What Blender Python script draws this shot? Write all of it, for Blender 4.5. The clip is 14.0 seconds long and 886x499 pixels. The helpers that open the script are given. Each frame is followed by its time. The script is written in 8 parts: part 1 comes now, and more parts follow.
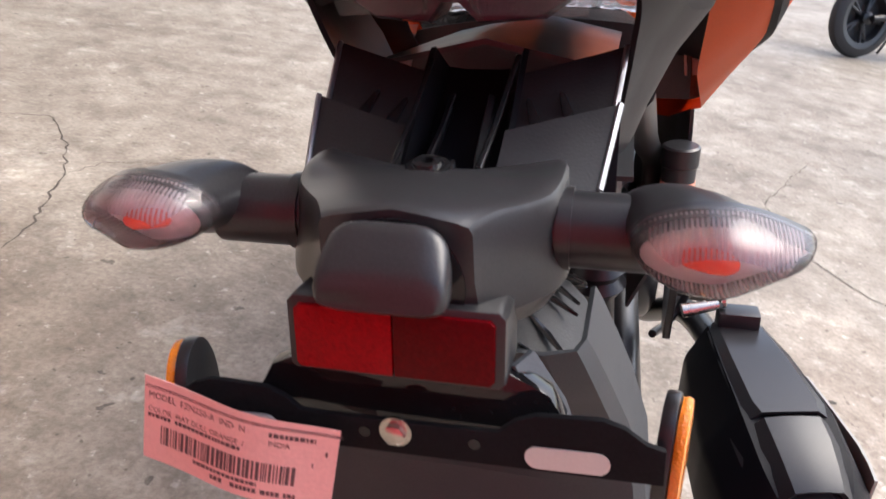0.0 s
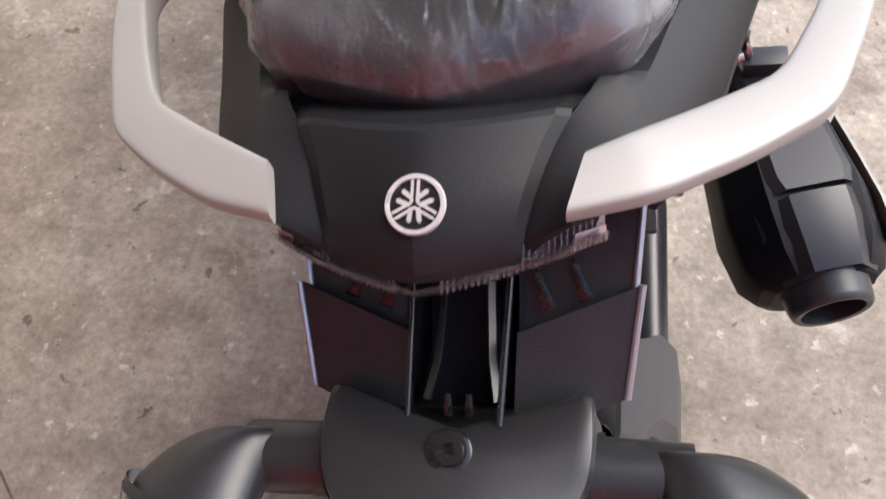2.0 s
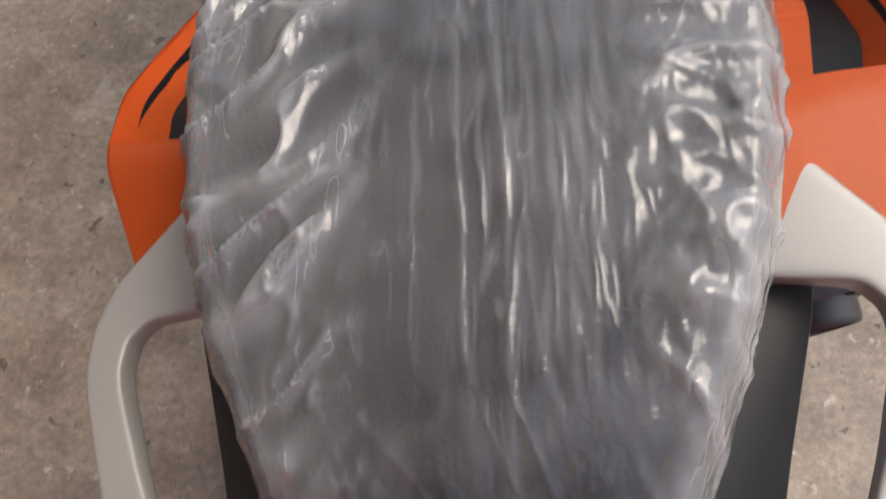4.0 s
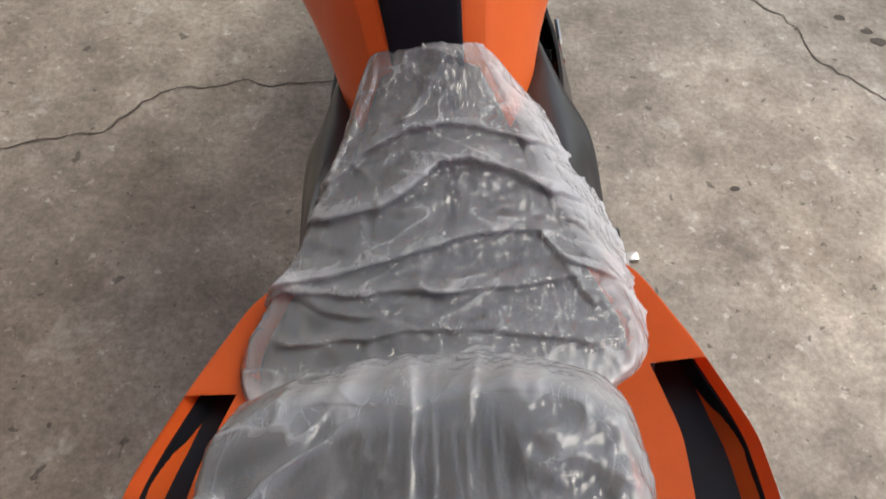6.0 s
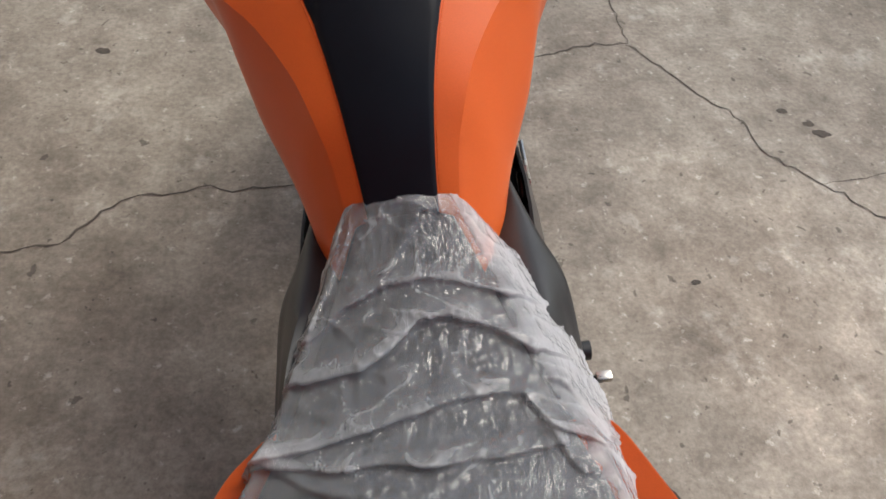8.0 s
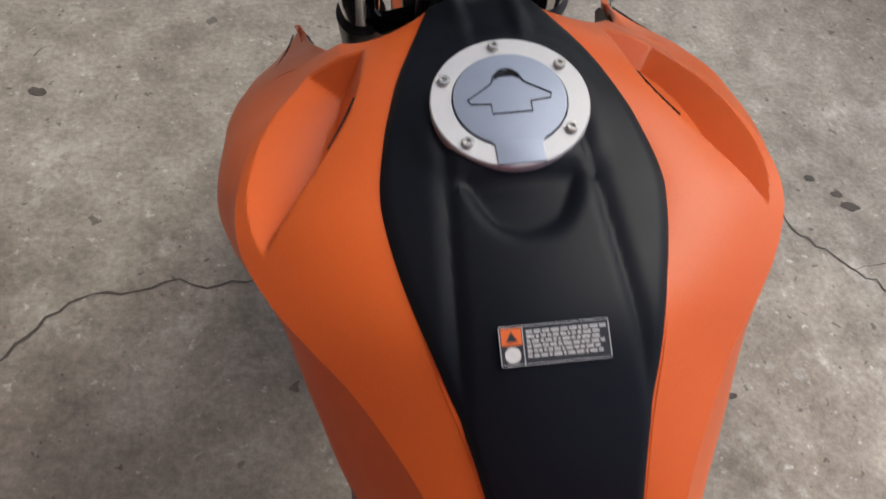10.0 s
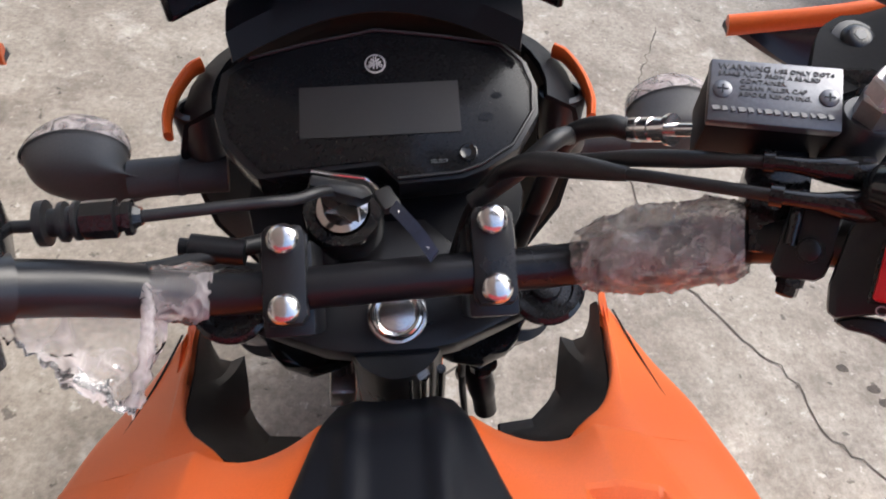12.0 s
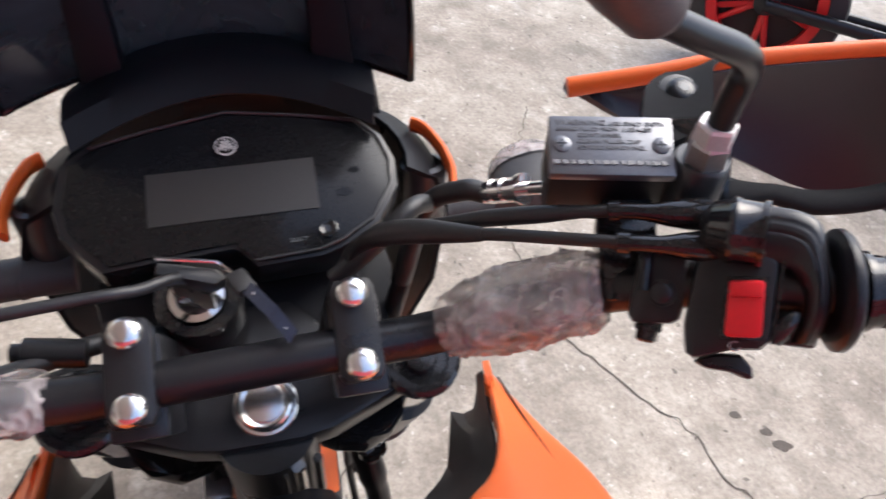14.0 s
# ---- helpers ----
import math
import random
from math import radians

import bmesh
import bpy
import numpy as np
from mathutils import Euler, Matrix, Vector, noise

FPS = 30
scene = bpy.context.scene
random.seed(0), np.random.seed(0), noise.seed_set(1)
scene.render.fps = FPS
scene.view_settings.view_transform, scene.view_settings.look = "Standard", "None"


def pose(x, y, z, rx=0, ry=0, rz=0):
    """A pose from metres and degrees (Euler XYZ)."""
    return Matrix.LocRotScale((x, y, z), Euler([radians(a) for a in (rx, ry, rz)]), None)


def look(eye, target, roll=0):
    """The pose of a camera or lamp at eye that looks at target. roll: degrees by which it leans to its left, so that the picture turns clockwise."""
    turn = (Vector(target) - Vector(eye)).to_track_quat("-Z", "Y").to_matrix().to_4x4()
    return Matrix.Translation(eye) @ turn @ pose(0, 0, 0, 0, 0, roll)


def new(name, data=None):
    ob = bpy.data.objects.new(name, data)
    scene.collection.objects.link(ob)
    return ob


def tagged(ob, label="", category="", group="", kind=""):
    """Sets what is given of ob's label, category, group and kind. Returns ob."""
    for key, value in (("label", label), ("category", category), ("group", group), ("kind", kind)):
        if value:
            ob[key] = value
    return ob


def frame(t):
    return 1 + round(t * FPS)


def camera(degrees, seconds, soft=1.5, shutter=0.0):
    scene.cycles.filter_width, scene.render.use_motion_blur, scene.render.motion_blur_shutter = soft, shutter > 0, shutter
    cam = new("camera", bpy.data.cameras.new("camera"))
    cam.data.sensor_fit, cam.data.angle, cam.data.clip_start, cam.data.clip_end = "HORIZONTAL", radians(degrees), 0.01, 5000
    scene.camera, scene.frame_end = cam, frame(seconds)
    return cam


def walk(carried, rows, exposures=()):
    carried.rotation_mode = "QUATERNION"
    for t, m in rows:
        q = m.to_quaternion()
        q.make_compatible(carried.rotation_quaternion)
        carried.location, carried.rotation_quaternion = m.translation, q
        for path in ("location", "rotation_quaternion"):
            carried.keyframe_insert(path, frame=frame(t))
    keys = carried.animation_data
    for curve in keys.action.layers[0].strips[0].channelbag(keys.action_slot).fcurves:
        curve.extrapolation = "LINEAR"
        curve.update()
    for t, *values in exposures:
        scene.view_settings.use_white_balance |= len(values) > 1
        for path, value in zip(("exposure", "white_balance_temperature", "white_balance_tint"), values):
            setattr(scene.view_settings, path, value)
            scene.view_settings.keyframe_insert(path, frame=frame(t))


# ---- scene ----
# ------------------------------------------------------------------ camera
cam = camera(61.51, 14.0, soft=1.6, shutter=0.3)
PATH = [
    (0, -0.0975, -0.5234, 0.9419, 61.48, -8.53, 13.62),
    (0.5, -0.1390, -0.4865, 0.9976, 54.37, -6.10, 9.96),
    (1, -0.1515, -0.4334, 1.0448, 45.75, -2.59, 7.73),
    (1.5, -0.1460, -0.3791, 1.0923, 38.59, -0.90, 6.94),
    (2, -0.1456, -0.3220, 1.1192, 30.25, 0.31, 6.58),
    (2.5, -0.1433, -0.2492, 1.1642, 22.42, 0.70, 7.04),
    (3, -0.1392, -0.1897, 1.1736, 15.89, 1.54, 5.42),
    (3.5, -0.1641, -0.1477, 1.1678, 14.86, 0.92, 2.09),
    (4, -0.1815, -0.1178, 1.1858, 19.66, 0.27, -0.29),
    (4.2, -0.1826, -0.1116, 1.1924, 21.92, -0.70, -0.97),
    (6.3, -0.1839, 0.0185, 1.3322, 32.59, -3.59, -1.92),
    (6.5, -0.1832, 0.0164, 1.3390, 34.03, -3.80, -1.59),
    (7, -0.1705, 0.0218, 1.3548, 36.87, -4.07, -0.99),
    (7.2, -0.1757, 0.0285, 1.3632, 37.08, -3.96, -1.99),
    (9.3, -0.2879, 0.3340, 1.3345, 33.06, -8.98, -7.02),
    (9.5, -0.3115, 0.3973, 1.3373, 32.59, -9.34, -7.26),
    (10, -0.3349, 0.5200, 1.3381, 31.59, -10.42, -7.07),
    (10.5, -0.2982, 0.6437, 1.3294, 31.11, -10.61, -5.70),
    (11, -0.2681, 0.7305, 1.3248, 31.66, -10.20, -3.94),
    (11.5, -0.2450, 0.7946, 1.3216, 33.53, -10.29, -3.04),
    (12, -0.2350, 0.8328, 1.3104, 36.36, -11.21, -4.41),
    (12.5, -0.2146, 0.8445, 1.3080, 39.90, -13.25, -7.96),
    (13, -0.1820, 0.8485, 1.3044, 43.23, -15.19, -13.05),
    (13.5, -0.1670, 0.8362, 1.3055, 45.45, -15.92, -16.89),
    (14, -0.2120, 0.8316, 1.3017, 44.84, -13.71, -13.43),
]
EXPOSURES = [(0.0, 1.42, 6250, 10), (1.0, 1.38, 6250, 10), (2.0, 1.29, 6300, 10), (2.5, 1.16, 6300, 10), (3.5, 0.76, 6600, 9), (4.2, 0.72, 6750, 8), (6.5, 0.46, 6450, 5), (7.2, 0.43, 6450, 5), (9.5, 0.30, 6350, 5),
             (10.5, 0.34, 6200, 6), (11.5, 0.82, 6200, 7), (12.5, 1.26, 6150, 8), (13.2, 1.40, 6150, 9), (14.0, 1.38, 6150, 9)]
walk(cam, [(r[0], pose(*r[1:])) for r in PATH], EXPOSURES)

# ------------------------------------------------------------------ daylight
LEAN = -10.56  # the machine rests on its side stand
SUN_ELEVATION, SUN_AZIMUTH = 55, 58  # degrees; azimuth from +y towards +x
world = bpy.data.worlds.new("daylight")
scene.world = world
world.use_nodes = True
wn = world.node_tree.nodes
sky = wn.new("ShaderNodeTexSky")
sky.sky_type, sky.sun_disc = "NISHITA", False
sky.sun_elevation, sky.sun_rotation = radians(SUN_ELEVATION), radians(SUN_AZIMUTH)
sky.air_density, sky.dust_density = 1.0, 4.0
world.node_tree.links.new(sky.outputs["Color"], wn["Background"].inputs["Color"])
wn["Background"].inputs["Strength"].default_value = 0.152
sun = new("sun", bpy.data.lights.new("sun", "SUN"))
sun.data.energy, sun.data.angle, sun.data.color = 0.87, radians(45), (1.0, 0.97, 0.93)
sun.matrix_world = look((0, 0, 0), (-math.sin(radians(SUN_AZIMUTH)) * math.cos(radians(SUN_ELEVATION)),
                                    -math.cos(radians(SUN_AZIMUTH)) * math.cos(radians(SUN_ELEVATION)),
                                    -math.sin(radians(SUN_ELEVATION)))) @ Matrix.Translation((0, 0, 6))


# ------------------------------------------------------------------ materials
def base_material(name):
    m = bpy.data.materials.new(name)
    m.use_nodes = True
    return m, m.node_tree.nodes, m.node_tree.links, m.node_tree.nodes["Principled BSDF"]


def mat(name, color, rough=0.5, metal=0.0, var=0.12, scale=30.0, bump=0.0, bscale=400.0, coat=0.0, spec=0.5, rvar=0.1):
    """A surface with a coarse and a fine variation of colour and gloss, and fine relief."""
    m, n, l, b = base_material(name)
    tc = n.new("ShaderNodeTexCoord")
    big = n.new("ShaderNodeTexNoise")
    big.inputs["Scale"].default_value, big.inputs["Detail"].default_value = scale, 5
    l.new(tc.outputs["Object"], big.inputs["Vector"])
    fine = n.new("ShaderNodeTexNoise")
    fine.inputs["Scale"].default_value, fine.inputs["Detail"].default_value = bscale, 3
    l.new(tc.outputs["Object"], fine.inputs["Vector"])
    add = n.new("ShaderNodeMath")
    add.operation = "ADD"
    l.new(big.outputs["Fac"], add.inputs[0]), l.new(fine.outputs["Fac"], add.inputs[1])
    rng = n.new("ShaderNodeMapRange")
    rng.inputs["From Min"].default_value, rng.inputs["From Max"].default_value = 0.7, 1.3
    rng.inputs["To Min"].default_value, rng.inputs["To Max"].default_value = 1 - var, 1 + var
    l.new(add.outputs[0], rng.inputs["Value"])
    mul = n.new("ShaderNodeVectorMath")
    mul.operation = "SCALE"
    mul.inputs[0].default_value = color[:3]
    l.new(rng.outputs["Result"], mul.inputs["Scale"])
    l.new(mul.outputs["Vector"], b.inputs["Base Color"])
    rr = n.new("ShaderNodeMapRange")
    rr.inputs["From Min"].default_value, rr.inputs["From Max"].default_value = 0.3, 0.7
    rr.inputs["To Min"].default_value, rr.inputs["To Max"].default_value = max(0.02, rough * (1 - rvar)), min(1, rough * (1 + rvar))
    l.new(big.outputs["Fac"], rr.inputs["Value"]), l.new(rr.outputs["Result"], b.inputs["Roughness"])
    b.inputs["Metallic"].default_value = metal
    b.inputs["Coat Weight"].default_value = coat
    b.inputs["Specular IOR Level"].default_value = spec
    if bump:
        bp = n.new("ShaderNodeBump")
        bp.inputs["Strength"].default_value, bp.inputs["Distance"].default_value = min(1, bump * 10), 0.001
        l.new(fine.outputs["Fac"], bp.inputs["Height"]), l.new(bp.outputs["Normal"], b.inputs["Normal"])
    return m


def clear_material(name, tint, body, gloss_rough, haze=0.25, wrinkle=0.0, wscale=90.0, stretch=(1, 1, 1), even=0.0, crumple=0.0, flutes=0.0, ior=1.5, through_share=0.45):
    """Thin clear plastic: mostly see-through, a milky share, and a gloss that grows at the rim."""
    m, n, l, b = base_material(name)
    n.remove(b)
    out = n["Material Output"]
    tr = n.new("ShaderNodeBsdfTransparent")
    tr.inputs["Color"].default_value = (*tint, 1)
    df = n.new("ShaderNodeBsdfDiffuse")
    df.inputs["Color"].default_value = (*body, 1)
    gl = n.new("ShaderNodeBsdfGlossy")
    gl.inputs["Roughness"].default_value = gloss_rough
    tc, mp = n.new("ShaderNodeTexCoord"), n.new("ShaderNodeMapping")
    mp.inputs["Scale"].default_value = stretch
    mp.inputs["Rotation"].default_value = (0.6, 0.5, 0.7) if crumple else (0, 0, 0)
    l.new(tc.outputs["Object"], mp.inputs["Vector"])
    nz = n.new("ShaderNodeTexNoise")
    nz.inputs["Scale"].default_value, nz.inputs["Detail"].default_value, nz.inputs["Distortion"].default_value = wscale, 6, 1.5
    l.new(mp.outputs["Vector"], nz.inputs["Vector"])
    hz = n.new("ShaderNodeMapRange")
    hz.inputs["From Min"].default_value, hz.inputs["From Max"].default_value = 0.35, 0.75
    hz.inputs["To Min"].default_value, hz.inputs["To Max"].default_value = haze * (0.4 + 0.4 * even), min(1.0, haze * (2.0 - 0.6 * even))
    l.new(nz.outputs["Fac"], hz.inputs["Value"])
    height = nz.outputs["Fac"]
    if flutes:  # fine parallel ridges
        wv = n.new("ShaderNodeTexWave")
        wv.inputs["Scale"].default_value = flutes
        l.new(tc.outputs["Object"], wv.inputs["Vector"])
        height = wv.outputs["Fac"]
        l.new(height, hz.inputs["Value"])
    if crumple:  # fine sharp creases at two sizes
        wob = n.new("ShaderNodeVectorMath")
        wob.operation = "MULTIPLY_ADD"
        wob.inputs[1].default_value = (0.022, 0.022, 0.022)
        l.new(nz.outputs["Color"], wob.inputs[0]), l.new(mp.outputs["Vector"], wob.inputs[2])
        total = None
        for sc, share in ((crumple, 1.0), (crumple * 2.6, 0.45)):
            vo, off, fold_, sm = n.new("ShaderNodeTexNoise"), n.new("ShaderNodeMath"), n.new("ShaderNodeMath"), n.new("ShaderNodeMath")
            vo.inputs["Scale"].default_value, vo.inputs["Detail"].default_value = sc, 1.5
            l.new(wob.outputs["Vector"], vo.inputs["Vector"])
            off.operation, fold_.operation, sm.operation = "SUBTRACT", "ABSOLUTE", "MULTIPLY_ADD"
            off.inputs[1].default_value, sm.inputs[1].default_value = 0.5, -4.0 * share
            l.new(vo.outputs["Fac"], off.inputs[0]), l.new(off.outputs[0], fold_.inputs[0])
            l.new(fold_.outputs[0], sm.inputs[0])
            if total is not None:
                l.new(total, sm.inputs[2])
            else:
                sm.inputs[2].default_value = 0
            total = sm.outputs[0]
        height = total
    m1, m2 = n.new("ShaderNodeMixShader"), n.new("ShaderNodeMixShader")
    l.new(hz.outputs["Result"], m1.inputs["Fac"])
    tl, half = n.new("ShaderNodeBsdfTranslucent"), n.new("ShaderNodeMixShader")
    tl.inputs["Color"].default_value = (*body, 1)
    half.inputs["Fac"].default_value = through_share
    l.new(df.outputs[0], half.inputs[1]), l.new(tl.outputs[0], half.inputs[2])
    l.new(tr.outputs[0], m1.inputs[1]), l.new(half.outputs[0], m1.inputs[2])
    fr = n.new("ShaderNodeFresnel")
    fr.inputs["IOR"].default_value = ior
    l.new(fr.outputs[0], m2.inputs["Fac"])
    l.new(m1.outputs[0], m2.inputs[1]), l.new(gl.outputs[0], m2.inputs[2])
    if wrinkle:
        bp = n.new("ShaderNodeBump")
        bp.inputs["Strength"].default_value, bp.inputs["Distance"].default_value = wrinkle, 0.004
        l.new(height, bp.inputs["Height"])
        for s in ((gl, fr) if crumple else (df, gl, fr)):
            l.new(bp.outputs["Normal"], s.inputs["Normal"])
    l.new(m2.outputs[0], out.inputs["Surface"])
    return m


def film_material(name, clear, milky, rough=0.09, fine=150.0, relief=0.5, ior=1.75, tint=(0.86, 0.87, 0.90)):
    """Thin polythene: clear where it clings, milky where it hangs loose in several layers and where side light is put
    in, with fine sharp crinkles.
    """
    m, n, l, b = base_material(name)
    n.remove(b)
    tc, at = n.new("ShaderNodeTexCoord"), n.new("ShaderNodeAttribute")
    at.attribute_name = "milkiness"

    def tex(scale, detail, dist=0.0, stretch=(1, 1, 1), turn=0.0):
        mp, t = n.new("ShaderNodeMapping"), n.new("ShaderNodeTexNoise")
        mp.inputs["Scale"].default_value, mp.inputs["Rotation"].default_value = stretch, (0.3, 0.2, turn)
        t.inputs["Scale"].default_value, t.inputs["Detail"].default_value, t.inputs["Distortion"].default_value = scale, detail, dist
        l.new(tc.outputs["Object"], mp.inputs["Vector"]), l.new(mp.outputs["Vector"], t.inputs["Vector"])
        return t.outputs["Fac"]

    def math_(op, x, y):
        k = n.new("ShaderNodeMath")
        k.operation = op
        for i, v in enumerate((x, y)):
            if isinstance(v, (int, float)):
                k.inputs[i].default_value = v
            elif v is not None:
                l.new(v, k.inputs[i])
        return k.outputs[0]

    def span(v, a, c, lo, hi):
        r = n.new("ShaderNodeMapRange")
        for key, val in (("From Min", a), ("From Max", c), ("To Min", lo), ("To Max", hi)):
            r.inputs[key].default_value = val
        l.new(v, r.inputs["Value"])
        return r.outputs["Result"]

    def ridge(v):
        return math_("ABSOLUTE", math_("SUBTRACT", v, 0.5), None)
    # sharp folds at three sizes, each running its own way
    r1 = ridge(tex(fine * 0.35, 1.0, 0.3, (1, 0.35, 1), 0.5))
    r2 = ridge(tex(fine, 1.0, 0.3, (1, 0.22, 1), 0.9))
    r3 = ridge(tex(fine * 2.0, 1.0, 0.3, (0.25, 1, 1), -0.5))
    height = math_("ADD", math_("MULTIPLY", r1, -3.0), math_("ADD", math_("MULTIPLY", r2, -1.1), math_("MULTIPLY", r3, -0.4)))
    bp = n.new("ShaderNodeBump")
    bp.inputs["Strength"].default_value, bp.inputs["Distance"].default_value = relief, 0.004
    l.new(height, bp.inputs["Height"])
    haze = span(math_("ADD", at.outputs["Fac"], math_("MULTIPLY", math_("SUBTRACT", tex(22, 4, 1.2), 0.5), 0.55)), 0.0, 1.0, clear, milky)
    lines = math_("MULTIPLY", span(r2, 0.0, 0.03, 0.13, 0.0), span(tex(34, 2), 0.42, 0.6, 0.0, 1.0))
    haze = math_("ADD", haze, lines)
    tr, df, tl, gl = (n.new("ShaderNodeBsdf" + k) for k in ("Transparent", "Diffuse", "Translucent", "Glossy"))
    tr.inputs["Color"].default_value = (0.93, 0.93, 0.94, 1)
    df.inputs["Color"].default_value = tl.inputs["Color"].default_value = (*tint, 1)
    gl.inputs["Roughness"].default_value = rough
    body, cover, top, fr = n.new("ShaderNodeMixShader"), n.new("ShaderNodeMixShader"), n.new("ShaderNodeMixShader"), n.new("ShaderNodeFresnel")
    body.inputs["Fac"].default_value = 0.3
    fr.inputs["IOR"].default_value = ior
    for node in (gl, fr):
        l.new(bp.outputs["Normal"], node.inputs["Normal"])
    l.new(df.outputs[0], body.inputs[1]), l.new(tl.outputs[0], body.inputs[2])
    l.new(haze, cover.inputs["Fac"]), l.new(tr.outputs[0], cover.inputs[1]), l.new(body.outputs[0], cover.inputs[2])
    l.new(fr.outputs[0], top.inputs["Fac"]), l.new(cover.outputs[0], top.inputs[1]), l.new(gl.outputs[0], top.inputs[2])
    l.new(top.outputs[0], n["Material Output"].inputs["Surface"])
    return m


ORANGE = mat("matt_orange_paint", (0.72, 0.128, 0.023), 0.37, 0.0, 0.07, 8, 0.004, 900, spec=0.30)
BLACK = mat("black_textured_plastic", (0.0065, 0.007, 0.0095), 0.50, 0, 0.25, 14, 0.012, 1400, spec=0.16)
COVER = mat("blue_black_cover_plastic", (0.0075, 0.0084, 0.0120), 0.42, 0, 0.2, 14, 0.012, 1400, spec=0.14)
TAILBLACK = mat("grained_black_plastic", (0.014, 0.014, 0.0155), 0.44, 0, 0.2, 14, 0.010, 1400, spec=0.22)
SATIN = mat("satin_black_plastic", (0.023, 0.023, 0.025), 0.32, 0, 0.25, 10, 0.006, 900)
GLOSS = mat("gloss_black_plastic", (0.013, 0.013, 0.014), 0.10, 0, 0.2, 10, 0.0, 500)
RUBBER = mat("black_rubber", (0.016, 0.016, 0.017), 0.46, 0, 0.3, 40, 0.015, 700)
GREY = mat("dark_grey_plastic", (0.10, 0.11, 0.12), 0.4, 0, 0.12, 12, 0.01, 900)
STEEL = mat("black_painted_steel", (0.018, 0.018, 0.020), 0.3, 0.3, 0.2, 20, 0.004, 600)
GUARD = mat("blue_black_guard_plastic", (0.030, 0.032, 0.043), 0.42, 0, 0.15, 14, 0.008, 1200, spec=0.35)
# EDGE: bright metal that puts the rim light on black plastic edges
EDGE = mat("glinting_edge_metal", (0.42, 0.42, 0.44), 0.30, 0.85, 0.1, 40, 0.004, 600)
PALENUT = mat("pale_zinc_nut", (0.66, 0.63, 0.62), 0.38, 0.35, 0.08, 60, 0.004, 500)
CAST = mat("black_lacquered_metal", (0.012, 0.012, 0.014), 0.30, 0.0, 0.25, 20, 0.004, 700, spec=0.42)
CHROME = mat("chrome", (0.72, 0.70, 0.68), 0.10, 1.0, 0.05, 30, 0, 400)
ZINC = mat("zinc_plated_steel", (0.55, 0.52, 0.47), 0.28, 1.0, 0.15, 60, 0.01, 500)
SILVER = mat("silver_painted_metal", (0.325, 0.312, 0.288), 0.42, 0.15, 0.05, 15, 0.004, 1500, coat=0.1)
BRUSHED = mat("brushed_aluminium", (0.62, 0.61, 0.60), 0.42, 0.35, 0.05, 30, 0.006, 900)
CAPGREY = mat("blue_grey_cap_metal", (0.30, 0.34, 0.42), 0.42, 0.25, 0.05, 30, 0.004, 900)
VINYL = mat("dark_seat_vinyl", (0.033, 0.032, 0.034), 0.5, 0, 0.2, 25, 0.06, 500)
TYRE = mat("tyre_rubber", (0.022, 0.022, 0.023), 0.65, 0, 0.25, 30, 0.05, 300)
RED = mat("red_switch_plastic", (0.62, 0.012, 0.02), 0.3, 0, 0.05, 30)
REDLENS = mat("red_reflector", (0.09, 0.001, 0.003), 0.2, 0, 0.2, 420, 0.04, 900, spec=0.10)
REDLENS_LIT = mat("lit_red_reflector", (0.26, 0.002, 0.006), 0.2, 0, 0.2, 420, 0.04, 900, spec=0.10)
TAILRED = mat("smoked_red_lens", (0.080, 0.024, 0.036), 0.14, 0, 0.25, 40, 0.05, 700, coat=0.5)
AMBER = mat("amber_reflector", (0.85, 0.26, 0.01), 0.2, 0, 0.15, 60, 0.15, 900, coat=0.5)
BOWL = mat("mirrored_lamp_bowl", (0.92, 0.82, 0.82), 0.35, 0.0, 0.1, 60, 0.02, 300)
MUDGREY = mat("mudguard_plastic", (0.036, 0.039, 0.044), 0.42, 0, 0.15, 12, 0.01, 900, spec=0.35)
DIMPRINT = mat("dull_white_print", (0.34, 0.33, 0.32), 0.6, 0, 0.1, 60)
GRIP = mat("worn_grip_rubber", (0.011, 0.011, 0.014), 0.34, 0, 0.3, 40, 0.01, 700, spec=0.25)
INDGREY = mat("grey_indicator_plastic", (0.050, 0.050, 0.053), 0.5, 0, 0.15, 20, 0.01, 900, spec=0.3)
BOLT = mat("polished_plated_steel", (0.80, 0.78, 0.76), 0.20, 1.0, 0.05, 60, 0.004, 500)
DULL = mat("dull_plated_nut", (0.42, 0.40, 0.40), 0.30, 0.9, 0.1, 60, 0.004, 500)
DARKPLATE = mat("dark_coated_plate", (0.012, 0.012, 0.013), 0.75, 0.0, 0.2, 30, 0.004, 600, spec=0.06)
STRAP = mat("blue_black_strap", (0.014, 0.02, 0.045), 0.45, 0, 0.3, 90, 0.02, 600)
BULB = mat("orange_bulb_glass", (0.90, 0.085, 0.015), 0.2, 0, 0.15, 60)
BADGE = mat("bright_badge_metal", (0.66, 0.64, 0.62), 0.30, 0.35, 0.04, 60)
PAPER = mat("pink_paper", (0.80, 0.45, 0.40), 0.75, 0, 0.06, 30, 0.02, 500)
INK = mat("dark_print", (0.12, 0.07, 0.07), 0.7, 0, 0.1, 60)
WHITE = mat("white_print", (0.75, 0.73, 0.70), 0.5, 0, 0.06, 60)
DASHFACE = mat("smoked_panel_face", (0.008, 0.008, 0.009), 0.16, 0, 0.2, 10, 0.0, 500, spec=0.28)
LCD = mat("grey_display", (0.024, 0.0225, 0.022), 0.30, 0, 0.08, 20)
LABELBLACK = mat("black_sticker", (0.03, 0.03, 0.032), 0.35, 0, 0.1, 60)
WARN = mat("orange_sticker", (0.85, 0.17, 0.03), 0.4, 0, 0.05, 60)
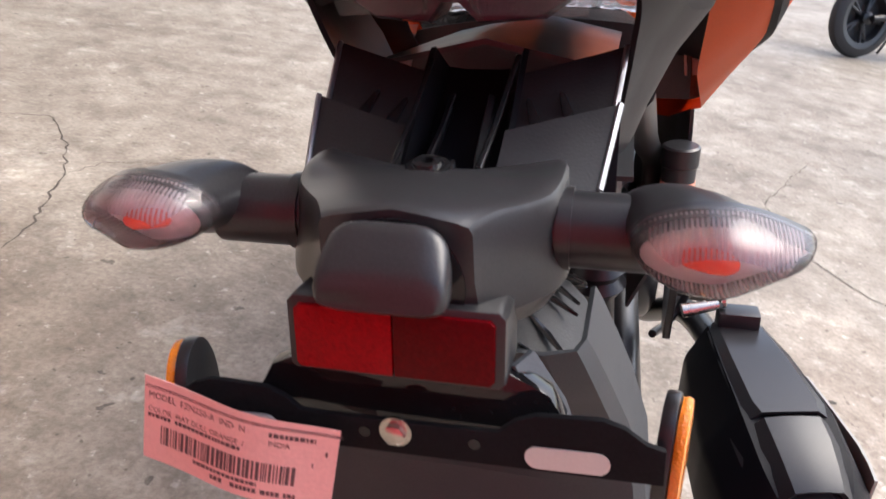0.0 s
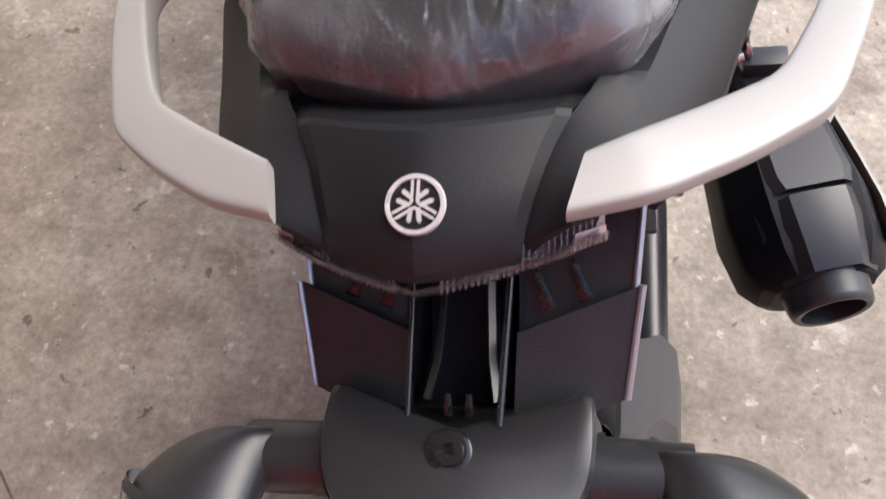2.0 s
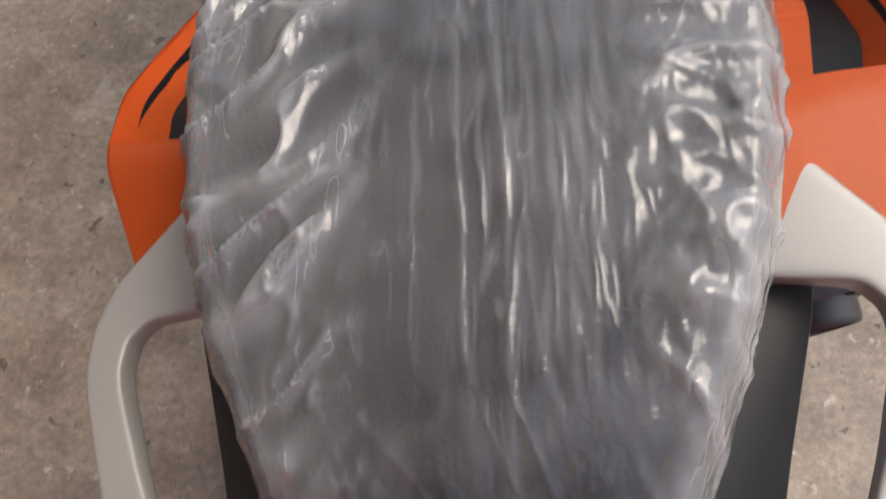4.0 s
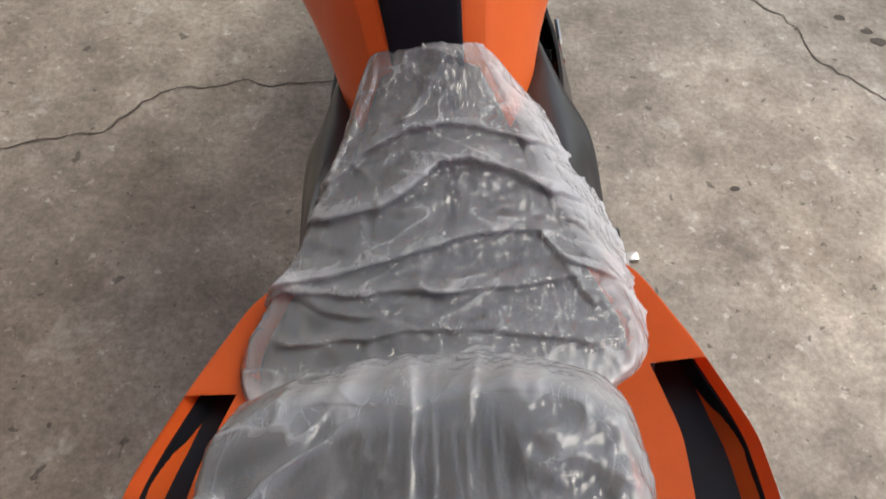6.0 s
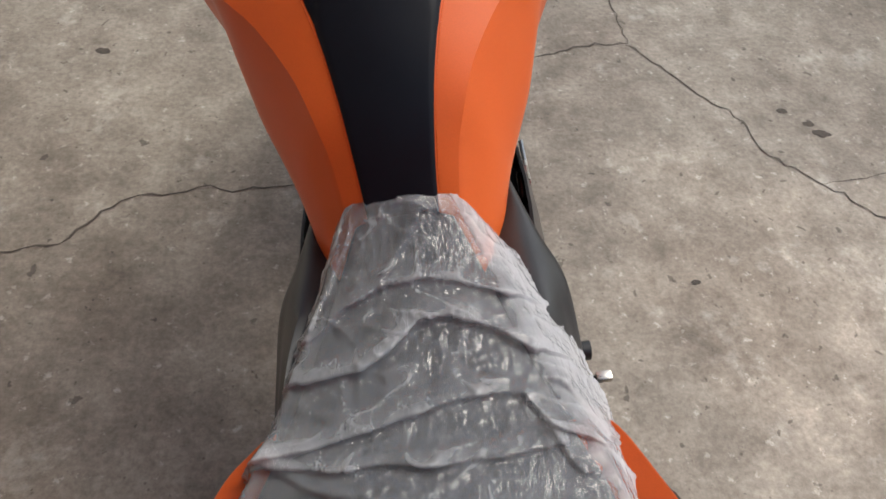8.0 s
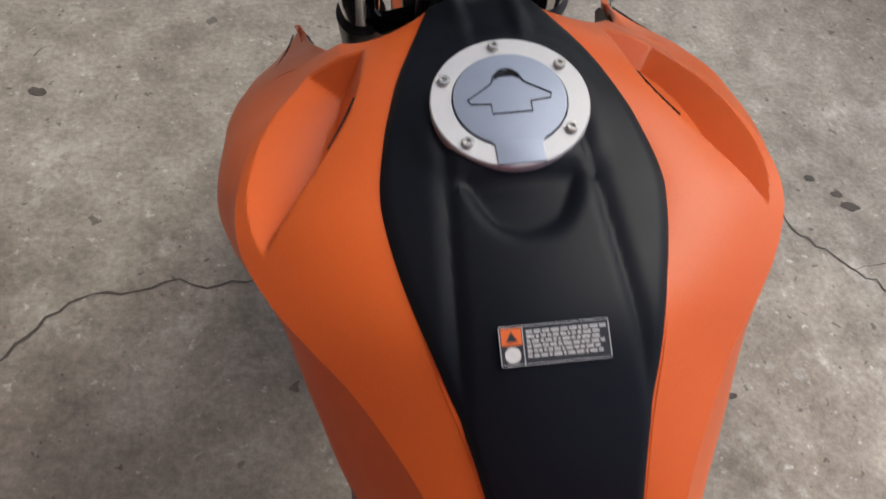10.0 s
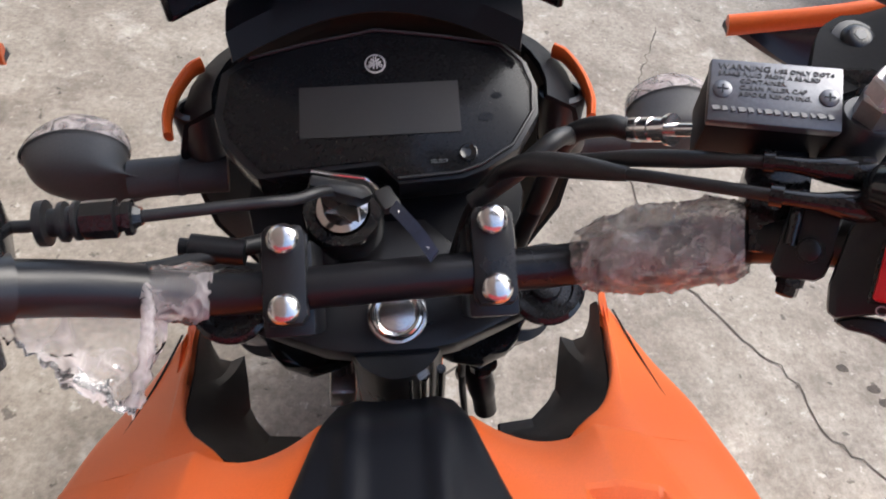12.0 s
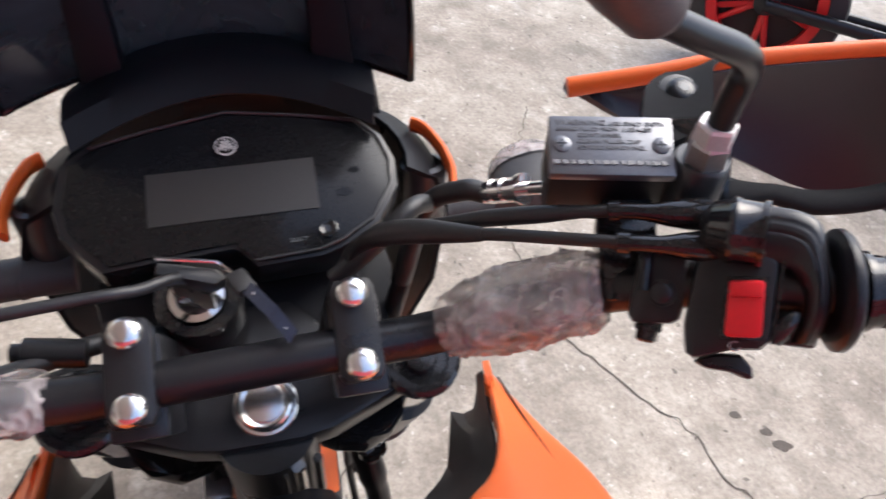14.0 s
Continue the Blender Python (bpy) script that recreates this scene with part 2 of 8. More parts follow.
BLUE = mat("dark_blue_paint", (0.02, 0.045, 0.11), 0.3, 0, 0.2, 8)
BAG = film_material("clear_polythene", 0.050, 0.52, 0.09, 130, 0.32, 1.65)
BAGWHITE = film_material("milky_polythene", 0.10, 0.66, 0.10, 190, 0.46, 1.65)
BARWRAP = film_material("crumpled_clear_wrap", 0.10, 0.62, 0.12, 190, 0.28, 1.22, (0.97, 0.88, 0.86))
FILM = clear_material("thin_lens_film", (0.90, 0.86, 0.87), (0.62, 0.50, 0.53), 0.10, haze=0.10, wrinkle=0.12, wscale=60)
WRAP = clear_material("clingy_wrap", (0.99, 0.96, 0.95), (0.97, 0.86, 0.83), 0.16, haze=0.32, wrinkle=0.35, wscale=70, even=0.3, crumple=80, ior=1.42, through_share=0.2)
BUBBLE = clear_material("bubble_wrap_film", (1.0, 0.98, 0.96), (1.0, 0.90, 0.83), 0.08, haze=0.24, wrinkle=0.60, wscale=105, even=0.2, crumple=125, ior=1.6, through_share=0.1)
LENS = clear_material("clear_lens_plastic", (0.97, 0.93, 0.94), (0.90, 0.78, 0.79), 0.04, haze=0.09, wscale=200)
FLUTED = clear_material("fluted_lens_plastic", (0.95, 0.90, 0.91), (0.95, 0.84, 0.85), 0.06, haze=0.36, even=0.8, wrinkle=0.4, flutes=190)
SMOKE = clear_material("smoked_screen_plastic", (0.16, 0.18, 0.21), (0.085, 0.097, 0.12), 0.08, haze=0.5, wscale=20, even=1.0)


# ------------------------------------------------------------------ mesh tools
def finish(bm, name, material, smooth=38):
    me = bpy.data.meshes.new(name)
    bmesh.ops.recalc_face_normals(bm, faces=bm.faces)
    bm.to_mesh(me)
    bm.free()
    for mt in (material if isinstance(material, (list, tuple)) else [material]):
        me.materials.append(mt)
    me.shade_smooth()
    me.set_sharp_from_angle(angle=radians(smooth))
    return me


def part(name, bm, material, parent, label="", smooth=38):
    """Links a bmesh as one mesh object under a thing or a part."""
    ob = new(name, finish(bm, name, material, smooth))
    ob.parent = parent
    return tagged(ob, label) if label else ob


def thing(name, label, category, matrix=None, group="", kind=""):
    ob = new(name)
    ob.empty_display_size = 0.05
    if matrix is not None:
        ob.matrix_world = matrix
    return tagged(ob, label, category, group, kind)


def solid(name, bm, material, label, category, matrix=None, group="", kind="", smooth=38):
    ob = new(name, finish(bm, name, material, smooth))
    if matrix is not None:
        ob.matrix_world = matrix
    return tagged(ob, label, category, group, kind)


def glide(pts, n):
    """A smooth curve through points: n steps for each stretch."""
    p = [np.array(q, float) for q in pts]
    p = [2 * p[0] - p[1]] + p + [2 * p[-1] - p[-2]]
    out = []
    for i in range(1, len(p) - 2):
        for k in range(n):
            t = k / n
            out.append(0.5 * (2 * p[i] + (p[i + 1] - p[i - 1]) * t + (2 * p[i - 1] - 5 * p[i] + 4 * p[i + 1] - p[i + 2]) * t * t
                              + (3 * p[i] - p[i - 1] - 3 * p[i + 1] + p[i + 2]) * t ** 3))
    out.append(p[-2])
    return out


def bend(pts, r=0.28, n=4):
    """Straight stretches with short rounded corners."""
    p = [np.array(q, float) for q in pts]
    out = [p[0]]
    for a, b, c in zip(p, p[1:], p[2:]):
        s, e = b + (a - b) * r, b + (c - b) * r
        out += [s * (1 - t) ** 2 + 2 * b * t * (1 - t) + e * t * t for t in (k / n for k in range(n + 1))]
    return out + [p[-1]]


def along(pairs, y):
    """A smooth value at y from pairs (y, value), in rising order of y."""
    ys = [q[0] for q in pairs]
    vs = [q[1] for q in pairs]
    if y <= ys[0]:
        return vs[0]
    if y >= ys[-1]:
        return vs[-1]
    i = max(k for k in range(len(ys)) if ys[k] <= y)
    i = min(i, len(ys) - 2)

    def slope(k):
        a, b = max(k - 1, 0), min(k + 1, len(ys) - 1)
        return (vs[b] - vs[a]) / (ys[b] - ys[a])
    h = ys[i + 1] - ys[i]
    t = (y - ys[i]) / h
    return ((2 * t ** 3 - 3 * t * t + 1) * vs[i] + (t ** 3 - 2 * t * t + t) * h * slope(i)
            + (3 * t * t - 2 * t ** 3) * vs[i + 1] + (t ** 3 - t * t) * h * slope(i + 1))


def skin(rows, closed=False, caps=False, bm=None):
    """Faces between rows of points; closed: each row is a ring."""
    bm = bm or bmesh.new()
    vs = [[bm.verts.new(Vector(p)) for p in r] for r in rows]
    n = len(vs[0])
    for a, b in zip(vs, vs[1:]):
        for i in range(n if closed else n - 1):
            j = (i + 1) % n
            bm.faces.new((a[i], a[j], b[j], b[i]))
    if caps:
        bm.faces.new(vs[0]), bm.faces.new(vs[-1][::-1])
    return bm


def sheet(rows, thick, bm=None):
    """A skin with thickness: the second side lies along the normals, inwards."""
    g = np.array(rows, float)
    du, dv = np.gradient(g, axis=0), np.gradient(g, axis=1)
    nm = np.cross(du, dv)
    nm /= np.maximum(np.linalg.norm(nm, axis=2, keepdims=True), 1e-9)
    h = g + nm * thick
    bm = bm or bmesh.new()
    a = [[bm.verts.new(Vector(p)) for p in r] for r in g]
    b = [[bm.verts.new(Vector(p)) for p in r] for r in h]
    R, C = len(a), len(a[0])
    for i in range(R - 1):
        for j in range(C - 1):
            bm.faces.new((a[i][j], a[i][j + 1], a[i + 1][j + 1], a[i + 1][j]))
            bm.faces.new((b[i][j], b[i + 1][j], b[i + 1][j + 1], b[i][j + 1]))
    for i in range(R - 1):
        for j in (0, C - 1):
            bm.faces.new((a[i][j], a[i + 1][j], b[i + 1][j], b[i][j]))
    for j in range(C - 1):
        for i in (0, R - 1):
            bm.faces.new((a[i][j], b[i][j], b[i][j + 1], a[i][j + 1]))
    return bm


def frame_axes(d):
    d = Vector(d).normalized()
    s = d.cross(Vector((0, 0, 1)))
    if s.length < 1e-4:
        s = Vector((1, 0, 0))
    s.normalize()
    return d, s, s.cross(d).normalized()


def tube(pts, radius, seg=14, bm=None, flat=1.0):
    """A round rod along points; radius: one value or one for each point."""
    bm = bm or bmesh.new()
    p = [Vector(q) for q in pts]
    rings = []
    for i, q in enumerate(p):
        d = (p[min(i + 1, len(p) - 1)] - p[max(i - 1, 0)])
        d, s, u = frame_axes(d)
        r = radius[i] if isinstance(radius, (list, tuple)) else radius
        rings.append([q + s * (r * math.cos(a)) + u * (r * flat * math.sin(a)) for a in (2 * math.pi * k / seg for k in range(seg))])
    return skin(rings, True, True, bm)


def lathe(origin, axis, profile, seg=24, bm=None, phase=0.0):
    """Turns (distance along axis, radius) pairs round the axis."""
    d, s, u = frame_axes(axis)
    o = Vector(origin)
    rings = []
    for h, r in profile:
        rings.append([o + d * h + s * (max(r, 1e-5) * math.cos(a)) + u * (max(r, 1e-5) * math.sin(a))
                      for a in (phase + 2 * math.pi * k / seg for k in range(seg))])
    return skin(rings, True, True, bm)


def block(center, size, bevel=0.0, m=None, bm=None, seg=2):
    """A box with rounded edges, turned by m about its centre."""
    b = bmesh.new()
    bmesh.ops.create_cube(b, size=1)
    bmesh.ops.scale(b, vec=Vector(size), verts=b.verts)
    if bevel:
        bmesh.ops.bevel(b, geom=list(b.edges), offset=bevel, segments=seg, affect="EDGES", profile=0.6)
    mt = Matrix.Translation(center) @ (m or Matrix.Identity(4))
    bmesh.ops.transform(b, matrix=mt, verts=b.verts)
    if bm is None:
        return b
    me = bpy.data.meshes.new("t")
    b.to_mesh(me)
    b.free()
    bm.from_mesh(me)
    bpy.data.meshes.remove(me)
    return bm


def slab(outline, thick, bevel=0.0, m=None, bm=None, seg=2):
    """A plate: an outline in x, y, from z = 0 down by thick, with rounded edges, placed by m."""
    b = bmesh.new()
    top = [b.verts.new((q[0], q[1], q[2] if len(q) > 2 else 0)) for q in outline]
    f = b.faces.new(top)
    ex = bmesh.ops.extrude_face_region(b, geom=[f])
    bmesh.ops.translate(b, vec=(0, 0, -thick), verts=[v for v in ex["geom"] if isinstance(v, bmesh.types.BMVert)])
    bmesh.ops.recalc_face_normals(b, faces=b.faces)
    if bevel:
        es = [e for e in b.edges if e.calc_face_angle(0) > radians(50)]
        bmesh.ops.bevel(b, geom=es, offset=bevel, segments=seg, affect="EDGES", profile=0.6)
    if m is not None:
        bmesh.ops.transform(b, matrix=m, verts=b.verts)
    if bm is None:
        return b
    me = bpy.data.meshes.new("t")
    b.to_mesh(me)
    b.free()
    bm.from_mesh(me)
    bpy.data.meshes.remove(me)
    return bm


def plane_at(o, xdir, ydir):
    """A matrix with the given origin and x and y directions."""
    x = Vector(xdir).normalized()
    z = x.cross(Vector(ydir)).normalized()
    y = z.cross(x)
    return Matrix(((x.x, y.x, z.x, o[0]), (x.y, y.y, z.y, o[1]), (x.z, y.z, z.z, o[2]), (0, 0, 0, 1)))


def ring_pts(r, n=24, sx=1.0, sy=1.0, a0=0.0):
    return [(r * sx * math.cos(a0 + 2 * math.pi * k / n), r * sy * math.sin(a0 + 2 * math.pi * k / n)) for k in range(n)]


def mirrored(pts):
    return [(-p[0], *p[1:]) for p in pts]


def text_bm(words, size, m, depth=0.0002):
    """Letters of the built-in font as a mesh; size is the height of a line."""
    cu = bpy.data.curves.new("letters", "FONT")
    cu.body, cu.size, cu.extrude, cu.resolution_u = words, size, depth, 2
    cu.align_x = "LEFT"
    ob = bpy.data.objects.new("letters", cu)
    scene.collection.objects.link(ob)
    me = bpy.data.meshes.new_from_object(ob.evaluated_get(bpy.context.evaluated_depsgraph_get()))
    b = bmesh.new()
    b.from_mesh(me)
    bmesh.ops.transform(b, matrix=m, verts=b.verts)
    bpy.data.objects.remove(ob)
    bpy.data.curves.remove(cu)
    bpy.data.meshes.remove(me)
    return b


BIKE = pose(0, 0, 0, 0, LEAN, 0)


# ------------------------------------------------------------------ floor, unseen walls and roof
def concrete():
    m, n, l, b = base_material("worn_concrete")
    tc = n.new("ShaderNodeTexCoord")

    def tex(scale, detail, rough=0.6, dist=0.0):
        t = n.new("ShaderNodeTexNoise")
        t.inputs["Scale"].default_value, t.inputs["Detail"].default_value = scale, detail
        t.inputs["Roughness"].default_value, t.inputs["Distortion"].default_value = rough, dist
        l.new(tc.outputs["Object"], t.inputs["Vector"])
        return t.outputs["Fac"]

    def ramp(fac, a, c, ca, cc):
        r = n.new("ShaderNodeValToRGB")
        r.color_ramp.elements[0].position, r.color_ramp.elements[1].position = a, c
        r.color_ramp.elements[0].color, r.color_ramp.elements[1].color = (*ca, 1), (*cc, 1)
        l.new(fac, r.inputs["Fac"])
        return r.outputs["Color"]

    def mix(mode, fac, a, c):
        x = n.new("ShaderNodeMix")
        x.data_type, x.blend_type = "RGBA", mode
        x.inputs["Factor"].default_value = fac
        l.new(a, x.inputs[6]), l.new(c, x.inputs[7])
        return x.outputs[2]
    big = ramp(tex(1.6, 6, 0.62, 0.15), 0.34, 0.66, (0.205, 0.172, 0.138), (0.355, 0.318, 0.268))
    mid = ramp(tex(8, 8, 0.68, 0.1), 0.32, 0.68, (0.66, 0.64, 0.61), (1.20, 1.20, 1.19))
    fine = ramp(tex(70, 8, 0.72), 0.34, 0.66, (0.70, 0.69, 0.68), (1.18, 1.18, 1.18))
    pale = ramp(tex(5.5, 10, 0.70, 0.1), 0.57, 0.66, (0, 0, 0), (0.115, 0.113, 0.105))
    chips = ramp(tex(30, 8, 0.66, 0.1), 0.61, 0.66, (0, 0, 0), (0.15, 0.145, 0.135))
    specks = ramp(tex(24, 3, 0.55, 0.3), 0.30, 0.33, (0.48, 0.47, 0.46), (1, 1, 1))
    stains = ramp(tex(4.3, 6, 0.62, 0.1), 0.32, 0.46, (0.72, 0.70, 0.68), (1, 1, 1))
    # a rubbed pale area beside the machine, also painting the stronger light there
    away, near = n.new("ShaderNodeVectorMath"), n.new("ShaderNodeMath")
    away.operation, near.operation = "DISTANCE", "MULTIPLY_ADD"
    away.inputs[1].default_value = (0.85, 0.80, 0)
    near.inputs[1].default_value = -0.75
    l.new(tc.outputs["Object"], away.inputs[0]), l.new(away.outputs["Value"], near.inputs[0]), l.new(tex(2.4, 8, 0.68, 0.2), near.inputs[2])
    rubbed_lit = ramp(near.outputs[0], -0.22, 0.42, (1, 1, 1), (1.58, 1.58, 1.58))
    # brown staining on the left, spread wide to paint in the dimmer light
    far, soil_dim = n.new("ShaderNodeVectorMath"), n.new("ShaderNodeMath")
    far.operation, soil_dim.operation = "DISTANCE", "MULTIPLY_ADD"
    far.inputs[1].default_value = (-1.25, 0.35, 0)
    soil_dim.inputs[1].default_value = -0.75
    l.new(tc.outputs["Object"], far.inputs[0]), l.new(far.outputs["Value"], soil_dim.inputs[0]), l.new(tex(3.1, 8, 0.66, 0.2), soil_dim.inputs[2])
    soiled_dim = ramp(soil_dim.outputs[0], -0.35, 0.30, (1, 1, 1), (0.78, 0.74, 0.70))
    c = mix("MULTIPLY", 1.0, mix("MULTIPLY", 1.0, mix("MULTIPLY", 1.0, big, mid), fine), soiled_dim)
    c = mix("ADD", 1.0, mix("ADD", 1.0, c, pale), chips)
    c = mix("MULTIPLY", 1.0, mix("MULTIPLY", 1.0, mix("MULTIPLY", 1.0, c, specks), stains), rubbed_lit)
    vo = n.new("ShaderNodeTexVoronoi")
    vo.inputs["Scale"].default_value = 26
    l.new(tc.outputs["Object"], vo.inputs["Vector"])
    pit = ramp(vo.outputs["Distance"], 0.03, 0.10, (0.45, 0.43, 0.42), (1, 1, 1))
    c = mix("MULTIPLY", 0.8, c, pit)
    l.new(c, b.inputs["Base Color"])
    b.inputs["Roughness"].default_value = 0.72
    bp = n.new("ShaderNodeBump")
    bp.inputs["Strength"].default_value, bp.inputs["Distance"].default_value = 0.5, 0.002
    l.new(tex(55, 8, 0.75), bp.inputs["Height"])
    l.new(bp.outputs["Normal"], b.inputs["Normal"])
    return m


CONCRETE = concrete()
WALL = mat("cream_wall_paint", (0.62, 0.58, 0.52), 0.8, 0, 0.1, 2, 0.02, 60)
REDWALL = mat("red_tint_paint", (0.52, 0.050, 0.066), 0.6, 0, 0.1, 2, 0.02, 60)
ROOF = mat("pale_roof_sheet", (0.55, 0.55, 0.54), 0.6, 0, 0.1, 1, 0.02, 60)
CRACK = mat("dirt_in_crack", (0.075, 0.062, 0.05), 0.9, 0, 0.3, 60, 0.02, 300)

bm = bmesh.new()
bmesh.ops.create_grid(bm, x_segments=60, y_segments=60, size=60)
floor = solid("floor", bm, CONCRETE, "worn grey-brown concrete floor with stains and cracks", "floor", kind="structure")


def crack(points, width, seed):
    rnd = random.Random(seed)
    pts = [Vector((*p, 0.0015)) for p in points]
    fine = []
    for a, b in zip(pts, pts[1:]):
        k = max(2, int((b - a).length / 0.022))
        side = (b - a).normalized().cross(Vector((0, 0, 1)))
        for i in range(k):
            fine.append(a.lerp(b, i / k) + side * rnd.gauss(0, 0.0045))
    fine.append(pts[-1])
    left, right = [], []
    for i, p in enumerate(fine):
        d = (fine[min(i + 1, len(fine) - 1)] - fine[max(i - 1, 0)]).normalized().cross(Vector((0, 0, 1)))
        w = width * (0.35 + 0.9 * rnd.random()) * (0.4 if i in (0, len(fine) - 1) else 1)
        left.append(p + d * w / 2), right.append(p - d * w / 2)
    bm = skin([left, right])
    solid("floor_crack", bm, CRACK, "thin jagged crack in the concrete floor", "crack", kind="structure")


crack([(-1.03, 1.05), (-0.82, 1.095), (-0.70, 1.23), (-0.60, 1.235), (-0.52, 1.26), (-0.47, 1.24), (-0.35, 1.258), (-0.1, 1.28), (0.1, 1.5),
       (0.3, 1.72), (0.45, 1.78), (0.62, 1.80)], 0.006, 1)
crack([(0.62, 1.80), (0.69, 1.70), (0.77, 1.585), (0.87, 1.48), (0.885, 1.365), (0.97, 1.29), (1.08, 1.18), (1.3, 1.0)], 0.005, 2)
crack([(0.62, 1.80), (0.60, 2.12), (0.72, 2.4), (0.85, 2.7)], 0.004, 3)
crack([(-1.87, 1.38), (-1.74, 1.45), (-1.57, 1.30), (-1.43, 1.10), (-1.32, 0.85), (-1.29, 0.71)], 0.006, 4)
crack([(-1.43, 1.10), (-1.38, 1.24), (-1.20, 1.34)], 0.003, 5)
crack([(-0.86, -0.12), (-0.78, -0.18), (-0.74, -0.25), (-0.72, -0.33)], 0.004, 6)
crack([(0.99, 1.26), (1.12, 1.27), (1.3, 1.30)], 0.003, 8)
for i, (sx, sy, sr) in enumerate([(1.06, 1.47, 0.014), (1.085, 1.432, 0.019), (1.0, 1.52, 0.012), (-0.84, 1.73, 0.016), (0.58, 0.96, 0.010)]):
    rnd = random.Random(i)
    bm = bmesh.new()
    bm.faces.new([bm.verts.new((sx + p[0] * q, sy + p[1] * q, 0.0012)) for p in ring_pts(sr, 40, 1.3, 0.8) for q in [0.95 + 0.45 * noise.noise(Vector((p[0] * 60 + 7 * i, p[1] * 60, 0))) + 0.12 * noise.noise(Vector((p[0] * 260, p[1] * 260, i)))]])
    solid("floor_stain", bm, CRACK, "small dark oil spot on the concrete", "stain", kind="structure")

# unseen wall, added to close the west side and bounce daylight
solid("unseen_wall_west", block((-5.2, 3, 2.2), (0.2, 16, 4.4)), WALL, "unseen cream-painted wall that bounces light", "wall", kind="structure")
# unseen wall: its red stands in for red clothes behind the camera
solid("red_tint_wall", block((-0.6, -3.1, 1.6), (9.0, 0.2, 3.2)), REDWALL, "unseen red wall, added for red reflections", "wall", kind="structure")
# unseen roof, sized only to hold back the sky over the left
solid("ceiling", block((-2.95, 0, 4.5), (4.30, 10, 0.12)), ROOF, "unseen pale roof sheet that blocks sky light on the left", "ceiling", kind="structure")


# ------------------------------------------------------------------ the motorcycle
bike = thing("motorcycle", "matt orange and black motorcycle leaning on its side stand", "motorcycle", BIKE)

# ---- fuel tank
CTR = [(0.49, 0.775), (0.525, 0.836), (0.558, 0.883), (0.594, 0.918), (0.642, 0.950), (0.69, 0.974), (0.75, 0.983), (0.80, 0.986), (0.90, 0.988),
       (0.95, 0.979), (0.985, 0.962), (1.012, 0.925)]
SEAM_X = [(0.49, 0.032), (0.525, 0.033), (0.558, 0.037), (0.594, 0.043), (0.642, 0.054), (0.682, 0.067), (0.727, 0.080), (0.78, 0.0875), (0.817, 0.086),
          (0.887, 0.071), (0.93, 0.056), (0.97, 0.043), (1.012, 0.034)]
SEAM_DROP = [(0.49, 0.002), (0.6, 0.006), (0.7, 0.010), (0.8, 0.012), (0.9, 0.010), (1.012, 0.004)]
CREST_X = [(0.49, 0.050), (0.553, 0.059), (0.580, 0.069), (0.615, 0.083), (0.655, 0.105), (0.684, 0.124), (0.711, 0.146), (0.747, 0.1715), (0.787, 0.190), (0.835, 0.1945), (0.90, 0.182), (0.945, 0.162),
           (1.0, 0.150), (1.08, 0.163), (1.161, 0.178)]
CREST_Z = [(0.49, 0.775), (0.573, 0.884), (0.613, 0.912), (0.68, 0.934), (0.717, 0.941), (0.787, 0.943), (0.835, 0.938), (0.90, 0.930), (0.945, 0.920),
           (1.0, 0.898), (1.08, 0.846), (1.161, 0.790)]
FLANK_X = [(0.49, 0.080), (0.59, 0.110), (0.62, 0.122), (0.664, 0.142), (0.70, 0.154), (0.725, 0.1615), (0.755, 0.1705), (0.785, 0.1860), (0.815, 0.2030), (0.86, 0.2185), (0.93, 0.2200), (0.96, 0.2200), (1.0, 0.2140),
           (1.035, 0.2090), (1.08, 0.197), (1.161, 0.181)]
FLANK_Z = [(0.49, 0.715), (0.60, 0.79), (0.664, 0.826), (0.70, 0.852), (0.735, 0.868), (0.79, 0.884), (0.86, 0.885), (0.93, 0.875), (1.0, 0.852),
           (1.08, 0.815), (1.161, 0.778)]
LOW_X = [(0.49, 0.080), (0.66, 0.110), (0.80, 0.160), (0.93, 0.192), (1.05, 0.194), (1.161, 0.182)]
LOW_Z = [(0.49, 0.66), (0.66, 0.70), (0.80, 0.745), (0.93, 0.735), (1.05, 0.70), (1.161, 0.755)]


def seam_x(y, side):
    """Half width of the cover; it bulges a little more on one side."""
    swell = min(1, max(0, (y - 0.72) / 0.07)) * min(1, max(0, (0.94 - y) / 0.09))
    return along(SEAM_X, y) + (0.0068 if side > 0 else 0.0028) * swell


def cover_z(x, y):
    """The black top cover: gently crowned, with a raised field round the filler and a scooped notch behind it."""
    s = seam_x(y, x)
    z = along(CTR, y) - along(SEAM_DROP, y) * (x / s) ** 2
    r = math.hypot(x, (y - 0.8525) * 1.0)
    z += 0.002 * max(0, 1 - (max(r - 0.063, 0) / 0.012)) if r < 0.075 else 0
    if 0.735 < y < 0.81:
        half = 0.022 + max(0, y - 0.752) * 0.42
        k = min(1, max(0, (y - 0.746 - 0.008 * (abs(x) / 0.022) ** 2) / 0.010)) * min(1, max(0, (half + 0.004 - abs(x)) / 0.008)) * min(1, max(0, (0.806 - y) / 0.012))
        z -= 0.0075 * k
    a = abs(x)
    line = 0.046 + (0.80 - y) * 0.06
    z -= 0.0036 * max(0, 1 - abs(a - line) / (0.005 if a < line else 0.012)) * min(1, max(0, (y - 0.62) / 0.05)) * min(1, max(0, (0.90 - y) / 0.04))
    if y > 0.90:
        z += 0.004 * math.exp(-((a - 0.022) / 0.006) ** 2) * min(1, (y - 0.90) / 0.03)
    return z


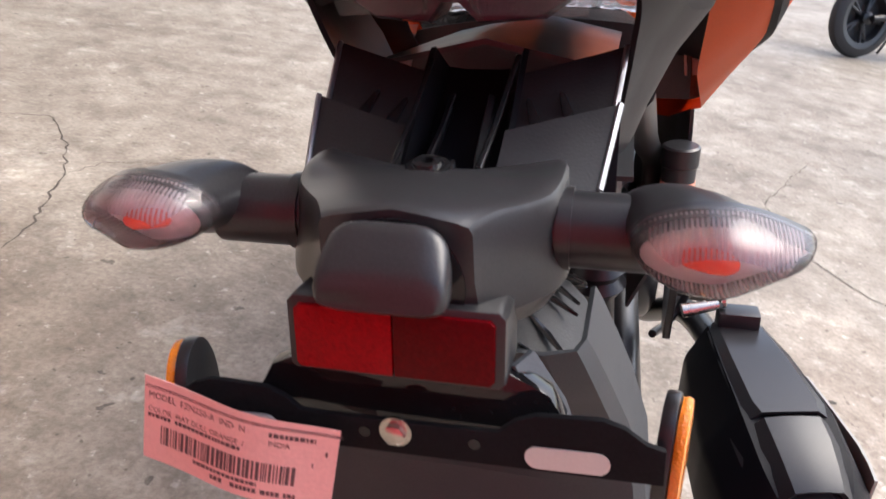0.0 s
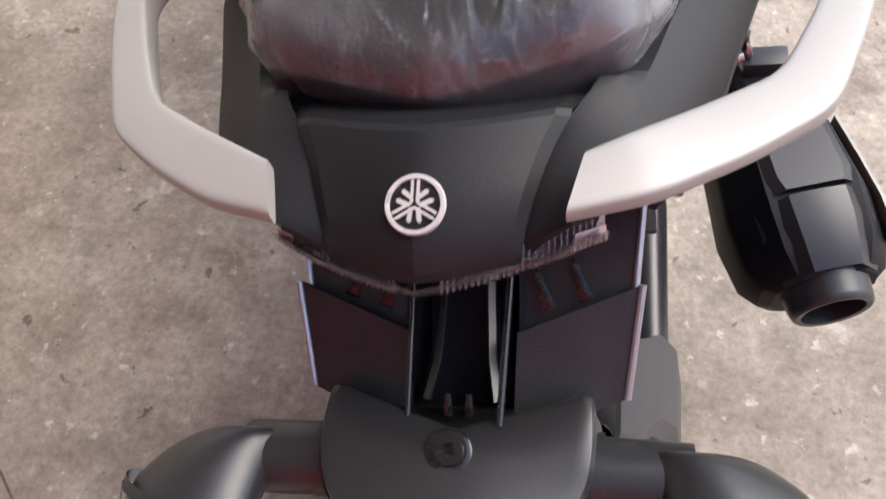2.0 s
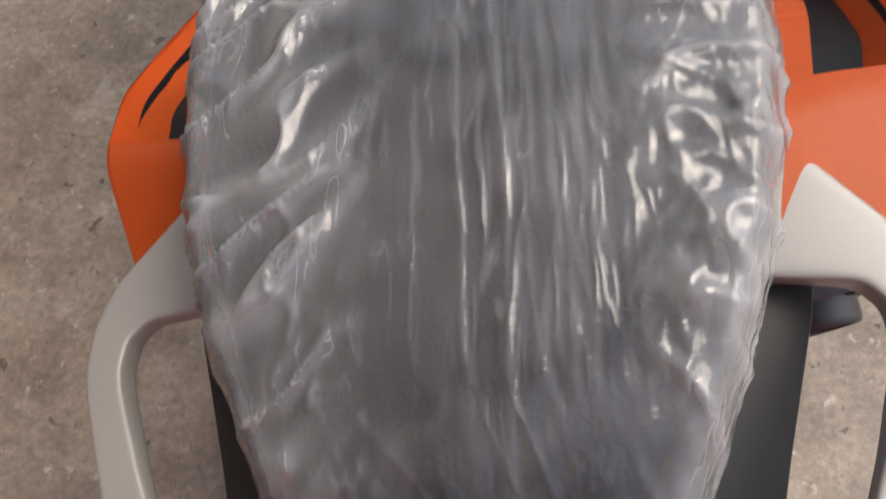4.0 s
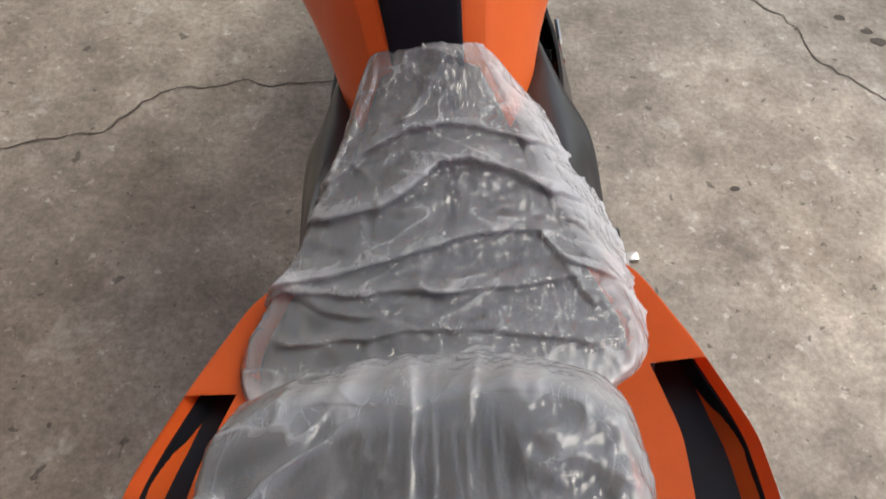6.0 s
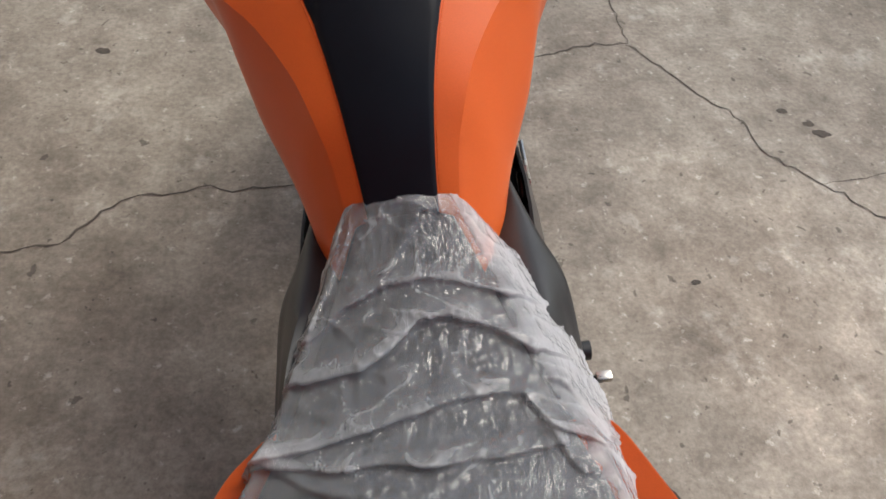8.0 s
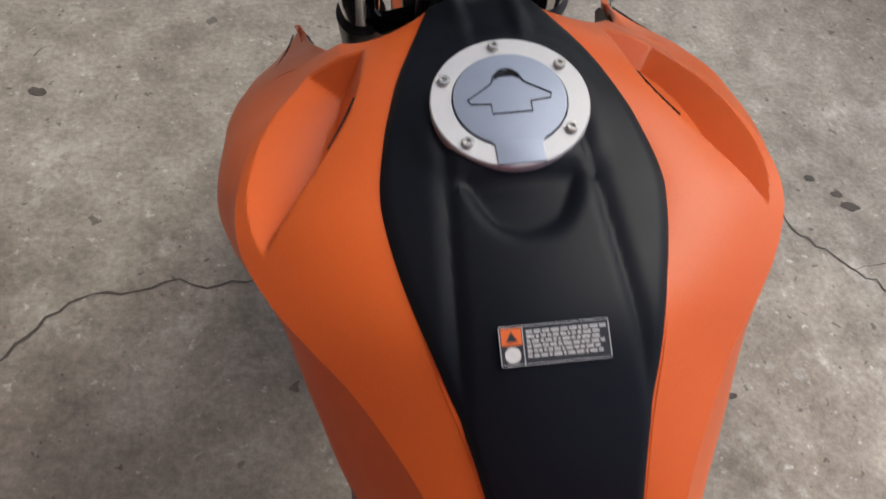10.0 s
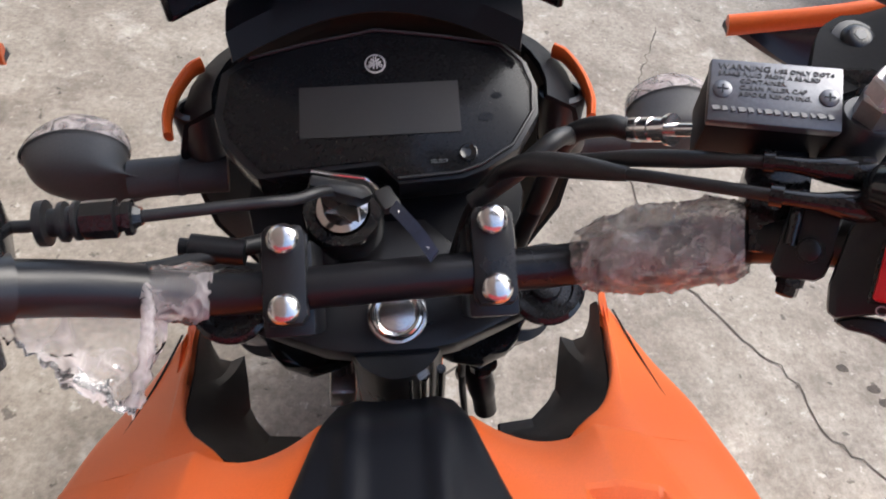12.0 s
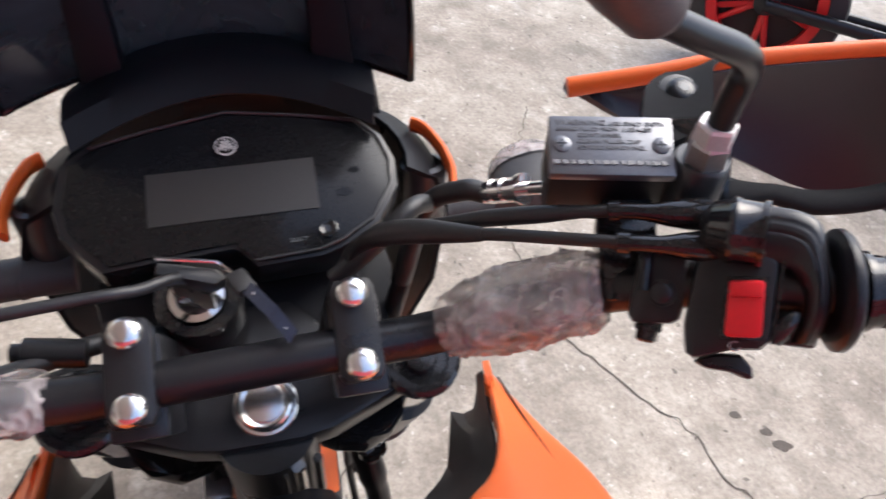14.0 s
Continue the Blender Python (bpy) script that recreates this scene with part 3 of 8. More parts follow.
ys = [0.49 + 0.522 * i / 110 for i in range(111)]
rows = []
for y in ys:
    sr, sl = seam_x(y, 1) - 0.0008, seam_x(y, -1) - 0.0008
    rows.append([((sr if k > 0 else sl) * (k / 24), y, cover_z((sr if k > 0 else sl) * k / 24, y) + 0.0012 - (0.003 if abs(k) == 24 else 0)) for k in range(-24, 25)])
tank_cover = part("tank_cover", sheet(rows, -0.003), COVER, bike, "black textured plastic tank cover", 50)


def front_dip(x, y):
    """The panel's front border is drawn back between cover and wing."""
    return 0.014 * max(0, 1 - ((x - 0.078) / 0.036) ** 2) * min(1, max(0, (y - 0.93) / 0.06))


# the scooped recess: its inner and outer border
SCOOP_IN = [(0.776, 0.172), (0.79, 0.163), (0.81, 0.149), (0.848, 0.1225), (0.885, 0.1035), (0.92, 0.0965), (0.96, 0.093)]
SCOOP_OUT = [(0.776, 0.173), (0.80, 0.1815), (0.835, 0.1860), (0.87, 0.1815), (0.905, 0.169), (0.93, 0.154), (0.96, 0.138)]


def panel_z(x, y, side=1):
    """Height of the orange panel between seam and crest: a convex plate with the recess sunk into it."""
    s, dz, cx, cz = seam_x(y, side), along(CTR, y) - along(SEAM_DROP, y), along(CREST_X, y), along(CREST_Z, y)
    u = min(1, max(0, (x - s) / (cx - s)))
    fuller = min(1, max(0, (y - 0.68) / 0.10))
    z = dz + (cz - dz) * u ** (1 + 0.25 * fuller) + (0.001 + 0.0035 * fuller) * math.sin(math.pi * u)
    if 0.776 < y < 0.952:
        a, o = x - along(SCOOP_IN, y), along(SCOOP_OUT, y) - x
        if a > 0 and o > 0:
            z -= min(0.0260 if side > 0 else 0.0340, a * 1.6, o * (0.90 if side > 0 else 0.72), (0.952 - y) * 1.1)
    return z


def orange_rows(sign):
    rows = []
    for i in range(151):
        y = 0.49 + 0.504 * i / 150
        s = seam_x(y, sign) + 0.0006
        cx, cz, fx, fz, lx, lz = along(CREST_X, y), along(CREST_Z, y), along(FLANK_X, y), along(FLANK_Z, y), along(LOW_X, y), along(LOW_Z, y)
        row = [(s, panel_z(s, y, sign) - 0.003)] + [(s + (cx - s) * k / 64, panel_z(s + (cx - s) * k / 64, y, sign)) for k in range(65)]
        soft = min(1, max(0, (y - 0.76) / 0.06))
        ctrl = [(cx, cz), (cx * 0.35 + fx * 0.65 + 0.004 * soft, cz * 0.5 + fz * 0.5), (fx, fz), (fx * 0.6 + lx * 0.4, fz * 0.55 + lz * 0.45), (lx, lz)]
        row += [(q[0], q[2]) for q in glide([(p[0], 0, p[1]) for p in ctrl], 5)[1:]]
        rows.append([(sign * x, y - front_dip(x, y), z) for x, z in row])
    return rows


for sign in (1, -1):
    side = part("tank_side_panel", sheet(orange_rows(sign), 0.003 * sign), ORANGE, bike, "matt orange tank panel with a scooped recess", 24)
    # the forward wing of the panel
    rows = []
    for i in range(31):
        t = i / 30
        y = 0.992 + 0.169 * t
        ix = along([(0.992, 0.090), (1.0, 0.104), (1.013, 0.124), (1.03, 0.137), (1.06, 0.150), (1.10, 0.161), (1.161, 0.1775)], y)
        iz = along([(0.992, 0.911), (1.0, 0.905), (1.013, 0.895), (1.03, 0.885), (1.06, 0.863), (1.10, 0.835), (1.161, 0.791)], y)
        cx, cz, fx, fz, lx, lz = along(CREST_X, y), along(CREST_Z, y), along(FLANK_X, y), along(FLANK_Z, y), along(LOW_X, y), along(LOW_Z, y)
        pull = 0.002 * t if sign > 0 else along([(0.992, 0.0), (1.03, 0.003), (1.06, 0.006), (1.10, 0.0085), (1.161, 0.0105)], y)
        ix, cx, fx, lx = ix - pull, cx - pull, fx - pull, lx - pull
        cx = max(cx, ix + 0.001)
        ctrl = [(ix, iz - 0.004), (ix + 0.001, iz), ((ix + cx) / 2, (iz + cz) / 2 + 0.002), (cx, cz), (cx * 0.35 + fx * 0.65 + 0.003 * (1 - t), cz * 0.5 + fz * 0.5), (fx, fz),
                (fx * 0.6 + lx * 0.4, fz * 0.55 + lz * 0.45), (lx, lz)]
        rows.append([(sign * q[0], y - front_dip(q[0], y) * max(0, 1 - 5 * t), q[2]) for q in glide([(p[0], 0, p[1]) for p in ctrl], 4)])
    part("panel_wing", sheet(rows, 0.003 * sign), ORANGE, side, "pointed orange front wing of the tank panel", 50)
    # dark groove line near the outer edge of the wing
    pts = []
    for i in range(14):
        y = 1.0 + 0.14 * i / 13
        fx, fz, cx, cz = along(FLANK_X, y), along(FLANK_Z, y), along(CREST_X, y), along(CREST_Z, y)
        k = 0.45
        pull = 0.002 * (y - 0.992) / 0.169 if sign > 0 else along([(0.992, 0.0), (1.03, 0.003), (1.06, 0.006), (1.10, 0.0085), (1.161, 0.0105)], y)
        pts.append((sign * (cx * (1 - k) + fx * k + 0.0030 - pull), y, cz * (1 - k) + fz * k + 0.003))
    part("trim_line", tube(pts, 0.0010, 6), BLACK, side, "thin dark trim line")
    # black inner liner under the wing, stepped at its free edge
    edge = [(0.0740, 0.985, 0.903), (0.100, 0.993, 0.900), (0.1150, 1.003, 0.895), (0.1285, 1.0135, 0.888), (0.1385, 1.0280, 0.880), (0.1455, 1.047, 0.867), (0.1510, 1.065, 0.853), (0.1560, 1.088, 0.838), (0.1660, 1.125, 0.812), (0.1735, 1.157, 0.786)]
    free = [(0.0642, 1.0185, 0.870), (0.0934, 1.0358, 0.830), (0.1134, 1.0606, 0.800), (0.1271, 1.083, 0.775), (0.1403, 1.1229, 0.745), (0.1515, 1.1595, 0.720), (0.1600, 1.1500, 0.728), (0.1671, 1.1452, 0.745), (0.1715, 1.1519, 0.765), (0.1729, 1.157, 0.785)]
    rows = []
    for a, b in zip(edge, free):
        a, b = Vector(a), Vector(b)
        row = []
        for k in range(7):
            v = a.lerp(b, k / 6) + Vector((-0.004, 0, -0.006)) * math.sin(math.pi * k / 6) + (Vector((0, 0, -0.003)) if k == 0 else Vector((0, 0, 0)))
            shift = 0.0 if sign > 0 else along([(0.98, 0.0), (1.03, 0.003), (1.06, 0.006), (1.10, 0.0085), (1.161, 0.0105)], v.y)
            row.append((sign * (v.x - shift), v.y, v.z))
        rows.append(row)
    part("wing_liner", sheet(rows, 0.002 * sign), BLACK, side, "black plastic liner inside the wing", 30)
    tongue = [(0.1620, 1.128, 0.822), (0.1625, 1.120, 0.823), (0.1580, 1.086, 0.842), (0.1590, 1.0895, 0.802)] if sign < 0 else [(0.1640, 1.128, 0.818), (0.1650, 1.120, 0.820), (0.1600, 1.094, 0.838), (0.1610, 1.0990, 0.812)]
    part("wing_flange", sheet([[(sign * tongue[0][0], *tongue[0][1:]), (sign * tongue[1][0], *tongue[1][1:])], [(sign * tongue[3][0], *tongue[3][1:]), (sign * tongue[2][0], *tongue[2][1:])]], 0.0012 * sign), ORANGE, side, "narrow orange flange folded over the liner")
    # slit at the inner side of the recess
    rows = []
    for i in range(17):
        t = i / 16
        y = 0.846 + 0.042 * t
        x = along(SCOOP_IN, y) + 0.0008
        h = 0.0042 * math.sin(math.pi * t) ** 0.8 + 0.0003
        rows.append([(sign * x, y, panel_z(x, y, sign) + 0.0006), (sign * (x + h), y, panel_z(x + h, y, sign) + 0.0006)])
    part("vent_slit", sheet(rows, -0.001 * sign), DARKPLATE, side, "narrow dark vent slit")

# filler ring, cap and its screws
CAP = plane_at((0.0012, 0.8515, 0.9953), (1, 0, 0), (0, 0.995, 0.05)) @ Matrix.Diagonal((1.03, 1.03, 1, 1))
filler = part("fuel_filler", lathe((0.0012, 0.8515, 0.9883), (0, -0.05, 0.9987), [(0, 0.0541), (0.0070, 0.0541), (0.0080, 0.0533), (0.0080, 0.0394), (0.0062, 0.0390), (0, 0.0390)], 72),
              BRUSHED, bike, "brushed aluminium fuel filler ring", 30)
outline = [(0.0372 * math.cos(a), 0.0372 * math.sin(a)) for a in (radians(-62 + 304 * k / 60) for k in range(61))]
outline += [(-0.0152, -0.036), (-0.0152, -0.0508), (0.0152, -0.0508), (0.0152, -0.036)]
part("filler_cap", slab(outline, 0.006, 0.0006, CAP @ pose(0, 0, 0.0024)), CAPGREY, filler, "blue-grey metal fuel cap")
groove = [(-0.0275, 0.0045), (-0.0135, 0.0140), (-0.0105, 0.0165), (-0.0085, 0.0225), (-0.004, 0.0268), (0, 0.0278), (0.004, 0.0268), (0.0085, 0.0225), (0.0105, 0.0165),
          (0.0135, 0.0140), (0.0275, 0.0045), (0.0262, 0.0008), (0.0130, -0.0005), (0.0130, -0.0085), (-0.0130, -0.0085), (-0.0130, -0.0005), (-0.0262, 0.0008), (-0.0275, 0.0045)]
part("key_flap_groove", tube([CAP @ Vector((p[0], p[1] - 0.0036, 0.0026)) for p in groove], 0.0006, 6), GLOSS, filler, "thin groove round the key flap")
part("finger_notch", slab([(p[0], p[1]) for p in [(-0.0085, 0.019), (-0.0075, 0.0235), (-0.003, 0.0262), (0.003, 0.0262), (0.0075, 0.0235), (0.0085, 0.019), (0.004, 0.0215), (-0.004, 0.0215)]],
                          0.001, 0, CAP @ pose(0, -0.0036, 0.0030)), GLOSS, filler, "dark finger notch of the cap")
for a in (95, 155, 33, 225, 322):
    c = CAP @ Vector((0.0452 * math.cos(radians(a)), 0.0452 * math.sin(radians(a)), 0.001))
    part("screw", lathe(c, CAP.col[2].to_3d(), [(0, 0.0042), (0.0022, 0.0042), (0.0030, 0.0034), (0.0030, 0.0020), (0.0012, 0.0018)], 18), ZINC, filler, "small socket-head screw")

# warning label on the cover
LAB = plane_at((0.001, 0.6825, along(CTR, 0.6825) + 0.0048), (1, -0.02, 0), (0, 0.046, along(CTR, 0.705) - along(CTR, 0.659)))
label = part("warning_label", slab([(-0.0318, -0.0115), (0.0318, -0.0115), (0.0325, -0.0108), (0.0325, 0.0108), (0.0318, 0.0115), (-0.0318, 0.0115), (-0.0325, 0.0108), (-0.0325, -0.0108)], 0.0006, 0, LAB),
             LABELBLACK, bike, "silver-edged black warning sticker")
for cx, cy, lx, ly in ((0, 0.0112, 0.064, 0.0005), (0, -0.0112, 0.064, 0.0005), (0.0322, 0, 0.0005, 0.0220), (-0.0322, 0, 0.0005, 0.0220), (-0.0185, 0, 0.0005, 0.0220)):
    part("label_edge", slab([(cx - lx / 2, cy - ly / 2), (cx + lx / 2, cy - ly / 2), (cx + lx / 2, cy + ly / 2), (cx - lx / 2, cy + ly / 2)], 0.0003, 0, LAB @ pose(0, 0, 0.0006)), BRUSHED, label)
part("label_field", slab([(-0.0185, -0.0098), (0.0308, -0.0098), (0.0308, 0.0098), (-0.0185, 0.0098)], 0.0004, 0, LAB @ pose(0, 0, 0.0004)), LABELBLACK, label)
part("label_patch", slab([(-0.0312, 0.0004), (-0.0192, 0.0004), (-0.0192, 0.0102), (-0.0312, 0.0102)], 0.0004, 0, LAB @ pose(0, 0, 0.0004)), WARN, label, "orange warning patch")
part("warning_triangle", slab([(-0.0287, 0.0024), (-0.0217, 0.0024), (-0.0252, 0.0084)], 0.0003, 0, LAB @ pose(0, 0, 0.0007)), LABELBLACK, label, "black warning triangle")
part("label_disc", slab(ring_pts(0.0047, 20), 0.0003, 0, LAB @ pose(-0.0252, -0.0052, 0.0004)), WHITE, label, "white round symbol")
rnd = random.Random(5)
bm = bmesh.new()
for row in range(6):
    x = -0.0165
    while x < 0.027:
        w = rnd.uniform(0.0015, 0.005)
        slab([(x, 0.0068 - row * 0.0028), (x + w, 0.0068 - row * 0.0028), (x + w, 0.0082 - row * 0.0028), (x, 0.0082 - row * 0.0028)], 0.0002, 0, LAB @ pose(0, 0, 0.0007), bm)
        x += w + 0.0009
part("label_print", bm, WHITE, label, "lines of tiny print")


# ---- seats
RS_W = [(0.185, 0.138), (0.215, 0.152), (0.25, 0.152), (0.30, 0.134), (0.375, 0.107), (0.455, 0.081), (0.51, 0.060), (0.535, 0.046)]
RS_Z = [(0.185, 0.838), (0.25, 0.828), (0.32, 0.818), (0.40, 0.815), (0.47, 0.820), (0.535, 0.838)]
PS_Z = [(-0.152, 0.951), (-0.1375, 0.954), (-0.10, 0.963), (-0.057, 0.9685), (0.0, 0.9695), (0.08, 0.962), (0.14, 0.953), (0.19, 0.944)]
PS_OUT = [(0.0, -0.1465), (0.012, -0.1450), (0.034, -0.1385), (0.053, -0.1320), (0.063, -0.1275), (0.0690, -0.1205), (0.0735, -0.111), (0.080, -0.097), (0.087, -0.078), (0.096, -0.052),
          (0.1035, -0.028), (0.1095, 0.0), (0.114, 0.03), (0.1165, 0.06), (0.117, 0.10), (0.114, 0.135), (0.107, 0.154), (0.096, 0.166), (0.072, 0.177), (0.04, 0.1840), (0.0, 0.1865)]


def cushion_rows(y0, y1, n, wpairs, zpairs, grow=0.0, depth=0.06, crown=0.012, k=33):
    rows = []
    for i in range(n):
        y = y0 + (y1 - y0) * i / (n - 1)
        w, z = along(wpairs, y) + grow, along(zpairs, y) + grow
        row = []
        for j in range(k):
            a = -1 + 2 * j / (k - 1)
            s, u = (1 if a >= 0 else -1), abs(a)
            q = max(0, (u - 0.72) / 0.28)
            x, h = (u / 0.72 * 0.90, -crown * (u / 0.72) ** 2) if u < 0.72 else (0.90 + 0.10 * math.sin(q * math.pi / 2), -crown - depth * (1 - math.cos(q * math.pi / 2)))
            row.append(Vector((s * x * w, y, z + h)))
        rows.append(row)
    return rows


def even_steps(pts, n):
    """n points at even steps along a line of points."""
    p = np.array(pts, float)
    d = np.concatenate([[0], np.cumsum(np.linalg.norm(np.diff(p, axis=0), axis=1))])
    t = np.linspace(0, d[-1], n)
    return np.stack([np.interp(t, d, p[:, c]) for c in range(p.shape[1])], axis=1)


def pad_rows(n, k, grow=0.0, skirt=0.030, folds=None):
    """The passenger pad: rays from a spine out to its plan, over a bevelled rim and down a skirt. Gives points and
    milkiness.
    """
    half = [(x, y) for x, y, _ in glide([(x, y, 0) for x, y in PS_OUT], 8)]
    loop = even_steps([(-x, y) for x, y in half[::-1]] + half[1:], n)
    rows, milkiness = [], []
    for px, py in loop:
        sy = min(max(py, -0.085), 0.11)
        ray = np.array((px, py - sy))
        length = np.linalg.norm(ray)
        out = ray / max(length, 1e-6)
        length += grow
        front = min(1, max(0, (py - 0.13) / 0.05))
        rear = min(1, max(0, (-0.105 - py) / 0.02))
        rim, drop = 0.014 * (1 - front) + 0.046 * front, (0.026 * (1 - rear) + 0.011 * rear) * (1 - front) + 0.034 * front
        row, sl = [], []
        for j in range(k):
            u = j / (k - 1)
            if u < 0.76:
                r, h = (length - rim) * u / 0.76, -0.0035 * (u / 0.76) ** 2
            elif u < 0.90:
                q = (u - 0.76) / 0.14
                r, h = length - rim + rim * q ** 0.8, -0.0035 - drop * q ** 1.5
            else:
                q = (u - 0.90) / 0.10
                r, h = length - 0.003 * q, -0.0035 - drop - skirt * q
            x, y = out[0] * r, sy + out[1] * r
            p = Vector((x, y, along(PS_Z, y) + grow * 0.6 + h))
            lean = min(1, max(0, (u - 0.74) / 0.16))
            if folds:
                lift, loose = folds(p, u)
                p += Vector((out[0] * lean * 0.6, out[1] * lean * 0.6, 1.15 - lean)) * lift
                sl.append(loose)
            row.append(p)
        rows.append(row), milkiness.append(sl)
    return rows, milkiness


def film_skin(rows, milkiness):
    """A skin whose points carry how milky the film is there."""
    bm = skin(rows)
    layer = bm.verts.layers.float.new("milkiness")
    for v, s in zip(bm.verts, (s for r in milkiness for s in r)):
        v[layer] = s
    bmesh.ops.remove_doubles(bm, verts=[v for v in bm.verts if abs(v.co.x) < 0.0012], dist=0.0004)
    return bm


seat = part("rider_seat", skin(cushion_rows(0.19, 0.532, 40, RS_W, RS_Z, -0.006), caps=True), VINYL, bike, "dark grey vinyl rider seat", 60)
bm = skin(pad_rows(120, 40, -0.003)[0])
bmesh.ops.remove_doubles(bm, verts=bm.verts, dist=0.0003)
pseat = part("pillion_seat", bm, VINYL, bike, "dark grey vinyl passenger seat with stitched seams", 40)
for sx in (-0.05, -0.012, 0.05):
    bm = bmesh.new()
    for i in range(46):
        y = -0.11 + 0.23 * i / 45
        x = sx * (0.75 + 0.25 * (y + 0.15) / 0.3)
        block((x, y, along(PS_Z, y) - 0.0040), (0.0012, 0.0032, 0.0014), 0, None, bm)
    part("stitching", bm, RUBBER, pseat, "raised row of stitches")


def ridged(p, s):
    return 1 - abs(noise.noise(Vector(p) * s)) * 2


def crease(p, s, k):
    """Thin sharp folds with calm film between them."""
    return max(0.0, 1 - abs(noise.noise(Vector(p) * s)) * 1.7) ** k


def fold(p, pts, amp, wid):
    """Height of one long fold with a soft front and a steep rear flank."""
    best = None
    for a, b in zip(pts, pts[1:]):
        ex, ey = b[0] - a[0], b[1] - a[1]
        t = min(1, max(0, ((p.x - a[0]) * ex + (p.y - a[1]) * ey) / (ex * ex + ey * ey)))
        dx, dy = p.x - a[0] - t * ex, p.y - a[1] - t * ey
        d = dx * dx + dy * dy
        if best is None or d < best[0]:
            best = (d, dy)
    d, side = math.sqrt(best[0]), best[1]
    w = wid * 2.7 if side > 0 else wid * 0.34
    return amp * math.exp(-(d / w) ** 2)


RIDER_FOLDS = (((-0.124, 0.299), (-0.079, 0.302), (-0.023, 0.312), (0.023, 0.324), (0.056, 0.329)), 0.0075, 0.015), (((-0.13, 0.292), (-0.068, 0.282), (0.005, 0.275), (0.062, 0.273), (0.102, 0.28)), 0.0060, 0.012), \
    (((-0.092, 0.361), (-0.045, 0.36), (-0.016, 0.38), (0.004, 0.402), (0.035, 0.405), (0.069, 0.39), (0.101, 0.364)), 0.0095, 0.018), (((-0.09, 0.399), (-0.053, 0.427), (-0.022, 0.44), (0.015, 0.444), (0.051, 0.435), (0.086, 0.422)), 0.0070, 0.014), \
    (((-0.053, 0.524), (-0.091, 0.444), (-0.106, 0.382)), 0.0040, 0.006), (((-0.044, 0.516), (-0.071, 0.455), (-0.089, 0.411)), 0.0040, 0.006), (((0.088, 0.326), (0.104, 0.299), (0.137, 0.277)), 0.0070, 0.008), \
    (((-0.11, 0.243), (-0.047, 0.239), (0.013, 0.24), (0.072, 0.232), (0.113, 0.223)), 0.0045, 0.010), (((-0.121, 0.296), (-0.09, 0.269), (-0.04, 0.257)), 0.0040, 0.009), (((0.015, 0.512), (-0.007, 0.475), (-0.022, 0.453)), 0.0035, 0.007), \
    (((0.115, 0.338), (0.143, 0.291)), 0.0060, 0.008), (((0.104, 0.294), (0.117, 0.255)), 0.0060, 0.007)


def turned(p, degrees, sx, sy):
    """A point of the plan, turned and stretched, for folds that run one way."""
    c, s = math.cos(radians(degrees)), math.sin(radians(degrees))
    return Vector(((p.x * c + p.y * s) * sx, (p.y * c - p.x * s) * sy, p.z * 0.6))


def pillion_folds(p, u):
    """Drawn tight along the middle, in slanting hollows over one shoulder, crumpled over the other, gathered at the front."""
    w, v = noise.noise(Vector(p) * 24), noise.noise(Vector(p) * 24 + Vector((7, 2, 5)))
    wob = Vector((w, v, 0)) * 0.006
    left, right = min(1, max(0, (-0.030 - p.x) / 0.025)), min(1, max(0, (p.x - 0.052) / 0.02))
    mid = max(0, 1 - left - right)
    front, rear = min(1, max(0, (p.y - 0.125) / 0.03)), min(1, max(0, (p.y + 0.150) / 0.09))
    h = 0.0
    slants = crease(turned(p + wob, 38, 0.5, 1.9), 30, 5)
    h += left * rear * (1 - front) * (0.0042 * slants + 0.0014 * crease(turned(p + wob, 55, 0.8, 1.6), 46, 5))
    crumple = crease(turned(p + wob, -32, 0.8, 1.25), 26, 4)
    h += right * rear * (1 - front) * (0.0032 * crumple + 0.0018 * crease(turned(p + wob, 20, 1, 1), 44, 5) + 0.0009 * crease(turned(p, -50, 1.2, 0.7), 85, 5))
    streak = crease(Vector(((p.x + 0.002 * w) * 2.4, p.y * 0.14, 0)), 26, 5) * min(1, max(0.12, 1 - abs(p.x - 0.012) / 0.030))
    h += mid * (1 - front) * min(1, max(0, (p.y + 0.135) / 0.08)) * (0.0008 * streak + 0.0002 * crease(Vector((p.x * 3, p.y * 0.3, 2)), 40, 6))
    gather = crease(Vector((p.x * 1.2 + 0.1 * w * (0.19 - p.y), p.y * 0.25, 4)), 24, 5)
    h += front * (0.0030 * gather + 0.0010 * crease(Vector(p), 60, 6))
    h += (1 - rear) * 0.0010 * crease(Vector((p.x * 2.2 + p.y, p.y * 0.4, p.z)), 44, 6)
    side = min(1, max(0, (u - 0.70) / 0.2))
    h += side * (0.0015 + 0.0014 * crease(Vector((p.x * 0.4, p.y, p.z * 1.4)), 30, 2) + 0.0008 * w) * rear
    # milky in its folds; the right flank is whitened for light from there
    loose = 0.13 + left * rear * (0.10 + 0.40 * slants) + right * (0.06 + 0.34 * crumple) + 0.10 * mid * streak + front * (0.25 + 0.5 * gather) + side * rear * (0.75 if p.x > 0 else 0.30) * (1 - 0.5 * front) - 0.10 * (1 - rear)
    return h, loose


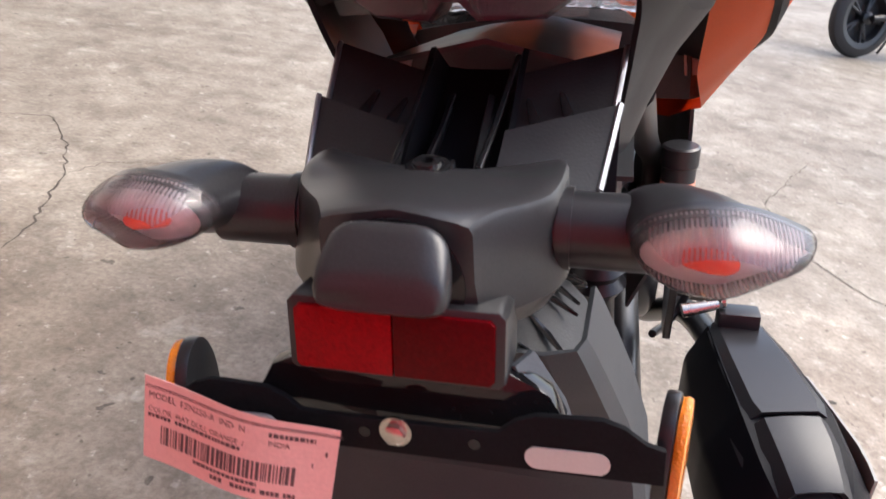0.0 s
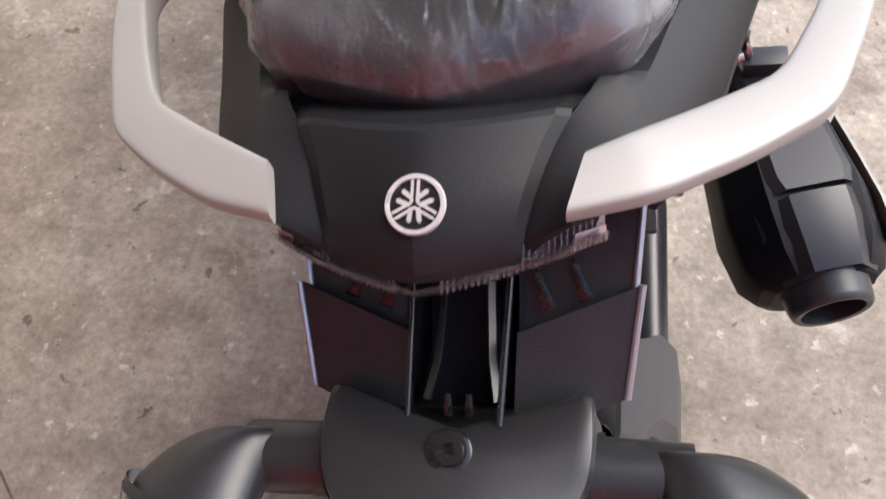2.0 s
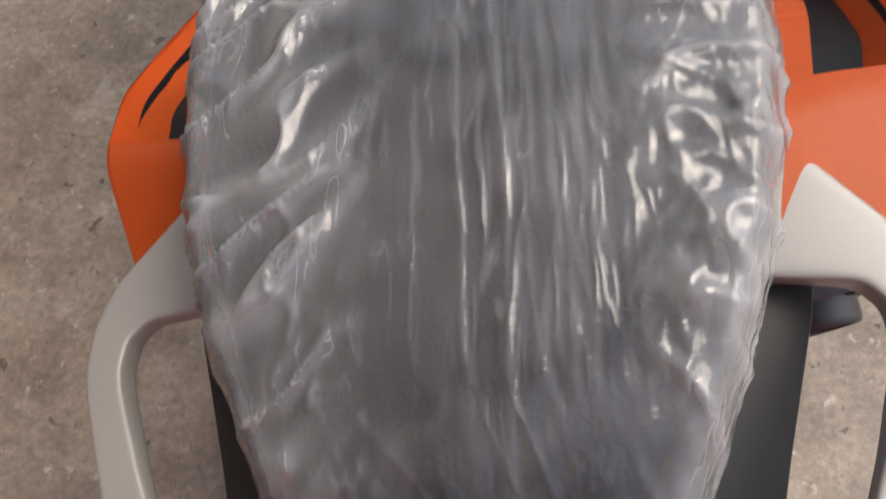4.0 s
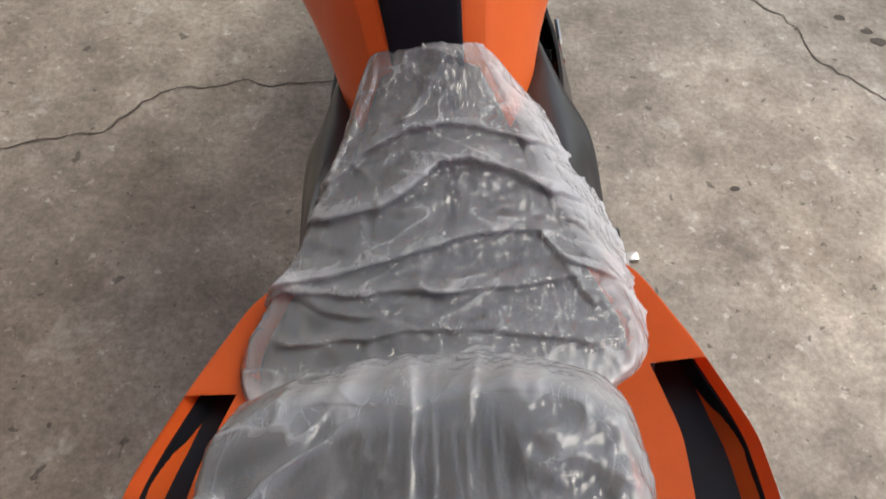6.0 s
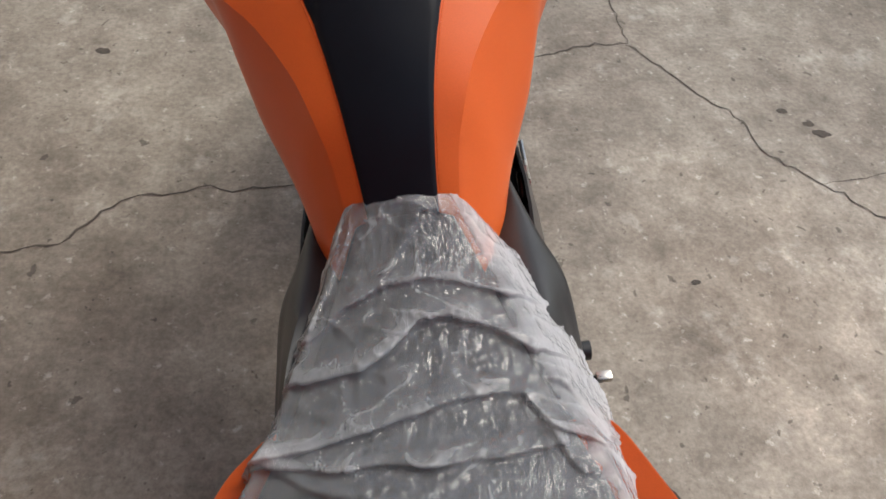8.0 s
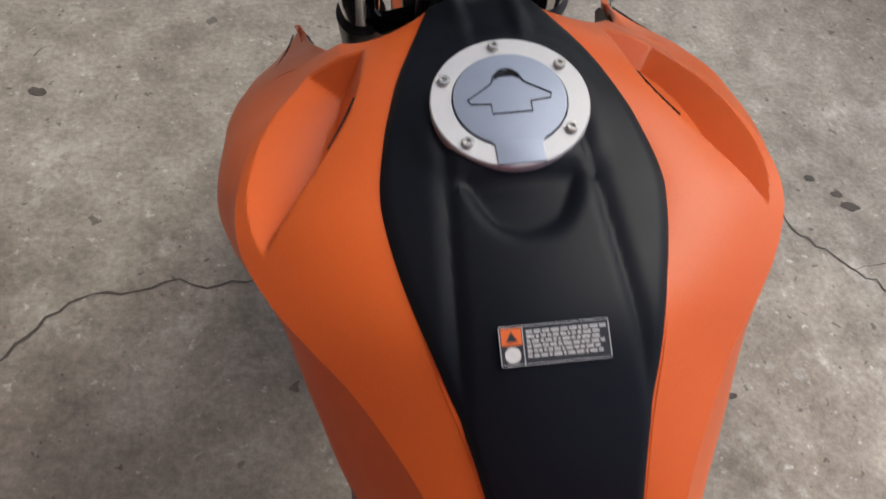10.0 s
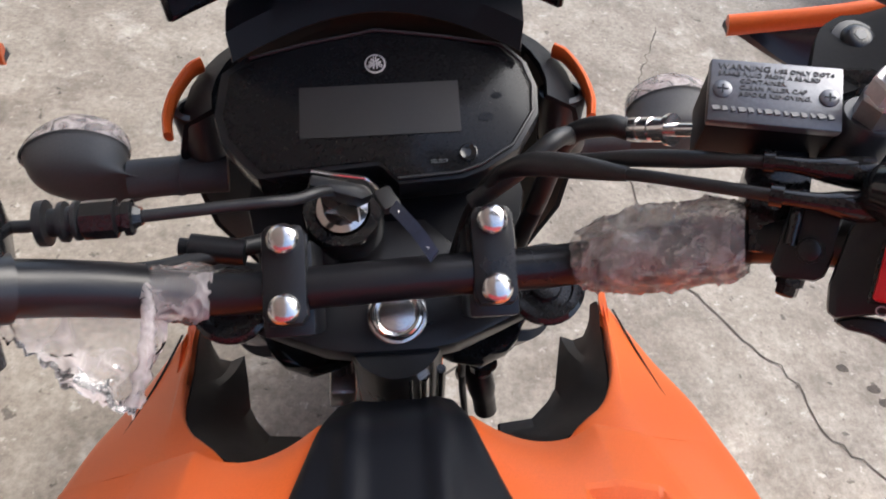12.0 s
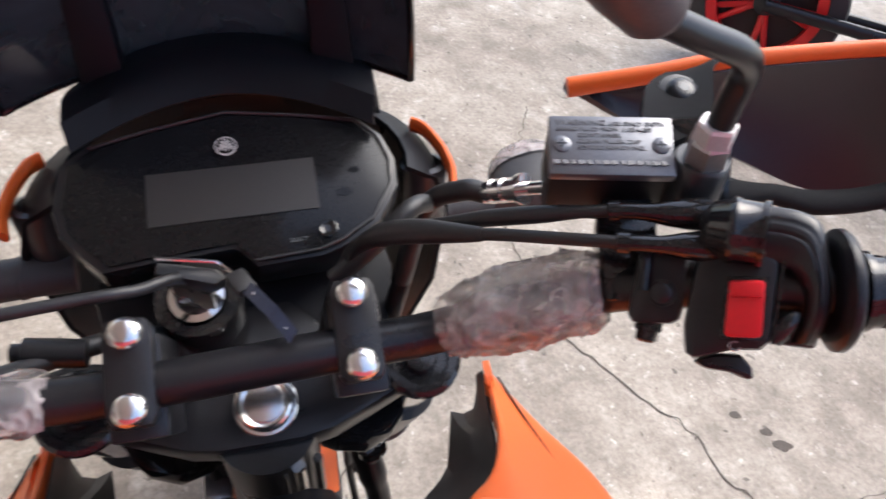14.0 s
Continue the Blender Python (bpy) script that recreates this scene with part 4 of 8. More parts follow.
def rider_folds(p, u):
    """Tension folds that sag across the dished seat and run together at the sides."""
    w, v = noise.noise(Vector(p) * 26), noise.noise(Vector(p) * 26 + Vector((9, 3, 1)))
    q = Vector((p.x + 0.006 * w, p.y + 0.005 * v, 0))
    big = sum(fold(q, f[0], f[1] * 0.72, f[2] * 0.50) for f in RIDER_FOLDS) * (1.2 + 0.5 * v)
    q = Vector((p.x * 0.8, p.y * 1.5 + 0.25 * p.x, p.z)) + Vector((w, v, w)) * 0.01
    fine = crease(q, 26, 10)
    h = big + 0.0016 * fine + 0.0014 * crease(Vector(p) + Vector((2, 2, 8)), 44, 9) + 0.0009 * crease(turned(p, 25, 1.3, 0.8), 90, 8) + 0.0005 * crease(turned(p, -35, 0.8, 1.3), 150, 6)
    side = min(1, max(0, (u - 0.62) / 0.2))
    tucks = crease(turned(p, 30 if p.x > 0 else -30, 1.2, 0.7), 30, 4)
    h += side * 0.0035 * tucks
    # more milk on the +x side paints the light falling on that flank
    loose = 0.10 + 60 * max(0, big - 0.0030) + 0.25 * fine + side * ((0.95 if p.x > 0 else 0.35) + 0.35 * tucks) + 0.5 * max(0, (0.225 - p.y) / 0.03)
    return h, loose


rows, milkiness = pad_rows(460, 120, 0.003, 0.034, pillion_folds)
solid("plastic_bag", film_skin(rows, milkiness), BAG, "clear crinkled polythene bag over the passenger seat", "plastic bag", BIKE, "seat bags", smooth=180)

# the rider's bag hangs wider than the seat, more so on one side
RB_RIGHT = [(0.188, 0.128), (0.205, 0.150), (0.232, 0.169), (0.28, 0.166), (0.316, 0.160), (0.355, 0.152), (0.405, 0.139), (0.455, 0.122), (0.50, 0.097), (0.53, 0.072), (0.548, 0.046)]
RB_LEFT = [(0.188, 0.130), (0.205, 0.155), (0.235, 0.168), (0.266, 0.158), (0.296, 0.144), (0.339, 0.131), (0.397, 0.115), (0.46, 0.093), (0.50, 0.083), (0.53, 0.072), (0.548, 0.052)]
rows, milkiness = [], []
for i in range(190):
    y = 0.188 + 0.360 * i / 189
    z, seat_w = along(RS_Z, y) + 0.004 + 0.002 * min(1, max(0, (y - 0.50) / 0.04)), along(RS_W, y)
    row, sl = [], []
    for j in range(171):
        a = -1 + 2 * j / 170
        u, sgn = abs(a), (1 if a >= 0 else -1)
        reach = along(RB_RIGHT if a >= 0 else RB_LEFT, y)
        top = min(0.93 * seat_w, reach - 0.012)
        q = max(0, (u - 0.68) / 0.32)
        x, h = (top * u / 0.68, -0.010 * (u / 0.68) ** 2) if u < 0.68 else (top + (reach - top) * q ** 0.85, -0.010 - 0.050 * q ** 1.25)
        p = Vector((sgn * x, y, z + h))
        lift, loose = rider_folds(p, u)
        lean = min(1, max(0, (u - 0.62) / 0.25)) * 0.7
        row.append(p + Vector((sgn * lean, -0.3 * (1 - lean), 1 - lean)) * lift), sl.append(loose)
    rows.append(row), milkiness.append(sl)
solid("plastic_bag", film_skin(rows, milkiness), BAGWHITE, "milky wrinkled polythene bag over the rider seat", "plastic bag", BIKE, "seat bags", smooth=180)

# ---- orange side panels beside the seats, each with an open slot
for sign in (1, -1):
    outer = [(0.158, -0.018, 0.906), (0.188, 0.048, 0.907), (0.199, 0.098, 0.886), (0.204, 0.145, 0.855), (0.187, 0.225, 0.818), (0.163, 0.300, 0.785), (0.140, 0.340, 0.760), (0.105, 0.36, 0.74)]
    inner = [(0.085, -0.010, 0.925), (0.095, 0.030, 0.925), (0.110, 0.095, 0.895), (0.120, 0.150, 0.850), (0.120, 0.225, 0.800), (0.110, 0.300, 0.775), (0.095, 0.340, 0.75), (0.085, 0.36, 0.735)]
    low = [(0.120, -0.012, 0.892), (0.130, 0.030, 0.880), (0.130, 0.095, 0.805), (0.140, 0.150, 0.772), (0.150, 0.225, 0.742), (0.145, 0.300, 0.720), (0.125, 0.340, 0.700), (0.10, 0.36, 0.70)]
    o, i_, w = (bend(v, 0.22, 5) for v in (outer, inner, low))
    rows = []
    for a, b, c in zip(o, i_, w):
        rows.append([(sign * v[0], v[1], v[2]) for v in bend([b, (a + b) / 2 + np.array([0, 0, 0.002]), a, (a * 0.5 + c * 0.5) + np.array([0.006, 0, 0]), c], 0.12, 3)])
    # slot: drop the faces in the window of the top face
    bm = bmesh.new()
    vs = [[bm.verts.new(Vector(p)) for p in r] for r in rows]
    for a in range(len(vs) - 1):
        for b in range(len(vs[0]) - 1):
            ymid = (rows[a][b][1] + rows[a + 1][b][1]) / 2
            if 0.064 < ymid < 0.193 and 1 <= b <= 5:
                continue
            bm.faces.new((vs[a][b], vs[a][b + 1], vs[a + 1][b + 1], vs[a + 1][b]))
    bmesh.ops.solidify(bm, geom=bm.faces[:], thickness=-0.004 * sign)
    sp = part("side_panel", bm, ORANGE, bike, "matt orange side panel with an open slot", 50)
    part("slot_liner", sheet([[(sign * v[0], v[1], v[2]) for v in (q + np.array([0.0, 0, -0.024]), (p + q) / 2 + np.array([0, 0, -0.032]), p * 0.85 + q * 0.15 + np.array([0, 0, -0.028]), p + np.array([-0.0065, 0, -0.012]))]
                              for p, q in zip(o, i_) if 0.035 < p[1] < 0.232], -0.002 * sign), BLACK, sp, "black plastic inside the slot")
    # dark lower side cover
    k = 1.0 if sign > 0 else 0.92
    rows = []
    for q in range(24):
        y = 0.315 + 0.30 * q / 23
        xi, xo = along([(0.315, 0.105), (0.40, 0.092), (0.5, 0.070), (0.615, 0.085)], y), k * along([(0.315, 0.150), (0.40, 0.151), (0.478, 0.149), (0.53, 0.133), (0.615, 0.112)], y)
        top = along([(0.315, 0.785), (0.40, 0.785), (0.5, 0.765), (0.615, 0.74)], y)
        rows.append([(sign * v[0], y, v[2]) for v in glide([(xi, 0, top - 0.02), ((xi + xo) / 2, 0, top), (xo - 0.006, 0, 0.752), (xo, 0, 0.735), (xo + 0.002, 0, 0.66), (xo - 0.01, 0, 0.56), (0.10, 0, 0.46)], 3)])
    part("side_cover", sheet(rows, 0.004 * sign), SATIN, bike, "satin black side cover under the tank", 45)

# ---- grab rails
for sign in (1, -1):
    outer = [(0.0470, -0.1985, 0.9420), (0.0740, -0.1905, 0.9400), (0.1020, -0.1735, 0.9360), (0.1310, -0.1500, 0.9300), (0.1475, -0.1090, 0.9255), (0.1620, -0.0620, 0.9220),
             (0.1620, -0.0400, 0.9200), (0.1545, -0.0200, 0.9190), (0.1240, 0.0170, 0.9180), (0.100, 0.040, 0.916)]
    inner = [(0.0525, -0.1765, 0.9435), (0.0660, -0.1690, 0.9430), (0.0870, -0.1555, 0.9380), (0.1145, -0.1365, 0.9320), (0.1315, -0.1000, 0.9270), (0.1450, -0.0620, 0.9235),
             (0.1445, -0.0475, 0.9215), (0.1370, -0.0390, 0.9205), (0.1150, -0.0360, 0.9195), (0.095, -0.034, 0.918)]
    rings = []
    for a, b in zip(bend(outer), bend(inner)):
        mid, half = (a + b) / 2, (a - b) / 2
        v_y = mid[1]
        k = 0.002 if sign > 0 else -0.001 + 0.006 * min(1, max(0, (v_y + 0.15) / 0.08))
        ring = []
        for q in range(24):
            an = 2 * math.pi * q / 24
            ca, sa = math.cos(an), math.sin(an)
            deep = 0.0025 + 0.0075 * min(1, max(0, (v_y + 0.17) / 0.09))
            e, t = (0.30, 0.0045) if sa > 0 else (0.30, deep)
            v = mid + half * math.copysign(abs(ca) ** e, ca)
            ring.append((sign * (v[0] + k), v[1], v[2] - 0.0045 + t * math.copysign(abs(sa) ** e, sa)))
        rings.append(ring)
    part("grab_rail", skin(rings, True, True), SILVER, bike, "silver-painted metal passenger grab rail", 45)

# ---- tail
def swept(bm, droop, keep=False):
    """Sweeps the sides of the tail forward and down, less towards the seat."""
    for v in bm.verts:
        if keep:  # the lamp face is undercut
            v.co.y += 0.75 * max(0.0, 0.917 - v.co.z)
            v.co.z -= 0.22 * max(0.0, 0.917 - v.co.z)
        x, f = min(abs(v.co.x), 0.066), 1.0 if keep else min(1, max(0, (-0.12 - v.co.y) / 0.06))
        v.co.y += f * (0.15 * abs(x) + 4.3 * x * x)
        v.co.z -= f * droop * x * x
    return bm


def tail_ctr(y): return along([(-0.2080, 0.9175), (-0.2060, 0.9220), (-0.200, 0.9275), (-0.19, 0.9333), (-0.165, 0.9395), (-0.150, 0.9395), (-0.12, 0.934), (-0.05, 0.921), (0.04, 0.909)], y)
def tail_mid(y): return along([(-0.2065, 0.033), (-0.20, 0.0345), (-0.175, 0.0440), (-0.145, 0.0575), (0.04, 0.080)], y)


def tail_at(x, y, drop=0.0):
    """A point of the folded tail surface: a centre crease, sides falling away and swept forward."""
    f, c = min(1, max(0, (-0.12 - y) / 0.06)), min(abs(x), 0.066)
    return (x, y + f * (0.15 * c + 4.3 * c * c), tail_ctr(y) - 0.07 * abs(x) - f * 2.2 * c * c - drop)


ty = [-0.2080, -0.2068, -0.204, -0.200, -0.194, -0.188, -0.182, -0.176, -0.170, -0.166]
rows = []
for y in ty + [-0.1645, -0.160, -0.155, -0.150, -0.140]:
    m = tail_mid(y) - 0.0011
    d = along([(-0.1655, 0.0), (-0.1645, 0.0004), (-0.160, 0.0032), (-0.150, 0.0085), (-0.140, 0.014)], y)
    rows.append([tail_at(m * k / 10, y, d + (0.0015 if abs(k) == 10 else 0)) for k in range(-10, 11)])
part("tail_cover", sheet(rows, -0.003), TAILBLACK, bike, "black textured tail cover with a centre crease", 14)
part("tail_under_cover", sheet([[(x, y, 0.922 - 0.1 * abs(x) - 0.06 * (y + 0.15)) for x in (-0.085, -0.05, 0, 0.05, 0.085)] for y in (-0.175, -0.14, -0.10, -0.05, 0.0, 0.04)], -0.003), SATIN, bike, "dark tail moulding under the seat")
# rear to front: the seam's y, then valley and outer edge of the side cover
SIDE = [(-0.200, (0.050, -0.1925, 0.9180), (0.0785, -0.1740, 0.9105)), (-0.197, (0.050, -0.1915, 0.9250), (0.0800, -0.1725, 0.9145)), (-0.180, (0.0570, -0.1780, 0.9285), (0.0860, -0.1640, 0.9125)),
        (-0.160, (0.0645, -0.1620, 0.9280), (0.0930, -0.1500, 0.9095)), (-0.142, (0.0710, -0.1385, 0.9260), (0.1010, -0.1290, 0.9060)), (-0.125, (0.0770, -0.1210, 0.9230), (0.1095, -0.1000, 0.9030)),
        (-0.090, (0.087, -0.088, 0.918), (0.1190, -0.0700, 0.9000)), (-0.050, (0.100, -0.050, 0.910), (0.1280, -0.0390, 0.8980)), (0.0, (0.110, 0.0, 0.903), (0.1330, 0.0, 0.8960)), (0.04, (0.115, 0.04, 0.898), (0.136, 0.04, 0.894))]


def side_at(which, y):
    return tuple(along([(q[0], q[which][c]) for q in SIDE], y) for c in range(3))


for sign in (1, -1):
    rows = []
    for y in ty + [-0.160, -0.152, -0.145, -0.138, -0.130, -0.12, -0.10, -0.08, -0.06, -0.04, -0.02, 0.01, 0.04]:
        m = tail_mid(y) + 0.0006
        dp = along([(-0.208, 0.05), (-0.185, 0.15), (-0.15, 0.5), (-0.11, 0.9), (0.04, 1.0)], y)
        a = np.array(tail_at(m, y, 0.012 * min(1, max(0, (y + 0.145) / 0.02))))
        v, e = np.array(side_at(1, a[1])), np.array(side_at(2, a[1]))
        row = [a - (0, 0, 0.002), a, a * 0.55 + v * 0.45 + (0, 0, 0.0012), v * 0.96 + a * 0.04, v, v * 0.96 + e * 0.04, (v + e) / 2 + (0, 0, 0.0008), e * 0.97 + v * 0.03, e, e + (0.0008, 0, -0.0025)]
        row += [e + (-0.005 * dp, 0, -0.020 * dp - 0.004), e + (-0.024 * dp, 0, -0.048 * dp - 0.004), e + (-0.040 * dp, 0, -0.085 * dp - 0.004), e + (-0.050 * dp, 0, -0.115 * dp - 0.004)]
        rows.append([(sign * q[0], q[1], q[2]) for q in row])
    part("tail_side_cover", sheet(rows, 0.003 * sign), TAILBLACK, bike, "black textured tail side cover", 16)
EMB = plane_at((0.0005, -0.1905, 0.9346), (1, 0, 0), (0, 0.93, 0.365))
emblem = part("tail_badge", lathe(EMB.translation, EMB.col[2].to_3d(), [(-0.001, 0.0102), (0.0010, 0.0102), (0.0015, 0.0099), (0.0015, 0.0086), (0.0007, 0.0084), (0.0004, 0.001)], 40), BADGE, bike, "round chrome badge")


def badge_marks(mt, r, parent, lift):
    """Three pairs of slim bars and three short ones, as plain shapes."""
    for k in range(3):
        a = 90 + 120 * k
        for off in (-0.11, 0.11):
            part("badge_bar", slab([(0.06 * r, (off - 0.060) * r), (0.86 * r, (off - 0.050) * r), (0.93 * r, off * r), (0.86 * r, (off + 0.050) * r), (0.06 * r, (off + 0.060) * r)], 0.0010, 0, mt @ pose(0, 0, lift, 0, 0, a)), BADGE, parent)
        for off in (-0.13, 0.13):
            part("badge_bar", slab([(0.12 * r, (off - 0.08) * r), (0.62 * r, (off * 1.5 - 0.09) * r), (0.70 * r, off * 1.5 * r), (0.62 * r, (off * 1.5 + 0.09) * r), (0.12 * r, (off + 0.08) * r)], 0.0008, 0, mt @ pose(0, 0, lift - 0.0002, 0, 0, a + 60)), BADGE, parent)


part("badge_field", slab(ring_pts(0.0085, 32), 0.0006, 0, EMB @ pose(0, 0, 0.0008)), GLOSS, emblem, "black field of the badge")
badge_marks(EMB, 0.0089, emblem, 0.0016)

# ---- tail lamp under the cover: two angular lobes with a fluted top strip
lamp = part("tail_lamp", swept(skin([[(x, y, z) for x, z in ((-0.058, 0.921), (-0.030, 0.9185), (-0.006, 0.9155), (0.006, 0.9155), (0.030, 0.9185), (0.058, 0.921), (0.060, 0.915), (0.040, 0.898),
                                                   (0.012, 0.893), (0.004, 0.901), (-0.004, 0.901), (-0.012, 0.893), (-0.040, 0.898), (-0.060, 0.915))]
                                for y in (-0.170, -0.204)] + [[(x * 0.95, -0.212 + 0.004 * (abs(x) / 0.06) - (0 if abs(x) > 0.007 else -0.003), z * 1.0 + (0.907 - z) * 0.15) for x, z in
                                                     ((-0.058, 0.921), (-0.030, 0.9185), (-0.006, 0.9155), (0.006, 0.9155), (0.030, 0.9185), (0.058, 0.921), (0.060, 0.915), (0.040, 0.898),
                                                      (0.012, 0.893), (0.004, 0.901), (-0.004, 0.901), (-0.012, 0.893), (-0.040, 0.898), (-0.060, 0.915))]], True, True), 3.2, True),
            TAILRED, bike, "smoked red tail lamp under loose clear film", 30)
bm = bmesh.new()
for sign in (1, -1):
    for k in range(26):
        x = 0.008 + 0.050 * k / 25
        block((sign * x, -0.2105 + 0.004 * k / 25, 0.9165 + 0.0035 * k / 25), (0.0007, 0.009, 0.0035), 0, pose(0, 0, 0, 25), bm)
part("clear_band", swept(skin([[(-0.0585 + 0.117 * k / 40, -0.2135 + 0.0035 * abs(k / 20 - 1), z0 + 0.004 * abs(k / 20 - 1)) for k in range(41)] for z0 in (0.9180, 0.9155, 0.9125)]), 3.2, True), FLUTED, lamp, "clear fluted band of the lamp", 60)
for sign in (1, -1):
    end = part("lamp_end", swept(skin([[(sign * x, -0.2120 + 0.0042, z) for z in (0.9225, 0.9170, 0.9120)] for x in (0.0505, 0.0540, 0.0575, 0.0605)]), 3.2, True), BOWL, lamp, "bright mirrored end of the lamp", 60)
    part("end_cover", swept(skin([[(sign * x, -0.2150 + 0.0042, z) for z in (0.9230, 0.9170, 0.9115)] for x in (0.0500, 0.0540, 0.0580, 0.0610)]), 3.2, True), FLUTED, end, "clear fluted cover of the lamp's end", 60)
tagged(part("fluted_strip", swept(bm, 3.2, True), LENS, lamp, "clear fluted strip along the lamp"), kind="stuff")


for sign in (1, -1):
    part("lamp_ridge", swept(tube([(sign * 0.0075, -0.2125, 0.9160), (sign * 0.0095, -0.2130, 0.9050), (sign * 0.0125, -0.2100, 0.8960)], 0.0011, 8), 3.2, True), LENS, lamp, "pale ridge between the lamp lobes")


def film_rows(pts_a, pts_b, n, amp, seed):
    rows = []
    for i in range(n):
        t = i / (n - 1)
        rows.append([Vector(a).lerp(Vector(b), t) + Vector((0, -amp * ridged(Vector(a).lerp(Vector(b), t) + Vector((seed, 0, 0)), 90), amp * 0.6 * ridged(Vector(a).lerp(Vector(b), t), 130)))
                     for a, b in zip(pts_a, pts_b)])
    return rows


top = [(-0.062 + 0.124 * k / 40, -0.2145 + 0.004 * abs(-1 + k / 20), 0.9205 + 0.002 * abs(-1 + k / 20)) for k in range(41)]
bot = [(-0.058 + 0.116 * k / 40, -0.2165 + 0.005 * abs(-1 + k / 20), 0.8975 + 0.006 * abs(-1 + k / 20) ** 2 + 0.006 * math.exp(-((-1 + k / 20) / 0.1) ** 2)) for k in range(41)]
solid("plastic_film", swept(skin(film_rows(top, bot, 14, 0.0003, 3)), 3.2, True), FILM, "loose clear protective film on the tail lamp", "plastic film", BIKE, smooth=180)

# ---- folded splash panels and centre channel under the lamp
for sign in (1, -1):
    for (ot, it, ib, ob_), nm in ((((0.0760, -0.1345, 0.8690), (0.0265, -0.1455, 0.8570), (0.0245, -0.1900, 0.8290), (0.0715, -0.1800, 0.8370)), 0),
                                  (((0.0750, -0.1735, 0.8500), (0.0238, -0.1922, 0.8410), (0.0218, -0.2310, 0.8150), (0.0690, -0.2120, 0.8215)), 1)):
        a, b, c, d = [Vector((sign * p[0], p[1], p[2])) for p in (ot, it, ib, ob_)]
        rows = [[a.lerp(d, t / 6).lerp(b.lerp(c, t / 6), s / 6) for s in range(7)] for t in range(7)]
        fl = part("splash_panel", sheet(rows, 0.0022 * sign), RUBBER, bike, "thin black plastic splash panel", 25)
        # the rim's bright metal stands in for the glint on the panel edge
        part("panel_rim", tube([a, d], 0.0016, 8), EDGE, fl, "folded outer rim of the panel")
        if nm == 0:
            for u in (0.42, 0.75):
                p = a.lerp(b, u).lerp(d.lerp(c, u), 0.80) + Vector((0, -0.001, 0.0015))
                w = (b - a).normalized()
                part("panel_rib", slab([(-0.0032, 0), (-0.0012, 0.017), (0.0004, 0.019), (0.0016, 0.017), (0.0032, 0)], 0.002, 0.0006, plane_at(p, w, a - d)), GLOSS, fl, "small pointed rib")
rows = [[(x, -0.130 - 0.105 * t + yy, 0.868 - 0.062 * t + zz) for x, yy, zz in ((-0.0265, 0.0, -0.002), (-0.0235, 0.006, -0.010), (-0.0205, 0.010, -0.016), (-0.010, 0.012, -0.018), (0.010, 0.012, -0.018), (0.0205, 0.010, -0.016), (0.0235, 0.006, -0.010), (0.0265, 0.0, -0.002))]
        for t in [k / 10 for k in range(11)]]
channel = part("centre_channel", sheet(rows, 0.003), BLACK, bike, "black hollow channel between the panels", 30)
for sx in (-1, 1):
    part("channel_rib", sheet([[(sx * x * k, y, z), (sx * (x * k + 0.0022), y + 0.001, z - 0.001), (sx * (x * k + 0.003), y + 0.004, z - 0.010)] for x, y, z, k in ((0.0085, -0.150, 0.846, 1.0), (0.0085, -0.175, 0.836, 1.05), (0.0090, -0.200, 0.828, 1.15), (0.0105, -0.218, 0.826, 1.3))], 0.0014 * sx), SATIN, channel, "slim upright rib in the channel", 30)
    part("channel_prong", slab([(-0.0020, 0), (-0.0012, 0.010), (0.0012, 0.010), (0.0020, 0)], 0.004, 0.0006, plane_at((sx * 0.0045, -0.2260, 0.8290), (1, 0, 0), (0, 0.7, 0.5))), GLOSS, channel, "small dark prong over the bolt")
part("channel_rod", tube([(0.0222, -0.140, 0.864), (0.0200, -0.190, 0.846), (0.0185, -0.231, 0.8355)], 0.0016, 10), GLOSS, channel, "thin glossy rod beside the channel", 60)
part("channel_rod", tube([(-0.0228, -0.142, 0.862), (-0.0215, -0.190, 0.845), (-0.0205, -0.231, 0.8330)], 0.0014, 10), GLOSS, channel, "thin glossy rod beside the channel", 60)

# ---- carrier body with lamp box, reflector and arms
def body_row(y, back, xc, zc, zm, xs, zs, zb):
    half = [(0.0, zm), (xc * 0.45, zm + (zc - zm) * 0.40), (xc * 0.90, zm + (zc - zm) * 0.88), (xc - 0.0015, zc), (xc + 0.0012, zc - 0.0008), (xc + 0.0026, zc - 0.0034), (xc * 0.35 + xs * 0.65, zc * 0.35 + zs * 0.65),
            (xs, zs), (xs * 1.005, zs - 0.005), (xs * 0.88, zb)]
    full = [(-x, z) for x, z in half[:0:-1]] + half
    return [(x, y - back * max(0, 1 - abs(x) / xc), z) for x, z in full]


B = [(-0.2165, 0.015, 0.0500, 0.8355, 0.829, 0.0560, 0.806, 0.790), (-0.2180, 0.014, 0.0530, 0.8375, 0.8325, 0.0580, 0.806, 0.789), (-0.229, 0.009, 0.0540, 0.8385, 0.8365, 0.0592, 0.805, 0.787), (-0.243, 0.0, 0.0535, 0.8380, 0.8400, 0.0595, 0.804, 0.786),
     (-0.255, 0.0, 0.0505, 0.8365, 0.8415, 0.0580, 0.803, 0.787), (-0.267, 0.0, 0.0425, 0.8370, 0.8425, 0.0525, 0.803, 0.788), (-0.279, 0.0, 0.0335, 0.8385, 0.8430, 0.0425, 0.803, 0.790), (-0.289, 0.0, 0.0280, 0.8385, 0.8430, 0.0340, 0.803, 0.793),
     (-0.2930, 0.0, 0.0262, 0.8375, 0.8420, 0.0310, 0.803, 0.795), (-0.2938, 0.0, 0.020, 0.812, 0.812, 0.024, 0.803, 0.797)]
